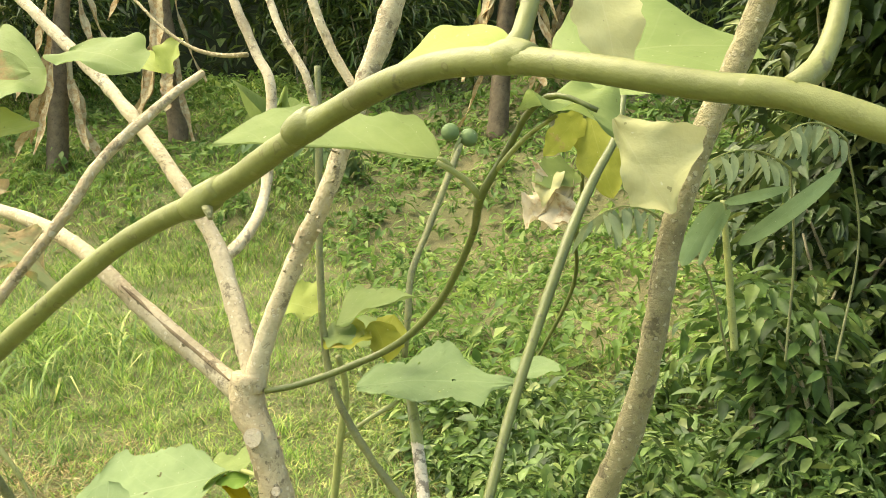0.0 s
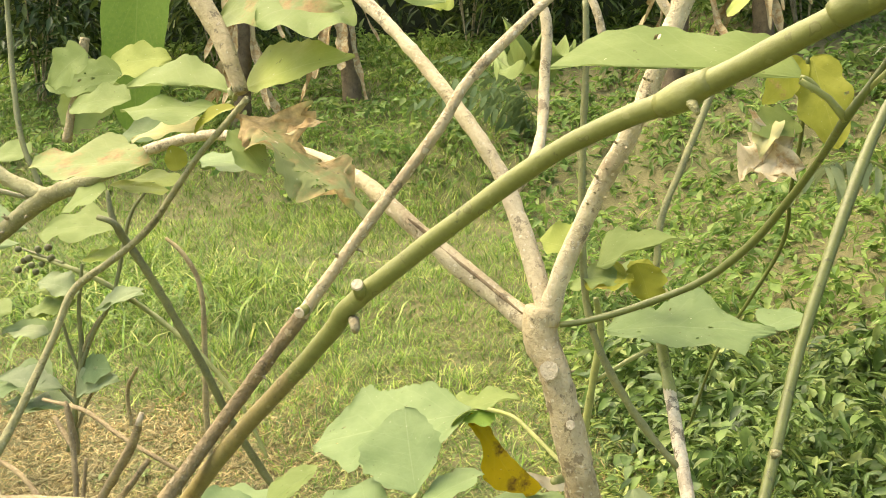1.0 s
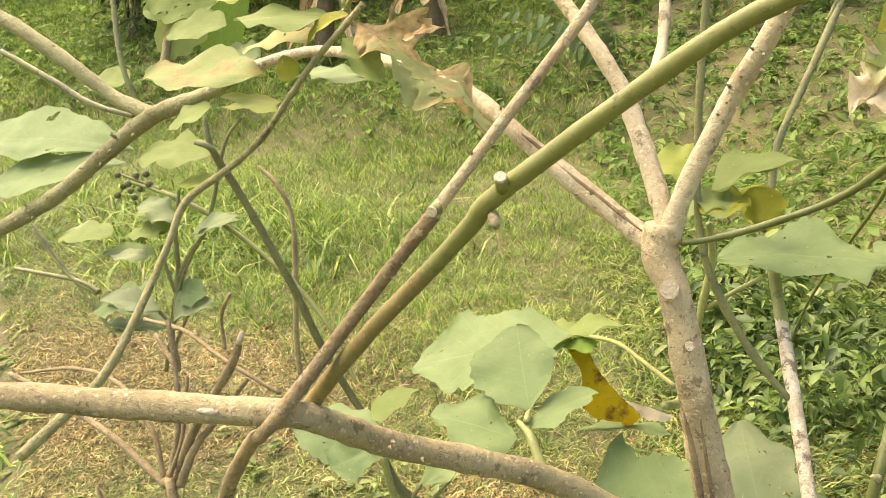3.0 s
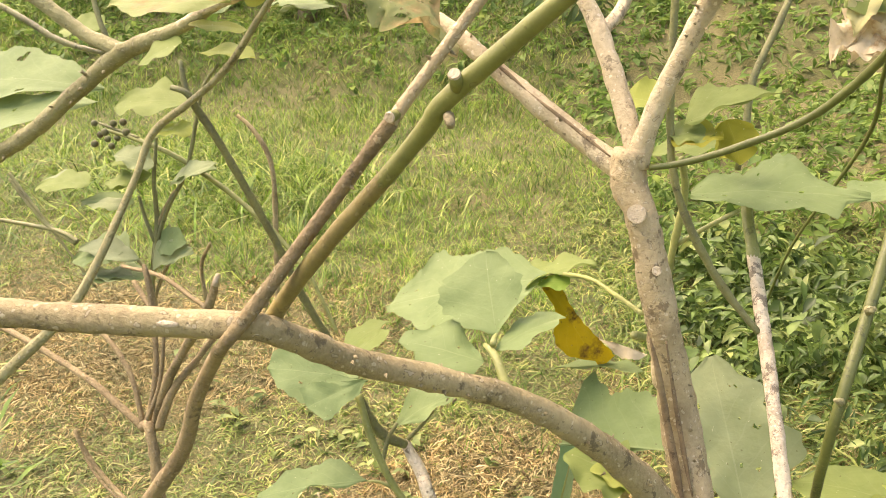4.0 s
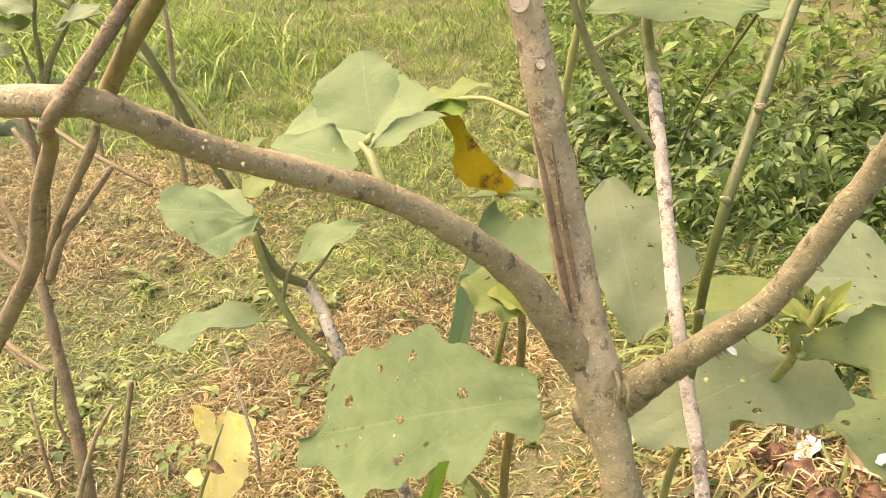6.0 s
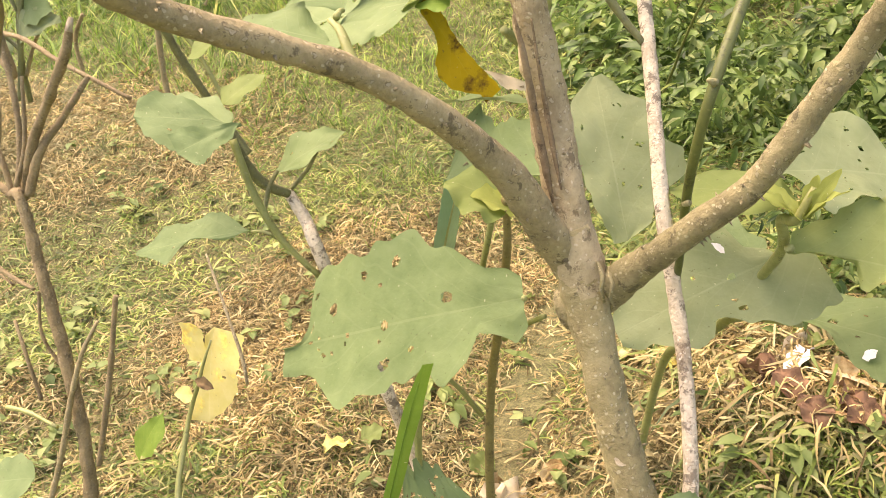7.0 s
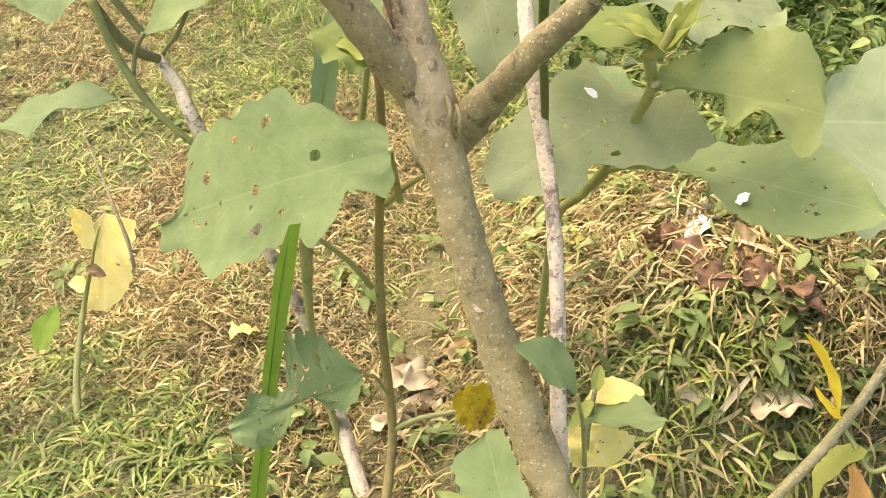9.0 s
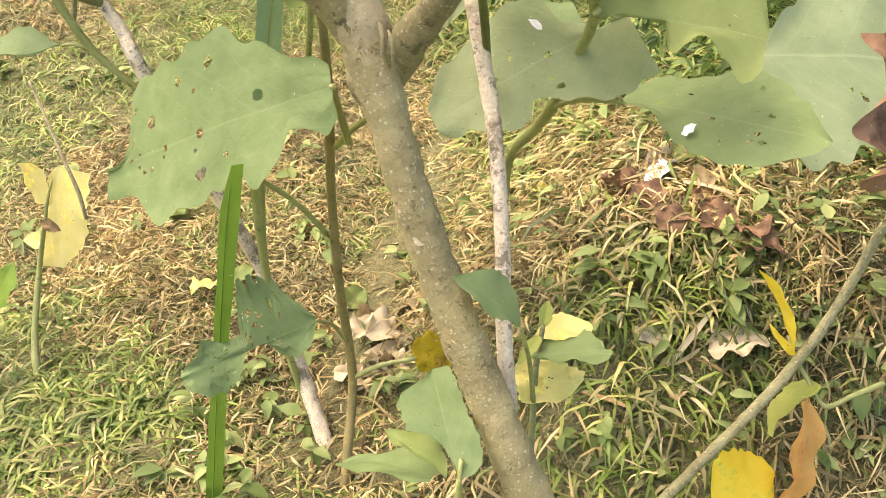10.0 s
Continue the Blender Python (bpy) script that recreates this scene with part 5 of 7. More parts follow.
leaf(shrub, LEAF, ((-0.793, 0.920, 1.166), (-1.119, 0.920, 1.097), (-0.962, 0.970, 1.160)), 0.0, 0.04, 0.06, 0.07, 2, rim=((0.03, 0.22, 0.45, 0.66, 0.78, 0.90, 0.99, 1.00, 1.00, 0.90, 0.81), (0.01, 0.10, 0.19, 0.68, 0.91, 0.95, 0.84, 0.68, 0.52, 0.00, 0.00)))
leaf(shrub, LEAF_LIGHT, ((-0.315, 0.72, 1.288), (-0.362, 0.7, 1.283), (-0.322, 0.68, 1.278)), 0.05, 0.05, 0.1, 0.05)
leaf(shrub, LEAF_LIGHT, ((-0.587, 0.84, 1.246), (-0.639, 0.82, 1.218), (-0.593, 0.8, 1.221)), 0.05, 0.05, 0.1, 0.05)

# ---------------- leafy sucker behind the near limb ----------------
sucker = thing("leafy_sucker", (-0.059, 0.515, 0.98), "short leafy sucker with broad sage leaves behind the limb", "shrub")
stem(sucker, "stalk", STEM_GREEN, [(-0.043, 0.488, 0.993, 0.0041), (-0.054, 0.495, 1.010, 0.0041), (-0.064, 0.505, 1.023, 0.0031), (-0.077, 0.518, 1.026, 0.0017)], "hairy tan-green stalk")
leaf(sucker, LEAF, ((-0.072, 0.531, 1.031), (-0.103, 0.593, 1.082), (-0.046, 0.567, 1.075)), 0.0, 0.02, 0.05, 0.04, 1, label="broad matt sage-green leaf", petiole=(-0.068, 0.51, 1.03), rim=((0.02, 0.20, 0.36, 0.46, 0.56, 0.62, 0.67, 0.57, 0.49, 0.42, 0.34, 0.24, 0.00), (0.04, 0.25, 0.55, 0.67, 0.77, 0.94, 1.00, 0.99, 0.99, 0.94, 0.90, 0.54, 0.27)))
leaf(sucker, LEAF, ((-0.067, 0.513, 1.027), (-0.025, 0.567, 1.042), (-0.026, 0.524, 1.037)), 0.0, 0.05, 0.08, 0.05, rim=((0.29, 0.89, 0.87, 0.73, 0.65, 0.62, 0.58, 0.11, 0.00), (0.00, 0.21, 0.51, 0.68, 0.80, 0.89, 0.95, 1.00, 0.46)))
leaf(sucker, LEAF, ((-0.078, 0.519, 1.012), (-0.158, 0.531, 1.015), (-0.112, 0.563, 1.024)), 0.0, 0.03, 0.08, 0.06, 2, rim=((0.00, 0.19, 0.37, 0.51, 0.67, 0.90, 1.00, 0.90, 0.49, 0.37, 0.34), (0.46, 0.67, 0.75, 0.83, 0.79, 0.72, 0.64, 0.30, 0.20, 0.10, 0.00)))
leaf(sucker, LEAF_LIGHT, ((-0.223, 0.658, 0.984), (-0.262, 0.627, 0.958), (-0.226, 0.621, 0.972)), 0.0, 0.04, 0.1, 0.05, rim=((0.00, 0.16, 0.45, 0.73, 0.86, 1.00, 0.89, 0.78, 0.00), (0.15, 0.45, 0.78, 0.90, 0.96, 0.96, 0.96, 0.56, 0.17)))

# ---------------- stems behind the trunk ----------------
pale = thing("pale_stick", (0.251, 0.54, 0.381), "weathered grey-white stick carrying one lobed leaf", "stem")
stem(pale, "stick", BARK_GREY, [(0.253, 0.540, 0.374, 0.0081), (0.238, 0.580, 0.451, 0.0080), (0.223, 0.620, 0.540, 0.0077), (0.216, 0.650, 0.596, 0.0074), (0.201, 0.700, 0.663, 0.0072), (0.186, 0.735, 0.712, 0.0080), (0.160, 0.775, 0.800, 0.0078), (0.143, 0.830, 0.864, 0.0078), (0.115, 0.930, 0.961, 0.0080), (0.102, 0.970, 1.007, 0.0079)], "peeling grey-white bark, dark-flecked below", 0.12)
stem(pale, "green_tip", STEM_GREEN, [(0.104, 0.965, 1.001, 0.0075), (0.091, 1.000, 1.044, 0.0067), (0.087, 1.020, 1.068, 0.0054)])
leaf(pale, LEAF, ((0.026, 0.970, 1.077), (0.220, 0.973, 1.085), (0.121, 1.062, 1.107)), 0.0, 0.03, 0.05, 0.05, 6, 0.2, label="broad lobed sage leaf", nu=70, nv=36, rim=((0.06, 0.33, 0.47, 0.51, 0.55, 0.65, 0.81, 0.92, 0.96, 1.00, 0.80, 0.59, 0.43, 0.28, 0.19, 0.11, 0.06), (0.03, 0.13, 0.26, 0.38, 0.45, 0.52, 0.52, 0.49, 0.46, 0.49, 0.54, 0.60, 0.67, 0.66, 0.14, 0.06, 0.00)))
leaf(pale, LEAF_OLIVE, ((0.055, 0.980, 1.116), (0.071, 0.990, 1.161), (0.093, 0.970, 1.131)), 0.0, 0.04, 0.1, 0.06, rim=((0.00, 0.59, 0.85, 0.93, 1.00, 0.98, 0.70, 0.43, 0.00), (0.00, 0.23, 0.31, 0.39, 0.47, 0.55, 0.59, 0.38, 0.00)))
leaf(pale, LEAF_LIGHT, ((0.068, 1.1, 1.123), (-0.038, 1.08, 1.107), (0.005, 1.15, 1.124)), 0.06, 0.05, 0.1, 0.06)
leaf(pale, LEAF, ((0.22, 1.15, 1.051), (0.269, 1.2, 1.063), (0.249, 1.12, 1.048)), 0.05, 0.05, 0.1, 0.06)
gst = thing("green_stem", (0.183, 0.75, 0.694), "upright olive-green stem beside the pale stick", "stem")
stem(gst, "stem", STEM_OLIVE, [(0.182, 0.785, 0.666, 0.0032), (0.181, 0.772, 0.707, 0.0037), (0.182, 0.738, 0.762, 0.0040), (0.181, 0.690, 0.850, 0.0043), (0.184, 0.664, 0.910, 0.0046), (0.192, 0.664, 0.966, 0.0049), (0.208, 0.710, 1.029, 0.0053), (0.233, 0.780, 1.123, 0.0054), (0.279, 0.860, 1.258, 0.0060), (0.310, 0.920, 1.328, 0.0055), (0.337, 0.960, 1.379, 0.0044), (0.350, 1.000, 1.440, 0.0030)], "smooth olive-green stem", 0.04)
for pts in ([(0.181, 0.690, 0.845, 0.0038), (0.184, 0.682, 0.849, 0.0024)], [(0.191, 0.655, 0.964, 0.0042), (0.186, 0.648, 0.968, 0.0021)], [(0.207, 0.705, 1.031, 0.0044), (0.212, 0.700, 1.035, 0.0022)]):
    stem(gst, "bud", BARK_MOSS, pts, "brown leaf scar", 0.2, 9, 0.003)
thin = thing("thin_stem", (0.117, 0.900, 0.935), "thin dark-green leaning stem with young leaves", "stem")
stem(thin, "stem", STEM_DARK, [(0.117, 0.900, 0.935, 0.0037), (0.080, 0.900, 0.977, 0.0047), (0.045, 0.890, 1.034, 0.0047), (0.022, 0.880, 1.089, 0.0043), (0.010, 0.880, 1.151, 0.0043), (0.006, 0.880, 1.272, 0.0042), (0.008, 0.880, 1.388, 0.0038), (0.007, 0.880, 1.455, 0.0035)])
leaf(thin, LEAF_YOUNG, ((0.010, 0.880, 1.181), (-0.044, 0.880, 1.194), (-0.012, 0.927, 1.205)), 0.0, 0.05, 0.12, 0.07, rim=((0.06, 0.46, 0.83, 1.00, 0.98, 0.90, 0.82, 0.51, 0.09), (0.00, 0.28, 0.55, 0.57, 0.58, 0.55, 0.35, 0.15, 0.00)))
leaf(thin, LEAF_LIGHT, ((0.006, 0.880, 1.153), (0.056, 0.880, 1.155), (0.031, 0.848, 1.144)), 0.0, 0.05, 0.12, 0.07, rim=((0.00, 0.40, 1.00, 0.87, 0.74, 0.61, 0.00), (0.44, 0.69, 0.95, 0.78, 0.57, 0.36, 0.17)))
leaf(thin, LEAF_LIGHT, ((0.022, 0.880, 1.168), (0.121, 0.880, 1.204), (0.064, 0.926, 1.206)), 0.0, 0.05, 0.12, 0.07, rim=((0.12, 0.84, 0.93, 1.00, 0.88, 0.72, 0.56, 0.42, 0.29, 0.16, 0.04), (0.00, 0.18, 0.17, 0.02, 0.00, 0.00, 0.00, 0.00, 0.00, 0.00, 0.00)))
leaf(thin, LEAF_OLIVE, ((0.011, 0.88, 1.15), (0.065, 0.88, 1.155), (0.042, 0.84, 1.141)), 0.10, 0.06, 0.12, 0.08)
leaf(thin, LEAF_OLIVE, ((0.068, 0.88, 1.172), (0.085, 0.88, 1.125), (0.1, 0.86, 1.159)), 0.10, 0.06, 0.12, 0.08)
leaf(thin, LEAF_LIGHT, ((-0.09, 1.1, 1.39), (-0.136, 1.08, 1.398), (-0.05, 0.84, 1.392)), 0.10, 0.06, 0.12, 0.08)
leaf(thin, LEAF_LIGHT, ((-0.09, 1.1, 1.394), (-0.048, 1.1, 1.401), (-0.023, 0.84, 1.394)), 0.10, 0.06, 0.12, 0.08)
stem(pale, "shoot", STEM_DARK, [(0.072, 1.060, 1.092, 0.0039), (0.078, 1.050, 1.142, 0.0045), (0.082, 1.060, 1.204, 0.0045), (0.104, 1.080, 1.268, 0.0045), (0.134, 1.110, 1.353, 0.0045), (0.141, 1.120, 1.373, 0.0028)], "thin dark-green leaning shoot")
fruit_stalk = stem(pale, "fruit_stalk", STEM_GREEN, [(0.128, 1.120, 1.347, 0.0035), (0.133, 1.120, 1.366, 0.0031), (0.140, 1.120, 1.382, 0.0023)])
for bx, by, bz in ((0.126, 1.12, 1.389), (0.15, 1.13, 1.382)):
    bmb = bmesh.new()
    bmesh.ops.create_icosphere(bmb, subdivisions=3, radius=0.0125, matrix=Matrix.Translation((bx, by, bz)))
    part("berry", bmb, LEAF_DARK, pale, "unripe dark-green berry")
olive = thing("berry_plant", (0.290, 2.950, 0.130), "berry plant on the bank with olive and shrivelled leaves", "plant")
stem(olive, "stem", STEM_OLIVE, [(0.051, 3.050, 0.184, 0.0050), (0.099, 2.900, 0.384, 0.0047), (0.162, 2.720, 0.628, 0.0044), (0.311, 2.500, 0.970, 0.0058), (0.322, 2.350, 1.145, 0.0054), (0.333, 2.250, 1.285, 0.0052), (0.336, 2.200, 1.469, 0.0045)])
leaf(olive, LEAF_OLIVE, ((0.343, 2.2, 1.475), (0.404, 2.12, 1.261), (0.437, 2.15, 1.39)), 0.10, 0.06, 0.15, 0.1, 1)
leaf(olive, LEAF_OLIVE, ((0.329, 2.2, 1.469), (0.24, 2.1, 1.363), (0.253, 2.15, 1.446)), 0.10, 0.06, 0.15, 0.1, 1)
leaf(olive, LEAF_LIGHT, ((0.317, 2.2, 1.328), (0.214, 2.1, 1.302), (0.268, 2.1, 1.268)), 0.08, 0.06, 0.15, 0.08)
leaf(olive, LEAF_PAPER, ((0.312, 2.152, 1.290), (0.193, 2.099, 1.192), (0.193, 2.165, 1.291)), 0.0, 0.06, 0.4, 0.5, 8, 0.5, label="shrivelled tan leaf", nu=60, nv=30, rim=((0.28, 0.87, 0.98, 1.00, 0.91, 0.81, 0.72, 0.62, 0.51, 0.34, 0.00), (0.00, 0.15, 0.27, 0.16, 0.04, 0.00, 0.06, 0.11, 0.16, 0.17, 0.18)))
leaf(olive, LEAF_PAPER, ((0.22, 2.15, 1.242), (0.329, 2.1, 1.222), (0.278, 2.13, 1.272)), 0.03, 0.22, 0.7, 0.3, 0, 0, label="shrivelled tan leaf")
leaf(olive, LEAF_PAPER, ((0.234, 2.12, 1.191), (0.313, 2.08, 1.201), (0.278, 2.05, 1.171)), 0.03, 0.2, 0.6, 0.3, 0, 0)
leaf(olive, LEAF_WILT, ((0.259, 2.18, 1.338), (0.235, 2.08, 1.251), (0.28, 2.12, 1.281)), 0.03, 0.14, 0.5, 0.3, 0, 0)
thin3 = thing("thin_stem", (0.010, 0.700, 0.985), "thin green stem half hidden by the trunk", "stem")
stem(thin3, "stem", STEM_GREEN, [(0.010, 0.700, 0.985, 0.0040), (0.004, 0.860, 0.930, 0.0046), (0.001, 0.940, 0.927, 0.0048), (0.015, 0.930, 1.016, 0.0048), (0.025, 0.920, 1.081, 0.0043), (0.021, 0.900, 1.126, 0.0036)])
stem(thin3, "twig", STEM_GREEN, [(0.019, 0.930, 1.020, 0.0027), (0.048, 0.930, 1.042, 0.0027), (0.084, 0.940, 1.064, 0.0027)])
ochre = thing("hanging_leaf", (-0.157, 1.02, 0.95), "pale lobed leaf and dying ochre-yellow leaf on one stalk", "leaf")
stem(ochre, "petiole", STEM_GREEN, [(-0.157, 1.020, 0.945, 0.0033), (-0.078, 0.900, 0.978, 0.0026), (-0.025, 0.780, 0.999, 0.0023), (0.023, 0.660, 1.020, 0.0020)])
leaf(ochre, LEAF_LIGHT, ((-0.086, 0.980, 0.978), (-0.190, 0.980, 0.936), (-0.140, 1.060, 0.961)), 0.0, 0.05, 0.1, 0.06, 0, rim=((0.02, 0.25, 0.51, 0.61, 0.67, 0.74, 0.82, 0.91, 1.00), (0.01, 0.08, 0.16, 0.18, 0.12, 0.47, 0.53, 0.05, 0.00)))
leaf(ochre, LEAF, ((-0.147, 0.969, 0.955), (-0.359, 0.940, 0.901), (-0.274, 1.048, 0.960)), 0.0, 0.03, 0.06, 0.06, 6, 0.15, name="blade", label="pale lobed leaf of the same stalk", nu=80, nv=40, rim=((0.13, 0.29, 0.49, 0.63, 0.77, 0.76, 0.75, 0.75, 0.79, 0.82, 0.86, 0.90, 0.95, 1.00, 0.65, 0.46, 0.41, 0.35, 0.00), (0.00, 0.28, 0.52, 0.58, 0.65, 0.72, 0.80, 0.88, 0.96, 0.89, 0.82, 0.80, 0.77, 0.73, 0.58, 0.45, 0.38, 0.31, 0.00)))
leaf(ochre, LEAF_OCHRE, ((-0.148, 0.968, 0.953), (-0.086, 1.045, 0.810), (-0.139, 0.992, 0.864)), 0.0, 0.02, 0.15, 0.05, 0, name="blade", label="ochre blade with blackened rim", nu=60, nv=24, rim=((0.08, 0.30, 0.28, 0.27, 0.34, 0.53, 0.89, 1.00, 0.99, 0.81, 0.46, 0.00, 0.00), (0.10, 0.30, 0.40, 0.40, 0.34, 0.36, 0.40, 0.46, 0.54, 0.62, 0.71, 0.80, 0.88)))
leaf(ochre, LEAF, ((-0.151, 1.03, 0.809), (-0.023, 1.03, 0.823), (-0.076, 0.98, 0.828)), 0.08, 0.05, 0.1, 0.05, 0, name="blade")
leaf(ochre, LEAF_PAPER, ((-0.084, 1.030, 0.858), (-0.022, 1.050, 0.837), (-0.054, 1.029, 0.832)), 0.0, 0.08, 0.3, 0.1, 0, name="blade", label="pale curled end of the leaf", rim=((0.03, 0.40, 0.78, 1.00, 0.84, 0.62, 0.00), (0.00, 0.00, 0.00, 0.00, 0.00, 0.00, 0.00)))
leaf(ochre, LEAF_BANANA, ((-0.114, 0.970, 0.950), (-0.154, 0.960, 0.949), (-0.138, 0.983, 0.957)), 0.0, 0.05, 0.1, 0.06, 0, name="blade", rim=((0.59, 0.82, 0.95, 0.50, 0.59, 0.41, 0.00), (0.00, 1.00, 1.00, 0.93, 0.71, 0.52, 0.35)))

# ---------------- grey twig with drooping leaves ----------------
grey = thing("young_berry_plant", (-0.04, 0.854, -0.003), "leaning grey twig with drooping sage leaves", "plant")
stem(grey, "stem", BARK_GREY, [(-0.010, 0.820, -0.065, 0.0137), (-0.088, 0.930, 0.012, 0.0130), (-0.140, 0.990, 0.104, 0.0117), (-0.189, 1.000, 0.278, 0.0102), (-0.298, 0.970, 0.582, 0.0098), (-0.328, 0.990, 0.630, 0.0094), (-0.364, 1.010, 0.665, 0.0079)], "", 0.12)
stem(grey, "shoot", STEM_GREEN, [(-0.304, 0.965, 0.562, 0.0047), (-0.349, 0.950, 0.619, 0.0050), (-0.379, 0.940, 0.687, 0.0053), (-0.403, 0.940, 0.763, 0.0051)])
stem(grey, "shoot", STEM_DARK, [(-0.358, 1.000, 0.667, 0.0063), (-0.384, 0.970, 0.695, 0.0077), (-0.401, 0.950, 0.744, 0.0059), (-0.408, 0.945, 0.776, 0.0037)])
stem(grey, "twig", STEM_DARK, [(-0.363, 1.010, 0.665, 0.0032), (-0.336, 1.020, 0.698, 0.0031), (-0.320, 1.030, 0.732, 0.0027)])
stem(grey, "twig", STEM_DARK, [(-0.376, 0.960, 0.654, 0.0031), (-0.373, 0.970, 0.684, 0.0031), (-0.362, 0.980, 0.709, 0.0027)])
leaf(grey, LEAF_DARK, ((-0.384, 0.930, 0.792), (-0.451, 0.880, 0.761), (-0.396, 0.889, 0.757)), 0.0, 0.04, 0.08, 0.08, 1, nu=44, nv=24, rim=((0.00, 0.21, 0.46, 0.55, 0.64, 0.73, 0.82, 0.91, 1.00, 0.58, 0.00), (0.06, 0.12, 0.19, 0.28, 0.39, 0.50, 0.63, 0.80, 0.95, 0.93, 0.91)))
leaf(grey, LEAF_DARK, ((-0.393, 0.950, 0.783), (-0.543, 0.929, 0.788), (-0.463, 0.901, 0.755)), 0.0, 0.04, 0.06, 0.07, 5, nu=50, nv=30, rim=((0.01, 0.11, 0.23, 0.35, 0.46, 0.64, 1.00, 0.96, 0.86, 0.74, 0.60, 0.27, 0.00), (0.00, 0.01, 0.02, 0.16, 0.30, 0.44, 0.57, 0.69, 0.77, 0.79, 0.81, 0.69, 0.53)))
leaf(grey, LEAF, ((-0.412, 0.95, 0.785), (-0.546, 1, 0.791), (-0.509, 1.02, 0.799)), 0.12, 0.06, 0.1, 0.08, 1)
leaf(grey, LEAF, ((-0.370, 0.978, 0.702), (-0.280, 1.031, 0.759), (-0.354, 1.040, 0.743)), 0.0, 0.04, 0.06, 0.07, 5, nu=44, nv=26, rim=((0.00, 0.25, 0.55, 0.73, 0.91, 1.00, 0.85, 0.71, 0.55, 0.23, 0.00), (0.06, 0.14, 0.23, 0.36, 0.54, 0.51, 0.29, 0.30, 0.32, 0.21, 0.11)))
leaf(grey, LEAF_LIGHT, ((-0.447, 1, 0.791), (-0.41, 1.06, 0.822), (-0.449, 1.05, 0.812)), 0.10, 0.06, 0.1, 0.08)
leaf(grey, LEAF_DARK, ((-0.397, 0.950, 0.629), (-0.560, 0.908, 0.590), (-0.493, 0.972, 0.623)), 0.0, 0.04, 0.08, 0.07, 2, nu=50, nv=28, petiole=(-0.357, 0.95, 0.623), rim=((0.04, 0.31, 0.67, 0.87, 1.00, 0.97, 0.88, 0.82, 0.80, 0.79, 0.46, 0.33, 0.28), (0.01, 0.09, 0.18, 0.18, 0.11, 0.05, 0.00, 0.22, 0.89, 0.67, 0.45, 0.30, 0.00)))

# ---------------- middle plant with the great leaf ----------------
midp = thing("broad_leaf_plant", (-0.034, 0.882, -0.001), "green-stemmed young plant with one great eaten leaf", "plant")
stem(midp, "stem", BARK_FOOT, [(-0.023, 0.820, -0.029, 0.0084), (-0.030, 0.880, 0.039, 0.0077), (-0.034, 0.940, 0.133, 0.0071), (-0.044, 0.940, 0.302, 0.0066), (-0.042, 0.930, 0.458, 0.0061), (-0.023, 0.890, 0.595, 0.0058), (-0.013, 0.860, 0.706, 0.0051), (-0.016, 0.850, 0.760, 0.0039), (-0.013, 0.850, 0.754, 0.0036)], "", 0.05)
stem(midp, "twig", STEM_GREEN, [(-0.021, 0.900, 0.544, 0.0042), (0.006, 0.880, 0.579, 0.0040), (0.036, 0.860, 0.610, 0.0032)])
stem(midp, "twig", STEM_GREEN, [(-0.060, 0.950, 0.380, 0.0039), (-0.084, 0.930, 0.431, 0.0038), (-0.105, 0.900, 0.475, 0.0033), (-0.125, 0.870, 0.512, 0.0028)])
stem(midp, "twig", STEM_GREEN, [(-0.036, 0.940, 0.127, 0.0043), (0.009, 0.940, 0.161, 0.0038), (0.063, 0.950, 0.176, 0.0033)])
leaf(midp, LEAF, ((0.026, 0.745, 0.696), (-0.328, 0.876, 0.489), (-0.174, 0.877, 0.673)), 0.0, 0.02, 0.03, 0.05, 18, label="great matt sage leaf with insect holes", nu=130, nv=90, petiole=(0.002, 0.88, 0.563), pr=0.004, rim=((0.21, 0.33, 0.36, 0.37, 0.46, 0.58, 0.67, 0.72, 0.76, 0.85, 1.00, 1.00, 1.00, 0.98, 0.96, 0.85, 0.88, 0.91, 0.94, 0.94, 0.93, 0.91, 0.88, 0.78, 0.19, 0.04, 0.00, 0.00, 0.00), (0.27, 0.43, 0.36, 0.30, 0.27, 0.55, 0.71, 0.78, 0.70, 0.57, 0.59, 0.62, 0.66, 0.65, 0.76, 0.74, 0.72, 0.76, 0.84, 0.84, 0.81, 0.72, 0.57, 0.44, 0.40, 0.38, 0.37, 0.36, 0.36)))
leaf(midp, LEAF_DARK, ((-0.029, 0.799, 0.351), (-0.169, 0.699, 0.318), (-0.139, 0.782, 0.408)), 0.0, 0.03, 0.05, 0.10, 75, 0.3, label="dark green leaf full of holes", nu=120, nv=80, petiole=(-0.040, 0.94, 0.2), rim=((0.08, 0.22, 0.42, 0.62, 0.74, 0.85, 0.89, 0.94, 0.99, 1.00, 0.86, 0.68, 0.27, 0.23, 0.24, 0.26, 0.29, 0.35, 0.43, 0.27, 0.23, 0.18, 0.11, 0.07), (0.01, 0.11, 0.24, 0.31, 0.34, 0.37, 0.32, 0.27, 0.13, 0.00, 0.00, 0.00, 0.00, 0.09, 0.22, 0.36, 0.40, 0.42, 0.44, 0.42, 0.40, 0.33, 0.24, 0.14)))
leaf(midp, LEAF_LIGHT, ((-0.007, 0.85, 0.751), (-0.085, 0.85, 0.777), (-0.064, 0.92, 0.774)), 0.08, 0.05, 0.1, 0.08)
leaf(midp, LEAF_YOUNG, ((-0.003, 0.85, 0.748), (-0.05, 0.83, 0.77), (-0.031, 0.87, 0.761)), 0.08, 0.05, 0.2, 0.08)
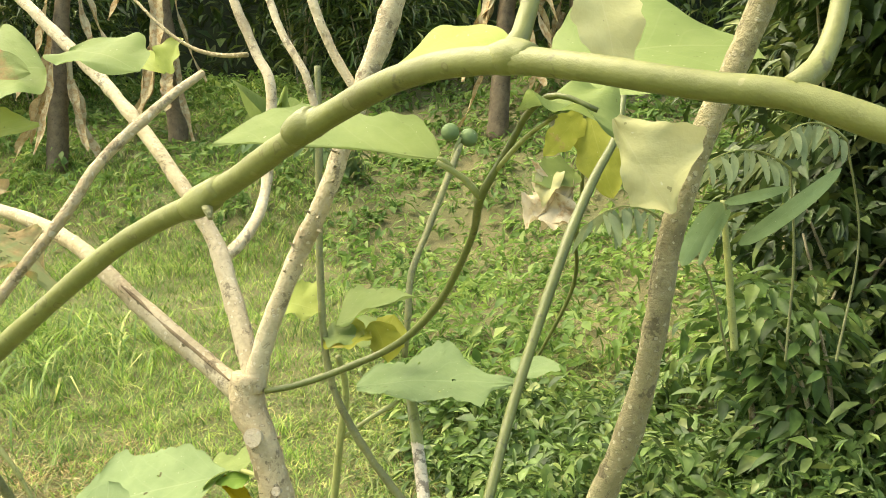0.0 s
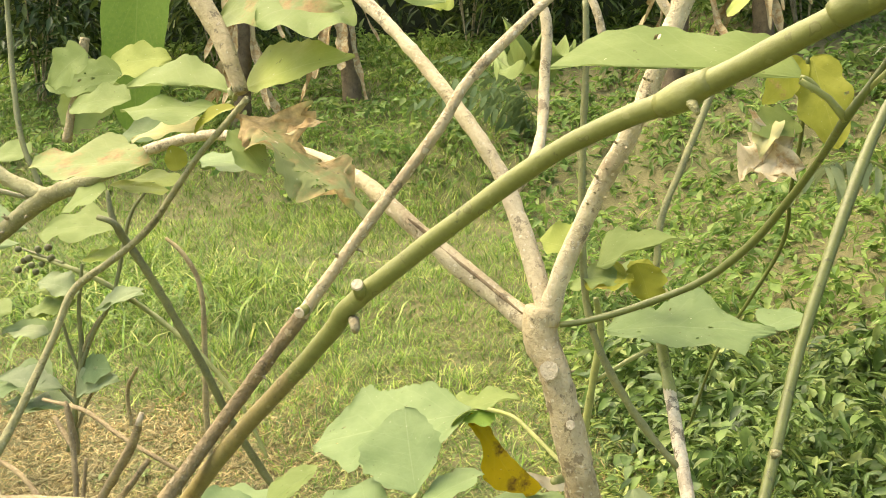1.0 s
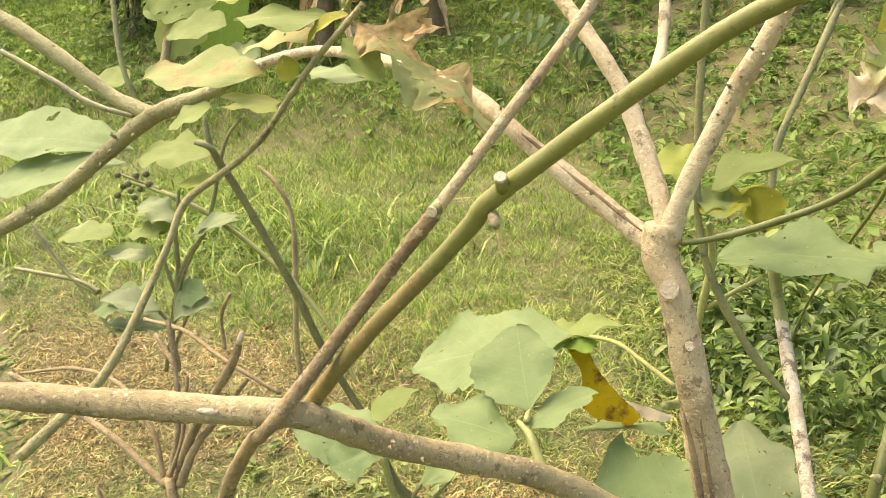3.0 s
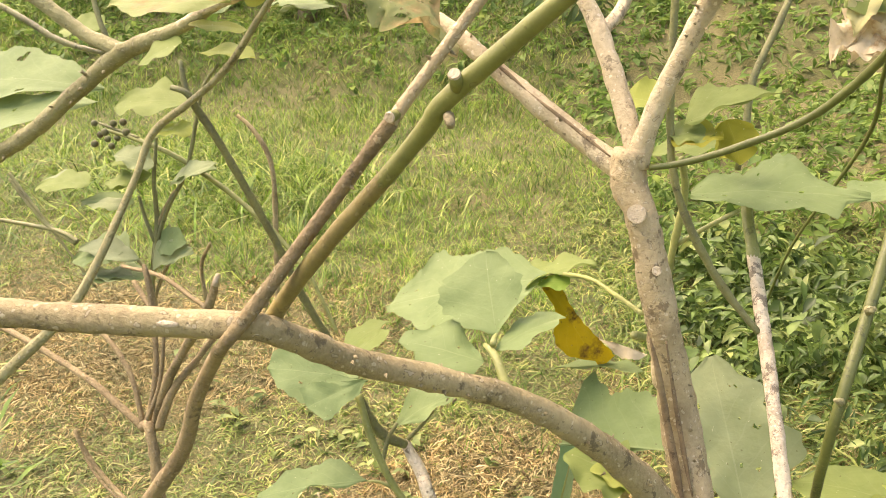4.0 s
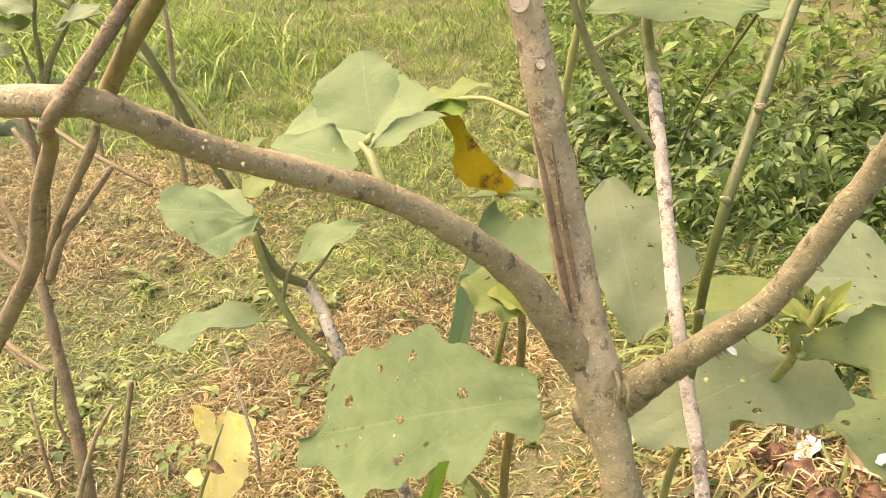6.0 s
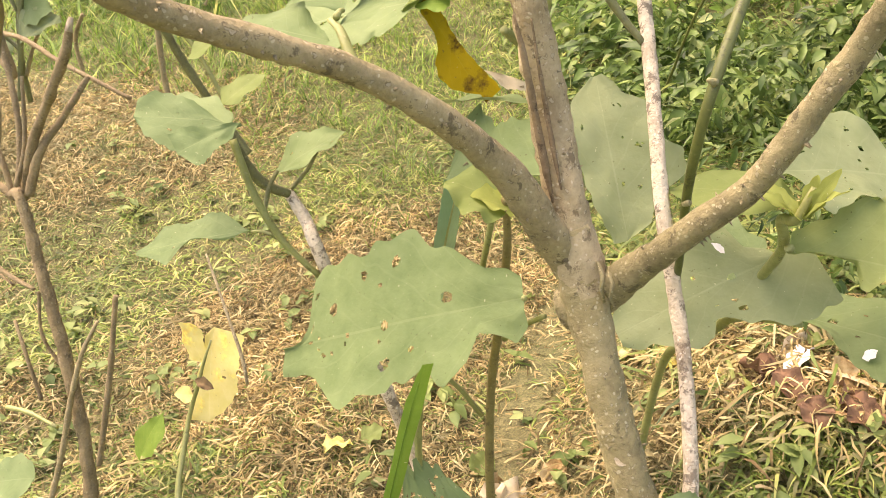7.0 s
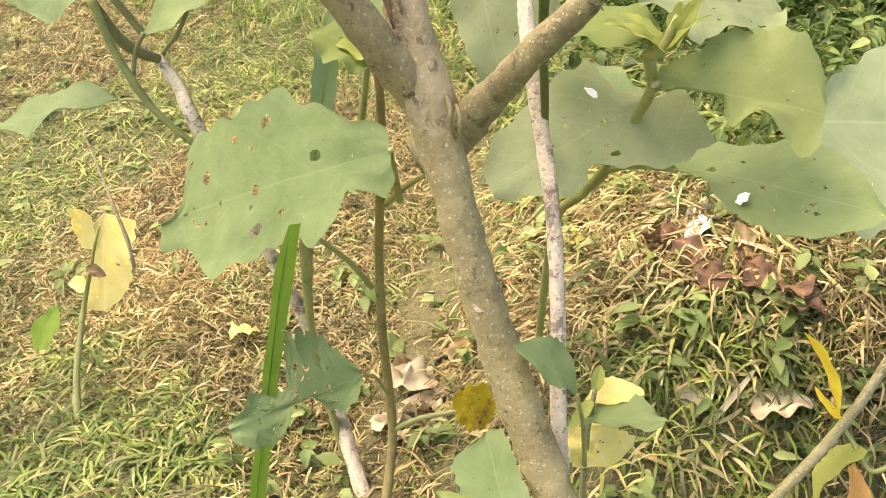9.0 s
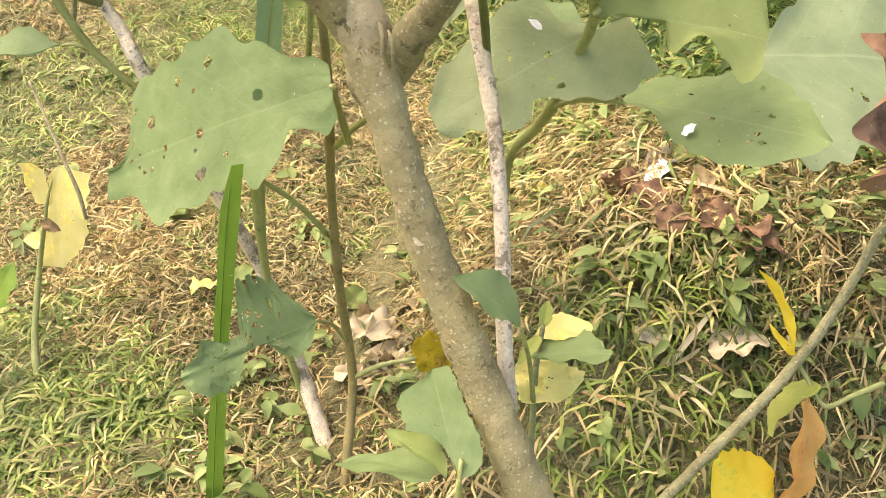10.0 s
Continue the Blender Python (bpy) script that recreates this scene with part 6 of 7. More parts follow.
leaf(midp, LEAF_YOUNG, ((0, 0.85, 0.745), (-0.018, 0.87, 0.776), (-0.002, 0.87, 0.759)), 0.08, 0.05, 0.2, 0.08)
leaf(midp, LEAF_OCHRE, ((0.118, 0.96, 0.178), (0.054, 0.96, 0.19), (0.086, 0.98, 0.22)), 0.08, 0.04, 0.1, 0.1, 16, 0.25, label="small mustard leaf eaten to a net", nu=40, nv=30)
stem(midp, "stalk", STEM_GREEN, [(-0.057, 0.920, 0.630, 0.0043), (-0.048, 0.910, 0.674, 0.0041), (-0.039, 0.900, 0.724, 0.0040), (-0.034, 0.890, 0.753, 0.0029)])
strap = thing("strap_leaf", (-0.236, 0.775, 0), "upright stiff bright-green strap leaf cut off aslant", "leaf")
leaf(strap, STRAP, ((-0.252, 0.800, -0.204), (-0.072, 0.716, 0.613), (-0.1755, 0.753, 0.207)), 0.0, 0.0, 0.35, 0.0, 0, name="blade", nu=40, nv=6, rim=((1.00, 0.98, 0.96, 0.94, 0.93, 0.92, 0.90, 0.86, 0.84, 0.81, 0.75, 0.73, 0.74, 0.05), (0.94, 0.89, 0.82, 0.76, 0.70, 0.65, 0.60, 0.54, 0.50, 0.48, 0.56, 0.64, 0.72, 0.78)))
stem(strap, "midrib", STRAP, [(-0.233, 0.775, -0.152, 0.0013), (-0.181, 0.760, 0.128, 0.0012), (-0.134, 0.742, 0.351, 0.0009), (-0.099, 0.727, 0.507, 0.0007), (-0.079, 0.718, 0.586, 0.0005)], "", 0.02, 6, 0.03)
strap_back = thing("strap_leaf", (-0.118, 0.975, 0), "blunt strap leaf behind the great leaf, tinted for reflected sky", "leaf")
leaf(strap_back, STRAP_SKY, ((-0.127, 0.924, 0.546), (-0.095, 0.945, 0.738), (-0.126, 0.911, 0.647)), 0.0, 0.0, 0.35, 0.0, 0, name="blade", nu=40, nv=6, rim=((0.00, 0.81, 0.75, 0.69, 0.61, 0.54, 0.56, 0.59, 0.61, 0.63), (0.84, 0.88, 0.93, 0.97, 1.00, 1.00, 0.91, 0.81, 0.72, 0.00)))
stem(strap_back, "midrib", STEM_GREEN, [(-0.118, 0.975, -0.03, 0.0060), (-0.150, 0.965, 0.180, 0.0060), (-0.152, 0.940, 0.330, 0.0065), (-0.137, 0.920, 0.482, 0.0107), (-0.126, 0.925, 0.551, 0.0030), (-0.110, 0.935, 0.651, 0.0018), (-0.098, 0.944, 0.722, 0.0014)], "", 0.02, 6, 0.03)

# ---------------- plant with yellow leaf ----------------
yel = thing("yellowing_seedling", (-0.612, 0.970, -0.020), "thin green seedling with one big yellow leaf", "plant")
stem(yel, "stem", STEM_GREEN, [(-0.615, 0.970, -0.057, 0.0070), (-0.628, 0.996, -0.003, 0.0069), (-0.643, 1.034, 0.042, 0.0060), (-0.648, 1.076, 0.100, 0.0055), (-0.644, 1.105, 0.156, 0.0045), (-0.620, 1.106, 0.221, 0.0036), (-0.604, 1.112, 0.273, 0.0026), (-0.593, 1.124, 0.309, 0.0018)])
leaf(yel, LEAF_YELLOW, ((-0.616, 1.171, 0.304), (-0.620, 1.121, 0.125), (-0.550, 1.139, 0.215)), 0.0, 0.04, 0.12, 0.06, 1, label="yellow leaf turning orange at the tip", rim=((1.00, 0.99, 0.97, 0.96, 0.95, 0.94, 0.90, 0.77, 0.60, 0.26, 0.00), (0.00, 0.21, 0.24, 0.27, 0.29, 0.32, 0.36, 0.43, 0.50, 0.52, 0.53)))
leaf(yel, LEAF_YELLOW, ((-0.632, 1.153, 0.239), (-0.674, 1.158, 0.314), (-0.620, 1.148, 0.295)), 0.0, 0.03, 0.15, 0.06, rim=((0.00, 0.32, 0.47, 0.62, 0.78, 0.83, 0.77, 0.72, 0.05), (0.00, 0.91, 0.95, 1.00, 0.83, 0.63, 0.43, 0.23, 0.05)))
leaf(yel, LEAF_YELLOW, ((-0.659, 1.148, 0.162), (-0.694, 1.135, 0.167), (-0.672, 1.124, 0.157)), 0.0, 0.03, 0.15, 0.06, rim=((0.76, 0.88, 1.00, 0.90, 0.60, 0.30, 0.02), (0.00, 0.32, 0.88, 0.90, 0.93, 0.57, 0.04)))
leaf(yel, LEAF_BANANA, ((-0.777, 1.103, 0.017), (-0.722, 1.127, 0.124), (-0.714, 1.082, 0.061)), 0.0, 0.04, 0.1, 0.05, rim=((0.00, 0.06, 0.46, 0.79, 0.90, 1.00, 0.92, 0.84, 0.07), (0.39, 0.91, 0.84, 0.77, 0.67, 0.51, 0.35, 0.19, 0.05)))
leaf(yel, LEAF_BROWN, ((-0.622, 1.100, 0.234), (-0.585, 1.100, 0.225), (-0.605, 1.090, 0.223)), 0.0, 0.1, 0.5, 0.2, label="small curled dark-brown leaf", rim=((0.00, 0.32, 0.78, 0.79, 0.79, 0.80, 0.00), (0.20, 0.76, 1.00, 0.83, 0.67, 0.50, 0.00)))
stem(yel, "twig", BARK_BROWN, [(-0.452, 0.990, 0.331, 0.0027), (-0.461, 1.000, 0.370, 0.0032), (-0.484, 1.020, 0.406, 0.0027), (-0.518, 1.050, 0.456, 0.0023), (-0.553, 1.080, 0.507, 0.0019)])

# ---------------- big-leaved plant behind the trunk ----------------
big = thing("broad_leaf_plant", (0.160, 1.130, 0.190), "broad-leaved young berry plant with large sage leaves", "plant")
stem(big, "stem", STEM_GREEN, [(0.160, 1.130, 0.170, 0.0060), (0.168, 1.070, 0.340, 0.0060), (0.183, 0.980, 0.504, 0.0058), (0.215, 0.900, 0.586, 0.0059), (0.241, 0.840, 0.650, 0.0060), (0.265, 0.800, 0.727, 0.0050), (0.277, 0.770, 0.777, 0.0055), (0.269, 0.750, 0.814, 0.0050), (0.279, 0.730, 0.823, 0.0050), (0.290, 0.730, 0.856, 0.0034)])
stem(big, "stem", STEM_GREEN, [(0.241, 0.840, 0.650, 0.0042), (0.267, 0.800, 0.678, 0.0034), (0.308, 0.770, 0.694, 0.0027)])
leaf(big, LEAF_PALE, ((0.306, 0.821, 0.763), (0.128, 0.762, 0.658), (0.257, 0.744, 0.669)), 0.0, 0.02, 0.03, 0.05, 8, label="large dull green leaf", nu=100, nv=60, rim=((0.88, 0.93, 0.94, 0.94, 0.98, 1.00, 0.91, 0.83, 0.75, 0.67, 0.57, 0.46, 0.40, 0.65, 0.70, 0.69, 0.62, 0.55, 0.44, 0.36, 0.37, 0.29, 0.19), (0.00, 0.00, 0.00, 0.00, 0.18, 0.28, 0.37, 0.92, 0.91, 0.91, 0.92, 0.92, 0.90, 0.87, 0.84, 0.79, 0.73, 0.68, 0.64, 0.60, 0.49, 0.32, 0.20)))
leaf(big, LEAF_DARK, ((0.281, 0.9, 0.663), (0.196, 1.08, 0.689), (0.275, 1, 0.684)), 0.12, 0.05, 0.05, 0.06, 3, nu=34, nv=20, ragged=0.16)
leaf(big, LEAF, ((0.311, 0.878, 0.649), (0.495, 0.724, 0.695), (0.442, 0.855, 0.694)), 0.0, 0.02, 0.05, 0.06, 10, nu=90, nv=60, label="large dull green leaf with torn edge", petiole=(0.262, 0.86, 0.655), pr=0.003, rim=((0.16, 0.42, 0.64, 0.71, 0.77, 0.83, 0.88, 0.93, 0.98, 0.99, 0.99, 1.00, 0.89, 0.77, 0.65, 0.50, 0.32, 0.12, 0.00), (0.00, 0.09, 0.14, 0.19, 0.23, 0.33, 0.46, 0.58, 0.69, 0.79, 0.88, 0.94, 0.98, 0.94, 0.87, 0.75, 0.62, 0.47, 0.33)))
leaf(big, LEAF_SOFT, ((0.279, 0.740, 0.790), (0.424, 0.729, 0.782), (0.345, 0.684, 0.737)), 0.0, 0.05, 0.05, 0.08, 1, nu=90, nv=40, label="bright green drooping lobed leaf", petiole=(0.279, 0.74, 0.79), pr=0.004, rim=((0.03, 0.04, 0.01, 0.00, 0.00, 0.00, 0.00, 0.00, 0.00, 0.01, 0.34, 0.38, 0.31, 0.20, 0.16, 0.20, 0.28, 0.34, 0.41, 0.52, 0.59, 0.59, 0.41), (0.26, 0.34, 0.44, 0.49, 0.53, 0.57, 0.69, 0.78, 0.82, 0.86, 0.90, 0.94, 0.97, 0.98, 1.00, 0.99, 0.96, 0.93, 0.90, 0.82, 0.69, 0.53, 0.25)))
leaf(big, LEAF_PALE, ((0.256, 0.757, 0.861), (0.390, 0.841, 0.837), (0.288, 0.865, 0.885)), 0.0, 0.04, 0.05, 0.06, 14, nu=90, nv=50, label="pale sage leaf with many holes", rim=((0.00, 0.16, 0.30, 0.43, 0.56, 0.68, 0.76, 0.84, 0.92, 0.95, 0.97, 1.00, 0.94, 0.88, 0.78, 0.58, 0.39), (0.09, 0.09, 0.19, 0.65, 0.62, 0.58, 0.52, 0.47, 0.47, 0.47, 0.49, 0.50, 0.47, 0.43, 0.38, 0.19, 0.00)))
leaf(big, LEAF_SKY, ((0.458, 1.000, 0.665), (0.695, 1.067, 0.642), (0.540, 1.188, 0.719)), 0.0, 0.03, 0.05, 0.05, 4, nu=70, nv=40, label="large leaf coloured blue-grey for reflected sky", rim=((0.00, 0.14, 0.27, 0.39, 0.49, 0.57, 0.65, 0.73, 0.78, 0.81, 0.84, 0.86, 0.83, 0.80, 0.78), (0.75, 0.96, 1.00, 0.99, 0.93, 0.85, 0.78, 0.73, 0.67, 0.61, 0.49, 0.38, 0.26, 0.00, 0.00)))
leaf(big, LEAF_PALE, ((0.125, 0.853, 0.725), (0.064, 0.950, 0.883), (0.170, 0.910, 0.828)), 0.0, 0.03, 0.04, 0.06, 9, nu=80, nv=50, rim=((0.00, 0.36, 0.46, 0.57, 0.86, 1.00, 0.99, 0.85, 0.70, 0.61, 0.63, 0.65, 0.32, 0.26, 0.09), (0.21, 0.24, 0.29, 0.34, 0.38, 0.41, 0.44, 0.46, 0.46, 0.47, 0.46, 0.46, 0.45, 0.30, 0.07)))
leaf(big, LEAF, ((0.028, 0.895, 0.779), (-0.120, 0.962, 0.732), (-0.038, 0.996, 0.825)), 0.0, 0.04, 0.05, 0.06, 2, nu=50, nv=30, rim=((0.07, 0.59, 0.72, 0.74, 0.73, 0.71, 0.70, 0.84, 1.00, 0.92, 0.00), (0.01, 0.03, 0.05, 0.04, 0.04, 0.04, 0.04, 0.04, 0.04, 0.05, 0.05)))
leaf(big, LEAF_LIGHT, ((0.273, 0.74, 0.838), (0.162, 0.8, 0.817), (0.209, 0.82, 0.831)), 0.08, 0.06, 0.1, 0.08)
for tip, side in (((0.306, 0.72, 0.879), (0.305, 0.72, 0.856)), ((0.29, 0.73, 0.869), (0.297, 0.73, 0.856)), ((0.23, 0.72, 0.851), (0.252, 0.71, 0.841)), ((0.242, 0.75, 0.851), (0.265, 0.75, 0.843)), ((0.312, 0.7, 0.869), (0.299, 0.7, 0.855))):
    leaf(big, LEAF_YOUNG, ((0.285, 0.73, 0.826), tip, side), 0.12, 0.06, 0.3, 0.15, label="curled yellow-green young leaf")
leaf(big, LEAF_CHALK, ((0.212, 0.815, 0.751), (0.227, 0.812, 0.743), (0.222, 0.818, 0.749)), 0.0, 0.02, 0.1, 0.1, nu=10, nv=6, name="white_spot", label="white bird dropping", rim=((0.23, 0.74, 1.00, 0.86, 0.00), (0.00, 0.22, 0.60, 0.54, 0.00)))
leaf(big, LEAF_CHALK, ((0.371, 0.775, 0.662), (0.383, 0.775, 0.674), (0.376, 0.783, 0.669)), 0.0, 0.02, 0.1, 0.1, nu=10, nv=6, name="white_spot", rim=((0.40, 0.69, 0.97, 0.59, 0.23), (0.00, 0.92, 0.97, 1.00, 0.00)))

# ---------------- low plants at the trunk's foot ----------------
low = thing("seedling", (0.253, 0.873, 0.05), "small seedling with green and yellow leaves at the trunk", "plant")
stem(low, "stem", STEM_DARK, [(0.260, 0.600, 0.352, 0.0035), (0.258, 0.620, 0.416, 0.0034), (0.256, 0.640, 0.458, 0.0034), (0.259, 0.660, 0.500, 0.0025)])
leaf(low, LEAF, ((0.246, 0.571, 0.567), (0.191, 0.550, 0.629), (0.215, 0.596, 0.607)), 0.0, 0.05, 0.08, 0.05, petiole=(0.258, 0.620, 0.430), rim=((0.09, 0.55, 0.86, 1.00, 0.86, 0.72, 0.51, 0.24, 0.00), (0.00, 0.11, 0.26, 0.41, 0.45, 0.49, 0.36, 0.22, 0.04)))
leaf(low, LEAF, ((0.249, 0.640, 0.476), (0.327, 0.619, 0.511), (0.306, 0.677, 0.484)), 0.0, 0.03, 0.08, 0.05, rim=((0.40, 0.82, 0.91, 1.00, 0.85, 0.66, 0.48, 0.19, 0.00), (0.00, 0.18, 0.30, 0.39, 0.45, 0.50, 0.55, 0.52, 0.24)))
leaf(low, LEAF_YELLOW, ((0.249, 0.660, 0.480), (0.308, 0.680, 0.488), (0.269, 0.696, 0.485)), 0.0, 0.04, 0.08, 0.06, label="yellow leaf", rim=((0.00, 0.36, 0.76, 0.85, 0.92, 1.00, 0.79, 0.48, 0.20), (0.05, 0.13, 0.22, 0.30, 0.39, 0.41, 0.43, 0.40, 0.00)))
leaf(low, LEAF_YELLOW, ((0.244, 0.662, 0.463), (0.281, 0.629, 0.427), (0.290, 0.681, 0.442)), 0.0, 0.05, 0.08, 0.1, 12, nu=50, nv=30, rim=((0.00, 0.08, 0.19, 0.44, 0.77, 0.95, 1.00, 0.93, 0.50), (0.09, 0.48, 0.63, 0.77, 0.87, 0.83, 0.78, 0.36, 0.00)))
leaf(low, LEAF_YOUNG, ((0.253, 0.66, 0.439), (0.239, 0.65, 0.406), (0.253, 0.64, 0.434)), 0.06, 0.06, 0.1, 0.06)
leaf(low, LEAF_YOUNG, ((0.257, 0.65, 0.494), (0.24, 0.62, 0.48), (0.243, 0.64, 0.489)), 0.06, 0.06, 0.1, 0.06)
leaf(low, LEAF_YOUNG, ((0.259, 0.66, 0.497), (0.261, 0.68, 0.515), (0.267, 0.67, 0.504)), 0.06, 0.06, 0.3, 0.06)
foot = thing("seedling", (0.153, 0.821, 0.013), "leafy green seedling in front of the trunk", "plant")
stem(foot, "stem", STEM_GREEN, [(0.202, 0.500, 0.369, 0.0032), (0.204, 0.500, 0.432, 0.0028), (0.204, 0.510, 0.457, 0.0023)])
leaf(foot, LEAF, ((0.204, 0.499, 0.444), (0.163, 0.581, 0.495), (0.219, 0.554, 0.476)), 0.0, 0.03, 0.08, 0.05, 1, petiole=(0.205, 0.5, 0.432), rim=((0.34, 0.63, 0.67, 0.71, 0.67, 0.63, 0.59, 0.56, 0.54, 0.51, 0.49, 0.46, 0.40), (0.01, 0.04, 0.07, 0.13, 0.22, 0.40, 0.92, 0.94, 0.97, 1.00, 0.90, 0.30, 0.00)))
leaf(foot, LEAF_LIGHT, ((0.189, 0.519, 0.423), (0.120, 0.562, 0.428), (0.172, 0.568, 0.428)), 0.0, 0.05, 0.1, 0.1, 0, rim=((0.03, 0.38, 0.54, 0.71, 1.00, 0.71, 0.41, 0.18, 0.00), (0.02, 0.05, 0.03, 0.03, 0.12, 0.21, 0.24, 0.14, 0.06)))
leaf(foot, LEAF, ((0.171, 0.54, 0.402), (0.061, 0.6, 0.335), (0.088, 0.64, 0.317)), 0.08, 0.06, 0.1, 0.06, 0)
orange = thing("yellowing_plant", (0.484, 0.896, 0.092), "leaning olive stem with yellow and orange dying leaves", "plant")
stem(orange, "stem", BARK_MOSS, [(0.412, 0.720, 0.204, 0.0064), (0.461, 0.780, 0.223, 0.0066), (0.541, 0.880, 0.253, 0.0069), (0.597, 0.950, 0.294, 0.0068), (0.642, 1.020, 0.333, 0.0067), (0.673, 1.050, 0.427, 0.0061)])
stem(orange, "twig", STEM_GREEN, [(0.689, 0.920, 0.265, 0.0038), (0.652, 0.910, 0.244, 0.0036), (0.620, 0.900, 0.230, 0.0033), (0.595, 0.920, 0.256, 0.0028), (0.580, 0.940, 0.270, 0.0023)])
leaf(orange, LEAF_GOLD, ((0.580, 0.939, 0.278), (0.520, 0.981, 0.380), (0.556, 0.945, 0.339)), 0.0, 0.06, 0.5, 0.1, label="curled golden leaf", rim=((0.00, 0.31, 0.57, 0.66, 0.72, 0.73, 0.73, 0.47, 0.10), (0.16, 1.00, 0.83, 0.66, 0.51, 0.66, 0.62, 0.28, 0.00)))
leaf(orange, LEAF_ORANGE, ((0.601, 0.884, 0.251), (0.588, 0.818, 0.113), (0.546, 0.809, 0.207)), 0.0, 0.08, 0.35, 0.08, label="orange-brown hanging leaf", rim=((0.42, 0.67, 0.90, 1.00, 0.91, 0.83, 0.71, 0.58, 0.44, 0.21, 0.00), (0.00, 0.22, 0.27, 0.33, 0.33, 0.33, 0.32, 0.33, 0.35, 0.36, 0.16)))
leaf(orange, LEAF_GOLD, ((0.569, 0.840, 0.150), (0.489, 0.798, 0.134), (0.506, 0.842, 0.198)), 0.0, 0.06, 0.12, 0.08, label="golden-yellow leaf, green at one edge", rim=((0.10, 0.39, 0.61, 0.72, 0.83, 0.92, 1.00, 0.97, 0.82, 0.68, 0.28), (0.01, 0.49, 0.70, 0.73, 0.75, 0.78, 0.73, 0.63, 0.53, 0.43, 0.00)))
leaf(orange, LEAF_YOUNG, ((0.609, 0.904, 0.262), (0.545, 0.858, 0.211), (0.566, 0.918, 0.217)), 0.0, 0.05, 0.12, 0.06, rim=((0.83, 0.88, 0.94, 1.00, 0.96, 0.81, 0.66, 0.40, 0.00), (0.00, 0.12, 0.11, 0.09, 0.07, 0.04, 0.04, 0.21, 0.37)))
leaf(orange, LEAF_GOLD, ((0.578, 0.930, 0.281), (0.538, 0.950, 0.314), (0.562, 0.939, 0.303)), 0.0, 0.06, 0.4, 0.1, label="curled golden leaf", rim=((0.21, 0.59, 1.00, 0.97, 0.78, 0.51, 0.18), (0.00, 0.89, 0.74, 0.66, 0.69, 0.42, 0.00)))
wilt = thing("withered_leaf", (0.482, 0.62, 0.759), "withered brown leaf hanging from a twig", "leaf")
leaf(wilt, LEAF_RUST, ((0.487, 0.620, 0.830), (0.511, 0.599, 0.712), (0.460, 0.568, 0.771)), 0.0, 0.08, 0.3, 0.25, 6, name="blade", nu=60, nv=30, label="crumpled brown blade", rim=((0.01, 0.10, 0.22, 0.41, 0.50, 1.00, 0.89, 0.75, 0.61, 0.48, 0.39, 0.19, 0.00), (0.04, 0.26, 0.41, 0.51, 0.62, 0.73, 0.74, 0.74, 0.73, 0.73, 0.73, 0.54, 0.31)))

# ---------------- bare shrub at the near side ----------------
bare = thing("bare_shrub", (-0.76, 0.932, -0.046), "mostly bare brown shrub with forked twigs", "shrub")
stem(bare, "stem", BARK_UMBER, [(-0.773, 0.940, -0.106, 0.0130), (-0.767, 0.950, 0.036, 0.0126), (-0.762, 0.960, 0.168, 0.0114), (-0.781, 0.980, 0.314, 0.0110), (-0.809, 1.000, 0.460, 0.0100), (-0.838, 1.020, 0.592, 0.0090), (-0.868, 1.040, 0.590, 0.0106)], knobs=0.2)
stem(bare, "branch", BARK_UMBER, [(-0.867, 1.040, 0.585, 0.0063), (-0.947, 1.060, 0.618, 0.0064), (-1.024, 1.080, 0.642, 0.0058), (-1.167, 1.100, 0.683, 0.0061), (-1.293, 1.120, 0.706, 0.0055)], knobs=0.2)
stem(bare, "branch", BARK_UMBER, [(-0.868, 1.040, 0.590, 0.0050), (-0.906, 1.060, 0.676, 0.0046), (-0.994, 1.090, 0.733, 0.0044), (-1.124, 1.120, 0.738, 0.0035), (-1.299, 1.150, 0.696, 0.0030)], knobs=0.2)
stem(bare, "branch", BARK_UMBER, [(-0.860, 1.040, 0.592, 0.0068), (-0.850, 1.060, 0.684, 0.0053), (-0.871, 1.090, 0.773, 0.0048), (-0.906, 1.120, 0.853, 0.0039), (-0.905, 1.140, 0.758, 0.0050), (-0.984, 1.180, 0.801, 0.0042)], knobs=0.2)
stem(bare, "branch", BARK_UMBER, [(-0.849, 1.040, 0.588, 0.0082), (-0.799, 1.030, 0.692, 0.0079), (-0.736, 1.020, 0.781, 0.0067), (-0.743, 1.010, 0.766, 0.0067), (-0.688, 1.000, 0.842, 0.0074), (-0.670, 1.000, 0.889, 0.0052)], knobs=0.2)
stem(bare, "cut_tip", WOOD_CUT, [(-0.671, 0.995, 0.877, 0.0056), (-0.667, 1.000, 0.896, 0.0034)], "whitish cut tip")
stem(bare, "twig", BARK_UMBER, [(-0.734, 1.200, 0.716, 0.0034), (-0.804, 1.200, 0.745, 0.0041), (-0.884, 1.220, 0.767, 0.0043), (-0.975, 1.250, 0.792, 0.0044), (-1.112, 1.300, 0.787, 0.0035)], knobs=0.2)
stem(bare, "twig", BARK_UMBER, [(-0.733, 0.950, 0.139, 0.0049), (-0.685, 0.960, 0.322, 0.0050), (-0.653, 0.970, 0.473, 0.0039)], knobs=0.2)
stem(bare, "twig", BARK_TAN, [(-0.885, 0.930, -0.070, 0.0063), (-0.799, 0.940, 0.151, 0.0053), (-0.762, 0.950, 0.270, 0.0052), (-0.730, 0.960, 0.358, 0.0041), (-0.696, 0.970, 0.420, 0.0031)], knobs=0.2)
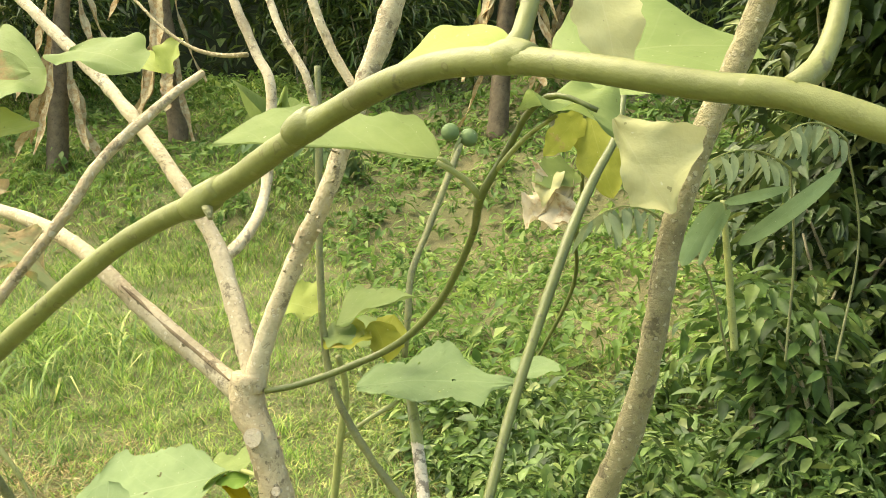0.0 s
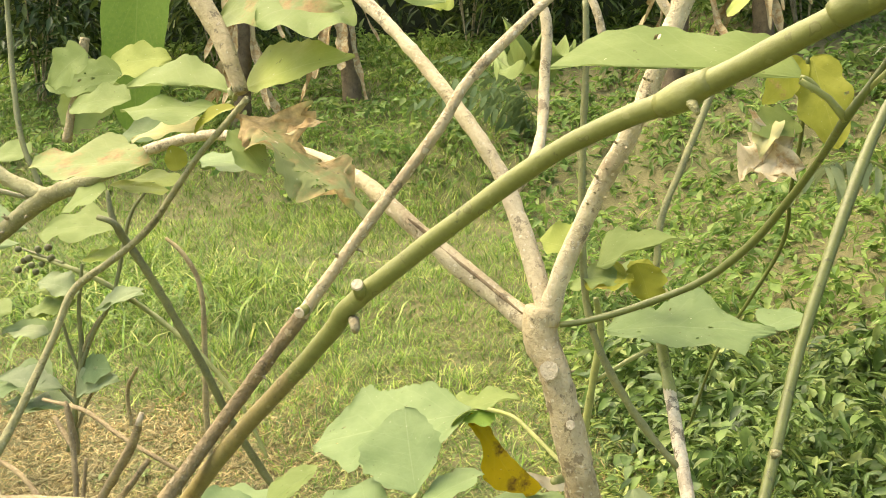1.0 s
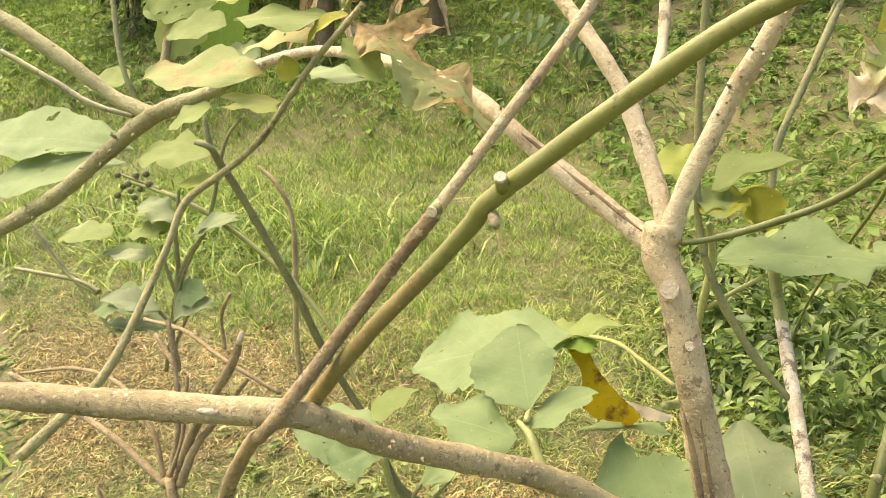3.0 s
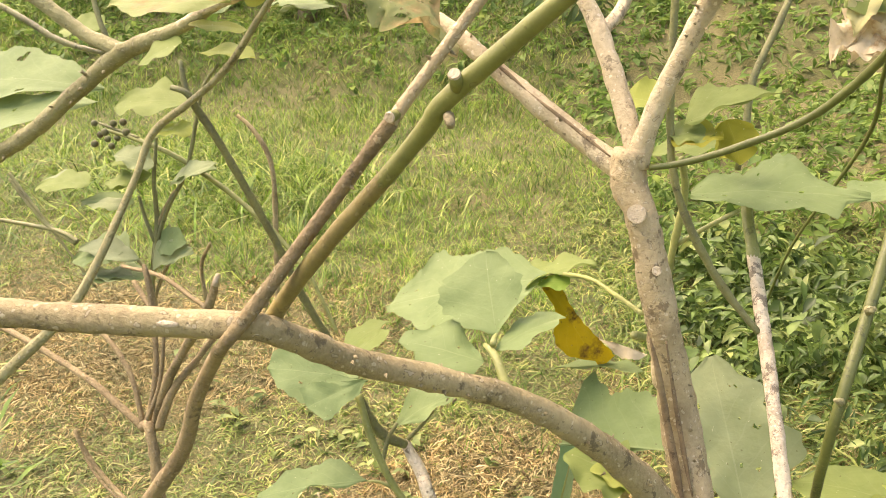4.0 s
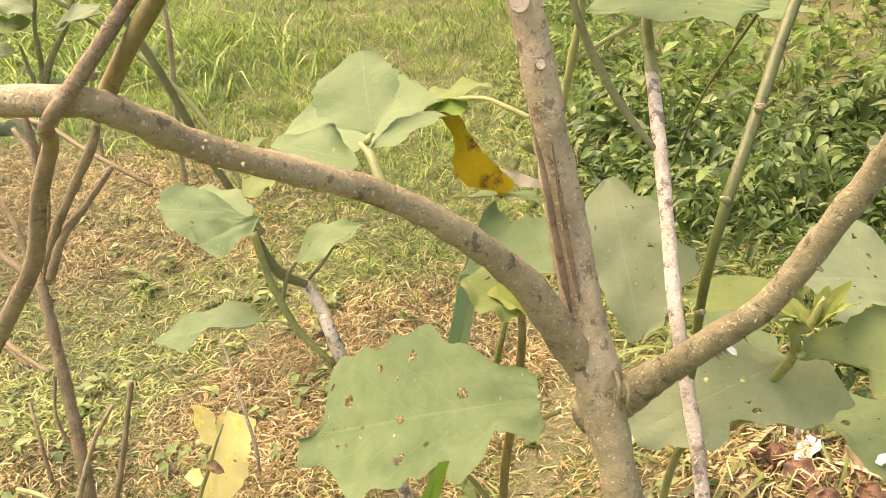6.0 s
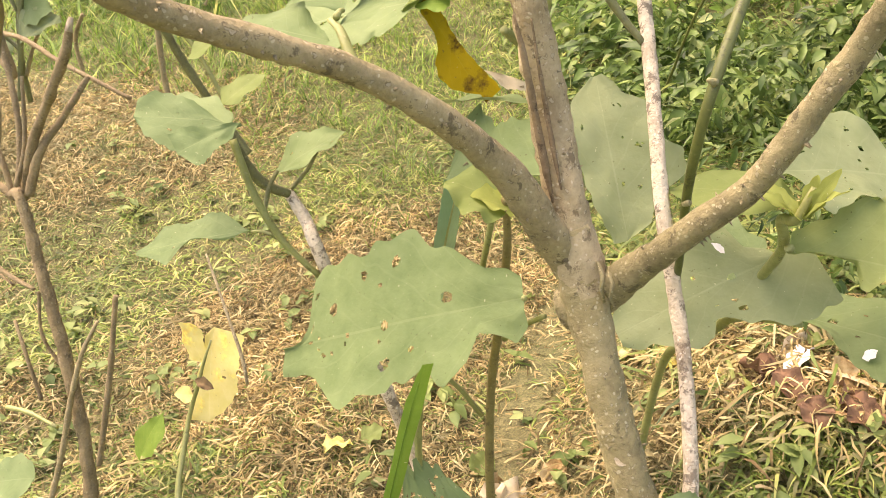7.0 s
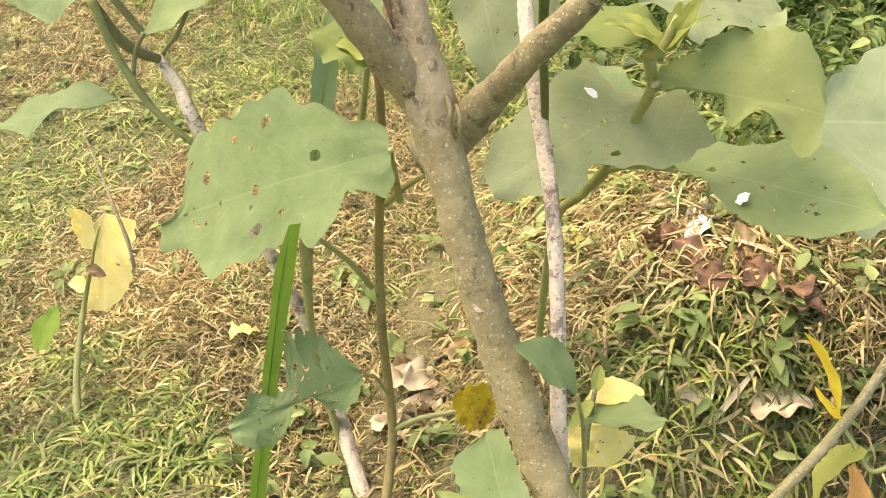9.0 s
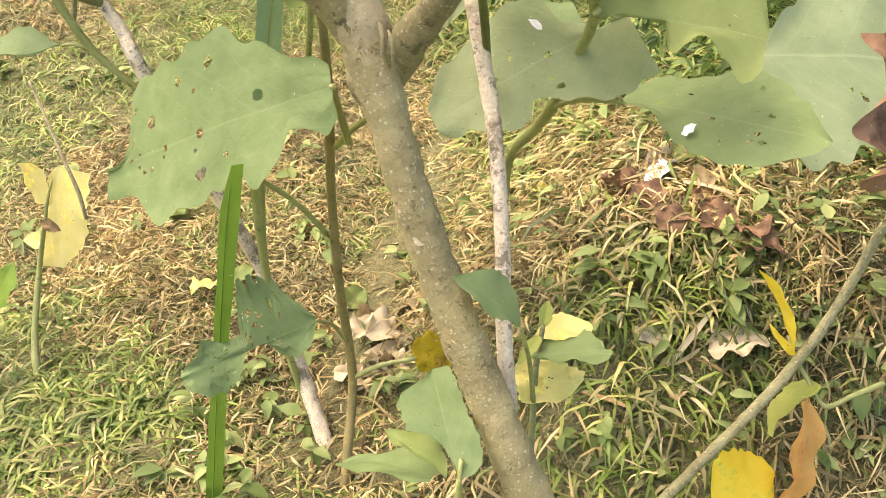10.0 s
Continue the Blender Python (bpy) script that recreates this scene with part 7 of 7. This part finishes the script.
stem(bare, "twig", BARK_UMBER, [(-0.842, 0.970, 0.241, 0.0039), (-0.862, 0.980, 0.323, 0.0033), (-0.887, 1.000, 0.374, 0.0029)], knobs=0.2)
stem(bare, "twig", BARK_UMBER, [(-0.781, 0.980, 0.292, 0.0033), (-0.818, 0.980, 0.363, 0.0028), (-0.816, 0.990, 0.444, 0.0027)], knobs=0.2)
stem(bare, "twig", BARK_UMBER, [(-0.819, 1.020, 0.604, 0.0080), (-0.793, 1.030, 0.672, 0.0069), (-0.754, 1.050, 0.727, 0.0056), (-0.717, 1.080, 0.787, 0.0042)], knobs=0.2)
stem(bare, "twig", BARK_UMBER, [(-0.842, 1.020, 0.615, 0.0035), (-0.825, 1.040, 0.684, 0.0035), (-0.822, 1.060, 0.785, 0.0030)], knobs=0.2)
stem(bare, "twig", BARK_UMBER, [(-0.872, 1.000, 0.443, 0.0024), (-0.967, 1.020, 0.491, 0.0025), (-1.024, 1.040, 0.549, 0.0020)], knobs=0.2)
stem(bare, "twig", STEM_GREEN, [(-0.931, 0.980, 0.199, 0.0045), (-0.874, 0.970, 0.205, 0.0044), (-0.812, 0.960, 0.194, 0.0034)], knobs=0.2)
stem(bare, "twig", BARK_UMBER, [(-0.982, 1.000, 0.583, 0.0037), (-0.966, 1.000, 0.546, 0.0043), (-0.930, 1.000, 0.503, 0.0043), (-0.872, 0.990, 0.471, 0.0042), (-0.814, 0.980, 0.455, 0.0036)], knobs=0.2)
leaf(bare, LEAF_DARK, ((-0.881, 0.95, 0.075), (-0.979, 0.93, 0.056), (-0.896, 0.9, 0.048)), 0.08, 0.05, 0.1, 0.06)

# ---------------- berry plant at the back of the plot ----------------
back = thing("berry_plant", (-1.369, 2.646, 0.038), "thin-stemmed berry plant with small pale leaves", "plant")
stem(back, "stem", STEM_DARK, [(-0.824, 1.750, 0.416, 0.0092), (-0.867, 1.720, 0.509, 0.0090), (-0.912, 1.660, 0.650, 0.0094), (-0.937, 1.600, 0.786, 0.0091), (-0.966, 1.550, 0.898, 0.0089), (-0.997, 1.500, 1.011, 0.0087), (-1.021, 1.460, 1.087, 0.0085), (-1.024, 1.430, 1.126, 0.0072), (-1.054, 1.420, 1.138, 0.0054)])
stem(back, "twig", STEM_DARK, [(-1.025, 1.440, 1.117, 0.0054), (-1.035, 1.440, 1.142, 0.0061), (-1.040, 1.440, 1.171, 0.0055), (-1.042, 1.440, 1.191, 0.0036)])
stem(back, "twig", STEM_GREEN, [(-0.840, 1.700, 0.548, 0.0048), (-0.910, 1.700, 0.680, 0.0054), (-0.998, 1.700, 0.776, 0.0062), (-1.088, 1.700, 0.845, 0.0063), (-1.181, 1.700, 0.902, 0.0064), (-1.277, 1.700, 0.949, 0.0065), (-1.385, 1.700, 0.983, 0.0059), (-1.471, 1.700, 1.001, 0.0045)])
stem(back, "twig", BARK_TAN, [(-1.114, 1.900, 0.443, 0.0071), (-1.125, 1.900, 0.569, 0.0077), (-1.121, 1.900, 0.725, 0.0076), (-1.122, 1.900, 0.877, 0.0067), (-1.144, 1.900, 0.950, 0.0067), (-1.184, 1.900, 1.001, 0.0060), (-1.222, 1.900, 1.029, 0.0046)])
stem(back, "twig", STEM_DARK, [(-1.306, 1.650, 0.740, 0.0056), (-1.265, 1.650, 0.829, 0.0055), (-1.201, 1.650, 0.930, 0.0047), (-1.148, 1.650, 1.106, 0.0046), (-1.098, 1.650, 1.173, 0.0032)])
stem(back, "twig", STEM_DARK, [(-1.358, 1.650, 0.529, 0.0057), (-1.306, 1.650, 0.740, 0.0063), (-1.299, 1.650, 0.868, 0.0048)])
stem(back, "twig", STEM_DARK, [(-1.554, 1.650, 0.718, 0.0058), (-1.626, 1.650, 0.742, 0.0058), (-1.836, 1.650, 0.756, 0.0053)])
stem(back, "twig", STEM_DARK, [(-1.512, 1.650, 0.602, 0.0036), (-1.610, 1.650, 0.713, 0.0037), (-1.761, 1.650, 0.883, 0.0037)])
stem(back, "twig", STEM_DARK, [(-1.172, 1.400, 1.200, 0.0057), (-1.209, 1.400, 1.291, 0.0057), (-1.238, 1.420, 1.405, 0.0058), (-1.267, 1.450, 1.545, 0.0052), (-1.268, 1.450, 1.612, 0.0052)])
stem(back, "twig", BARK_TAN, [(-1.348, 1.700, 1.281, 0.0109), (-1.334, 1.720, 1.381, 0.0109), (-1.317, 1.750, 1.528, 0.0109)])
for bts, mt in ((((-1.456, 1.6, 0.889), (-1.628, 1.6, 0.868), (-1.591, 1.65, 0.893)), LEAF_LIGHT), (((-1.299, 1.65, 0.931), (-1.417, 1.65, 0.939), (-1.318, 1.6, 0.918)), LEAF_LIGHT), (((-1.309, 1.65, 0.91), (-1.415, 1.6, 0.871), (-1.377, 1.65, 0.906)), LEAF_LIGHT), (((-1.243, 1.65, 0.9), (-1.121, 1.65, 0.934), (-1.149, 1.6, 0.915)), LEAF), (((-1.366, 1.65, 0.836), (-1.487, 1.6, 0.84), (-1.411, 1.6, 0.822)), LEAF), (((-1.306, 1.65, 0.74), (-1.184, 1.6, 0.764), (-1.228, 1.6, 0.718)), LEAF_DARK)):
    leaf(back, mt, bts, 0.10, 0.06, 0.12, 0.08, nu=14, nv=8)
for bts, mt in ((((-1.394, 1.65, 0.718), (-1.53, 1.6, 0.689), (-1.397, 1.55, 0.687)), LEAF), (((-1.226, 1.7, 1.086), (-1.404, 1.65, 1.072), (-1.371, 1.75, 1.112)), LEAF_LIGHT), (((-1.267, 1.65, 1.022), (-1.187, 1.65, 1.012), (-1.198, 1.6, 0.999)), LEAF_YOUNG), (((-1.142, 1.65, 1.204), (-0.999, 1.65, 1.193), (-1.033, 1.6, 1.183)), LEAF_YOUNG), (((-1.364, 1.7, 1.328), (-1.23, 1.75, 1.419), (-1.338, 1.72, 1.421)), LEAF_LIGHT), (((-1.077, 1.7, 1.312), (-1.202, 1.7, 1.3), (-1.172, 1.75, 1.339)), LEAF)):
    leaf(back, mt, bts, 0.10, 0.06, 0.12, 0.08, nu=14, nv=8)
for bts, mt in ((((-1.238, 1.72, 1.457), (-1.085, 1.75, 1.48), (-1.147, 1.7, 1.422)), LEAF_YOUNG), (((-1.455, 1.7, 1.26), (-1.599, 1.7, 1.246), (-1.493, 1.66, 1.227)), LEAF_LIGHT), (((-1.085, 1.45, 1.471), (-1.18, 1.45, 1.405), (-1.185, 1.47, 1.464)), LEAF_LIGHT), (((-1.093, 1.6, 1.385), (-1.257, 1.6, 1.362), (-1.21, 1.64, 1.406)), LEAF_LIGHT), (((-1.347, 1.65, 0.657), (-1.5, 1.6, 0.633), (-1.367, 1.55, 0.648)), LEAF)):
    leaf(back, mt, bts, 0.10, 0.06, 0.12, 0.08, nu=14, nv=8)
leaf(back, LEAF_LIGHT, ((-1.175, 1.68, 1.438), (-1.386, 1.68, 1.421), (-1.265, 1.66, 1.376)), 0.12, 0.05, 0.1, 0.1, 12, 0.2, nu=40, nv=28)
leaf(back, LEAF_PALE, ((-1.482, 1.620, 0.886), (-1.627, 1.600, 0.866), (-1.564, 1.657, 0.894)), 0.0, 0.05, 0.12, 0.08, nu=20, nv=10, rim=((0.00, 0.32, 0.56, 0.81, 1.00, 0.96, 0.92, 0.73, 0.07), (0.00, 0.53, 0.62, 0.59, 0.56, 0.45, 0.30, 0.15, 0.01)))
leaf(back, LEAF_PALE, ((-1.366, 1.620, 0.837), (-1.487, 1.600, 0.833), (-1.435, 1.660, 0.846)), 0.0, 0.05, 0.12, 0.08, nu=20, nv=10, rim=((0.00, 0.30, 0.52, 0.75, 0.90, 0.87, 0.83, 0.79, 0.08), (0.00, 0.91, 0.96, 1.00, 0.80, 0.60, 0.40, 0.20, 0.02)))
leaf(back, LEAF_PALE, ((-1.272, 1.620, 0.938), (-1.372, 1.600, 0.960), (-1.329, 1.665, 0.966)), 0.0, 0.05, 0.12, 0.08, nu=20, nv=10, rim=((0.00, 0.30, 0.57, 0.84, 1.00, 0.95, 0.89, 0.84, 0.10), (0.56, 0.79, 0.84, 0.78, 0.72, 0.65, 0.53, 0.26, 0.03)))
leaf(back, LEAF_LIGHT, ((-1.314, 1.620, 0.905), (-1.416, 1.600, 0.882), (-1.380, 1.667, 0.909)), 0.0, 0.05, 0.12, 0.08, nu=20, nv=10, rim=((0.00, 0.24, 0.41, 0.58, 0.76, 0.78, 0.74, 0.70, 0.14), (0.82, 0.88, 0.94, 1.00, 0.86, 0.64, 0.43, 0.21, 0.02)))
leaf(back, LEAF_PALE, ((-1.236, 1.620, 0.892), (-1.080, 1.600, 0.959), (-1.164, 1.651, 0.953)), 0.0, 0.05, 0.12, 0.08, nu=20, nv=10, rim=((0.16, 1.00, 0.95, 0.90, 0.80, 0.60, 0.40, 0.20, 0.02), (0.07, 0.19, 0.32, 0.45, 0.56, 0.45, 0.33, 0.17, 0.02)))
leaf(back, LEAF_PALE, ((-1.339, 1.620, 0.706), (-1.511, 1.600, 0.716), (-1.430, 1.659, 0.728)), 0.0, 0.05, 0.12, 0.08, nu=20, nv=10, rim=((0.00, 0.30, 0.55, 0.79, 1.00, 0.98, 0.96, 0.93, 0.17), (0.00, 0.58, 0.79, 0.71, 0.64, 0.53, 0.32, 0.12, 0.00)))
leaf(back, LEAF_PALE, ((-1.313, 1.629, 0.672), (-1.169, 1.600, 0.749), (-1.262, 1.648, 0.761)), 0.0, 0.05, 0.12, 0.08, nu=20, nv=10, rim=((0.86, 0.93, 1.00, 0.93, 0.79, 0.65, 0.51, 0.21, 0.00), (0.00, 0.00, 0.00, 0.16, 0.21, 0.25, 0.28, 0.23, 0.18)))
leaf(back, LEAF_PALE, ((-1.349, 1.620, 0.653), (-1.500, 1.597, 0.654), (-1.434, 1.673, 0.656)), 0.0, 0.05, 0.12, 0.08, nu=20, nv=10, rim=((0.00, 0.29, 0.52, 0.75, 0.98, 0.58, 0.51, 0.50, 0.49), (0.00, 1.00, 0.94, 0.88, 0.82, 0.62, 0.25, 0.00, 0.00)))
stem(back, "twig", STEM_DARK, [(-1.372, 1.700, 0.511, 0.0070), (-1.357, 1.680, 0.610, 0.0068), (-1.325, 1.660, 0.708, 0.0059), (-1.301, 1.650, 0.798, 0.0058), (-1.294, 1.640, 0.885, 0.0050), (-1.283, 1.640, 0.955, 0.0043), (-1.276, 1.640, 0.999, 0.0035)])
stem(back, "twig", STEM_DARK, [(-1.314, 1.650, 0.740, 0.0044), (-1.335, 1.650, 0.796, 0.0044), (-1.350, 1.650, 0.852, 0.0037)])
stem(back, "twig", BARK_TAN, [(-1.307, 1.650, 0.769, 0.0044), (-1.273, 1.650, 0.829, 0.0043), (-1.242, 1.650, 0.873, 0.0035)])
stem(back, "twig", STEM_DARK, [(-1.335, 1.660, 0.648, 0.0045), (-1.367, 1.660, 0.675, 0.0045), (-1.386, 1.660, 0.695, 0.0038)])
stem(back, "twig", BARK_TAN, [(-1.284, 1.800, 0.551, 0.0054), (-1.290, 1.800, 0.643, 0.0054), (-1.258, 1.800, 0.707, 0.0046)])
stem(back, "twig", STEM_DARK, [(-1.762, 1.650, 0.869, 0.0041), (-1.712, 1.650, 0.812, 0.0048), (-1.643, 1.650, 0.749, 0.0056), (-1.564, 1.650, 0.711, 0.0047)])
stem(back, "twig", BARK_TAN, [(-1.351, 1.680, 0.581, 0.0045), (-1.320, 1.680, 0.644, 0.0045), (-1.285, 1.680, 0.699, 0.0037)])
fruit_stalk = stem(back, "fruit_stalk", STEM_DARK, [(-1.377, 1.700, 0.986, 0.0042), (-1.436, 1.700, 1.002, 0.0035), (-1.496, 1.700, 1.018, 0.0029)])
frnd = random.Random(3)
for bx, by, bz in ((-1.511, 1.7, 1.017), (-1.463, 1.68, 0.999), (-1.452, 1.7, 1.019), (-1.43, 1.71, 1.022), (-1.516, 1.7, 0.965), (-1.447, 1.67, 0.984), (-1.443, 1.7, 0.983), (-1.414, 1.7, 0.998), (-1.505, 1.71, 0.987), (-1.463, 1.7, 0.962)):
    bmb = bmesh.new()
    bmesh.ops.create_icosphere(bmb, subdivisions=2, radius=0.0095 * frnd.uniform(0.85, 1.1), matrix=Matrix.Translation((bx, by, bz)))
    part("berry", bmb, BERRY, back)


# ---------------- litter: dead leaves and bits on the ground ----------------
def litter(name, spots, material, label, size, wide=0.45, turn=None):
    rnd = random.Random(11 + len(name) + len(spots))
    for x, y, z in spots:
        s = size * rnd.uniform(0.75, 1.2)
        a = rnd.uniform(0, 6.28) if turn is None else turn + rnd.uniform(-0.5, 0.5)
        dx, dy = math.cos(a) * s, math.sin(a) * s
        zz = float(lay(x, y)) + 0.012
        th = thing(name, (x, y, zz), label, "dead leaf", "fallen leaves")
        leaf(th, material, ((x, y, zz), (x + dx, y + dy, zz + rnd.uniform(0.0, 0.03)), (x + dx / 2 - dy * wide, y + dy / 2 + dx * wide, zz + rnd.uniform(-0.004, 0.04))), 0.03, rnd.uniform(-0.02, 0.14), rnd.uniform(0.1, 0.5), 0.25, 0, 0.15, name="blade", nu=14, nv=8)


litter("dead_leaf", ((0.429, 1.153, 0.296), (0.454, 1.204, 0.308), (0.495, 1.158, 0.302), (0.351, 1.283, 0.288), (0.386, 1.217, 0.301), (0.537, 1.187, 0.31), (0.332, 1.331, 0.28), (0.481, 1.225, 0.309), (0.519, 1.142, 0.296)), LEAF_RUST, "curled reddish-brown dead leaf on the straw", 0.062)
litter("dry_leaf", ((-0.059, 1.192, -0.001), (-0.027, 1.027, 0.006), (-0.041, 1.252, 0.008), (0.053, 1.449, 0.07), (0.43, 0.959, 0.15), (-0.106, 1.208, -0.009), (-0.016, 1.105, 0.014), (-1.887, 2.997, 0.094), (-2.095, 3.25, 0.113), (0.145, 3.359, 0.113), (0.449, 1.291, 0.307), (0.127, 1.544, 0.131), (0.004, 1.219, 0.03)), LEAF_DRY, "pale tan dry leaf lying on the ground", 0.05)
litter("dry_husk", ((-0.074, 1.209, -0.004), (-0.035, 1.161, 0.008), (-0.042, 1.127, 0.004), (-0.023, 1.197, 0.014), (-0.057, 1.086, -0.003), (-0.004, 1.056, 0.016), (0.393, 1.006, 0.189), (0.479, 1.011, 0.2)), LEAF_PAPER, "strip of pale papery husk on the ground", 0.07)
litter("pale_leaf", ((0.429, 1.376, 0.305), (0.405, 1.405, 0.304), (-0.163, 1.937, 0.009), (-0.144, 1.255, -0.007), (-0.386, 1.286, 0.001)), LEAF_LIGHT, "pale fallen leaf on the straw", 0.05)
litter("yellow_leaf", ((0.18, 1.458, 0.174), (0.26, 1.336, 0.236), (-0.405, 1.271, 0.002)), LEAF_YELLOW, "fallen yellowed leaf on the straw", 0.08)
litter("husk_strip", ((-0.09, 1.02, 0), (-0.07, 1.06, 0), (-0.05, 1.09, 0), (-0.04, 1.12, 0), (-0.02, 1.15, 0), (-0.06, 1.16, 0), (-0.01, 1.19, 0), (0.01, 1.22, 0), (-0.08, 1.11, 0), (0.0, 1.08, 0), (-0.1, 1.2, 0), (-0.03, 1.25, 0), (0.03, 1.14, 0), (-0.12, 1.07, 0), (0.33, 1.3, 0), (0.37, 1.34, 0), (0.29, 1.27, 0)), LEAF_PAPER, "long strip of pale pinkish dry husk on the straw", 0.13, 0.1, 0.5)

# ---------------- husk and long blades on the bank ----------------
husk = thing("dry_leaf", (0.410, 1.366, 0.305), "cream-white dry folded leaf on the straw", "leaf")
leaf(husk, LEAF_CHALK, ((0.383, 1.279, 0.313), (0.424, 1.385, 0.320), (0.418, 1.315, 0.322)), 0.1, 0.1, 0.6, 0.2, name="blade")
for material, bts in ((LEAF_WILT, ((0.277, 1.302, 0.257), (0.348, 1.399, 0.318), (0.316, 1.334, 0.292))), (LEAF_PAPER, ((0.415, 1.311, 0.316), (0.510, 1.245, 0.340), (0.463, 1.270, 0.329))), (LEAF_DRY, ((0.376, 1.183, 0.306), (0.465, 1.168, 0.334), (0.421, 1.168, 0.322))), (LEAF_PAPER, ((0.211, 1.316, 0.206), (0.297, 1.112, 0.264), (0.256, 1.185, 0.249))), (LEAF_DRY, ((0.300, 0.966, 0.142), (0.382, 0.932, 0.152), (0.341, 0.945, 0.146))), (LEAF_PAPER, ((0.441, 0.984, 0.183), (0.490, 0.954, 0.176), (0.465, 0.967, 0.178))), (LEAF_PAPER, ((0.425, 0.988, 0.188), (0.481, 1.043, 0.259), (0.457, 1.014, 0.222))), ):
    dry = thing("dry_grass", bts[0], "long dry grass blade lying on the bank", "straw", "dry blades on the bank")
    leaf(dry, material, bts, 0.0, 0.06, 0.3, 0.05, name="blade", point=0.5, nu=14, nv=4)
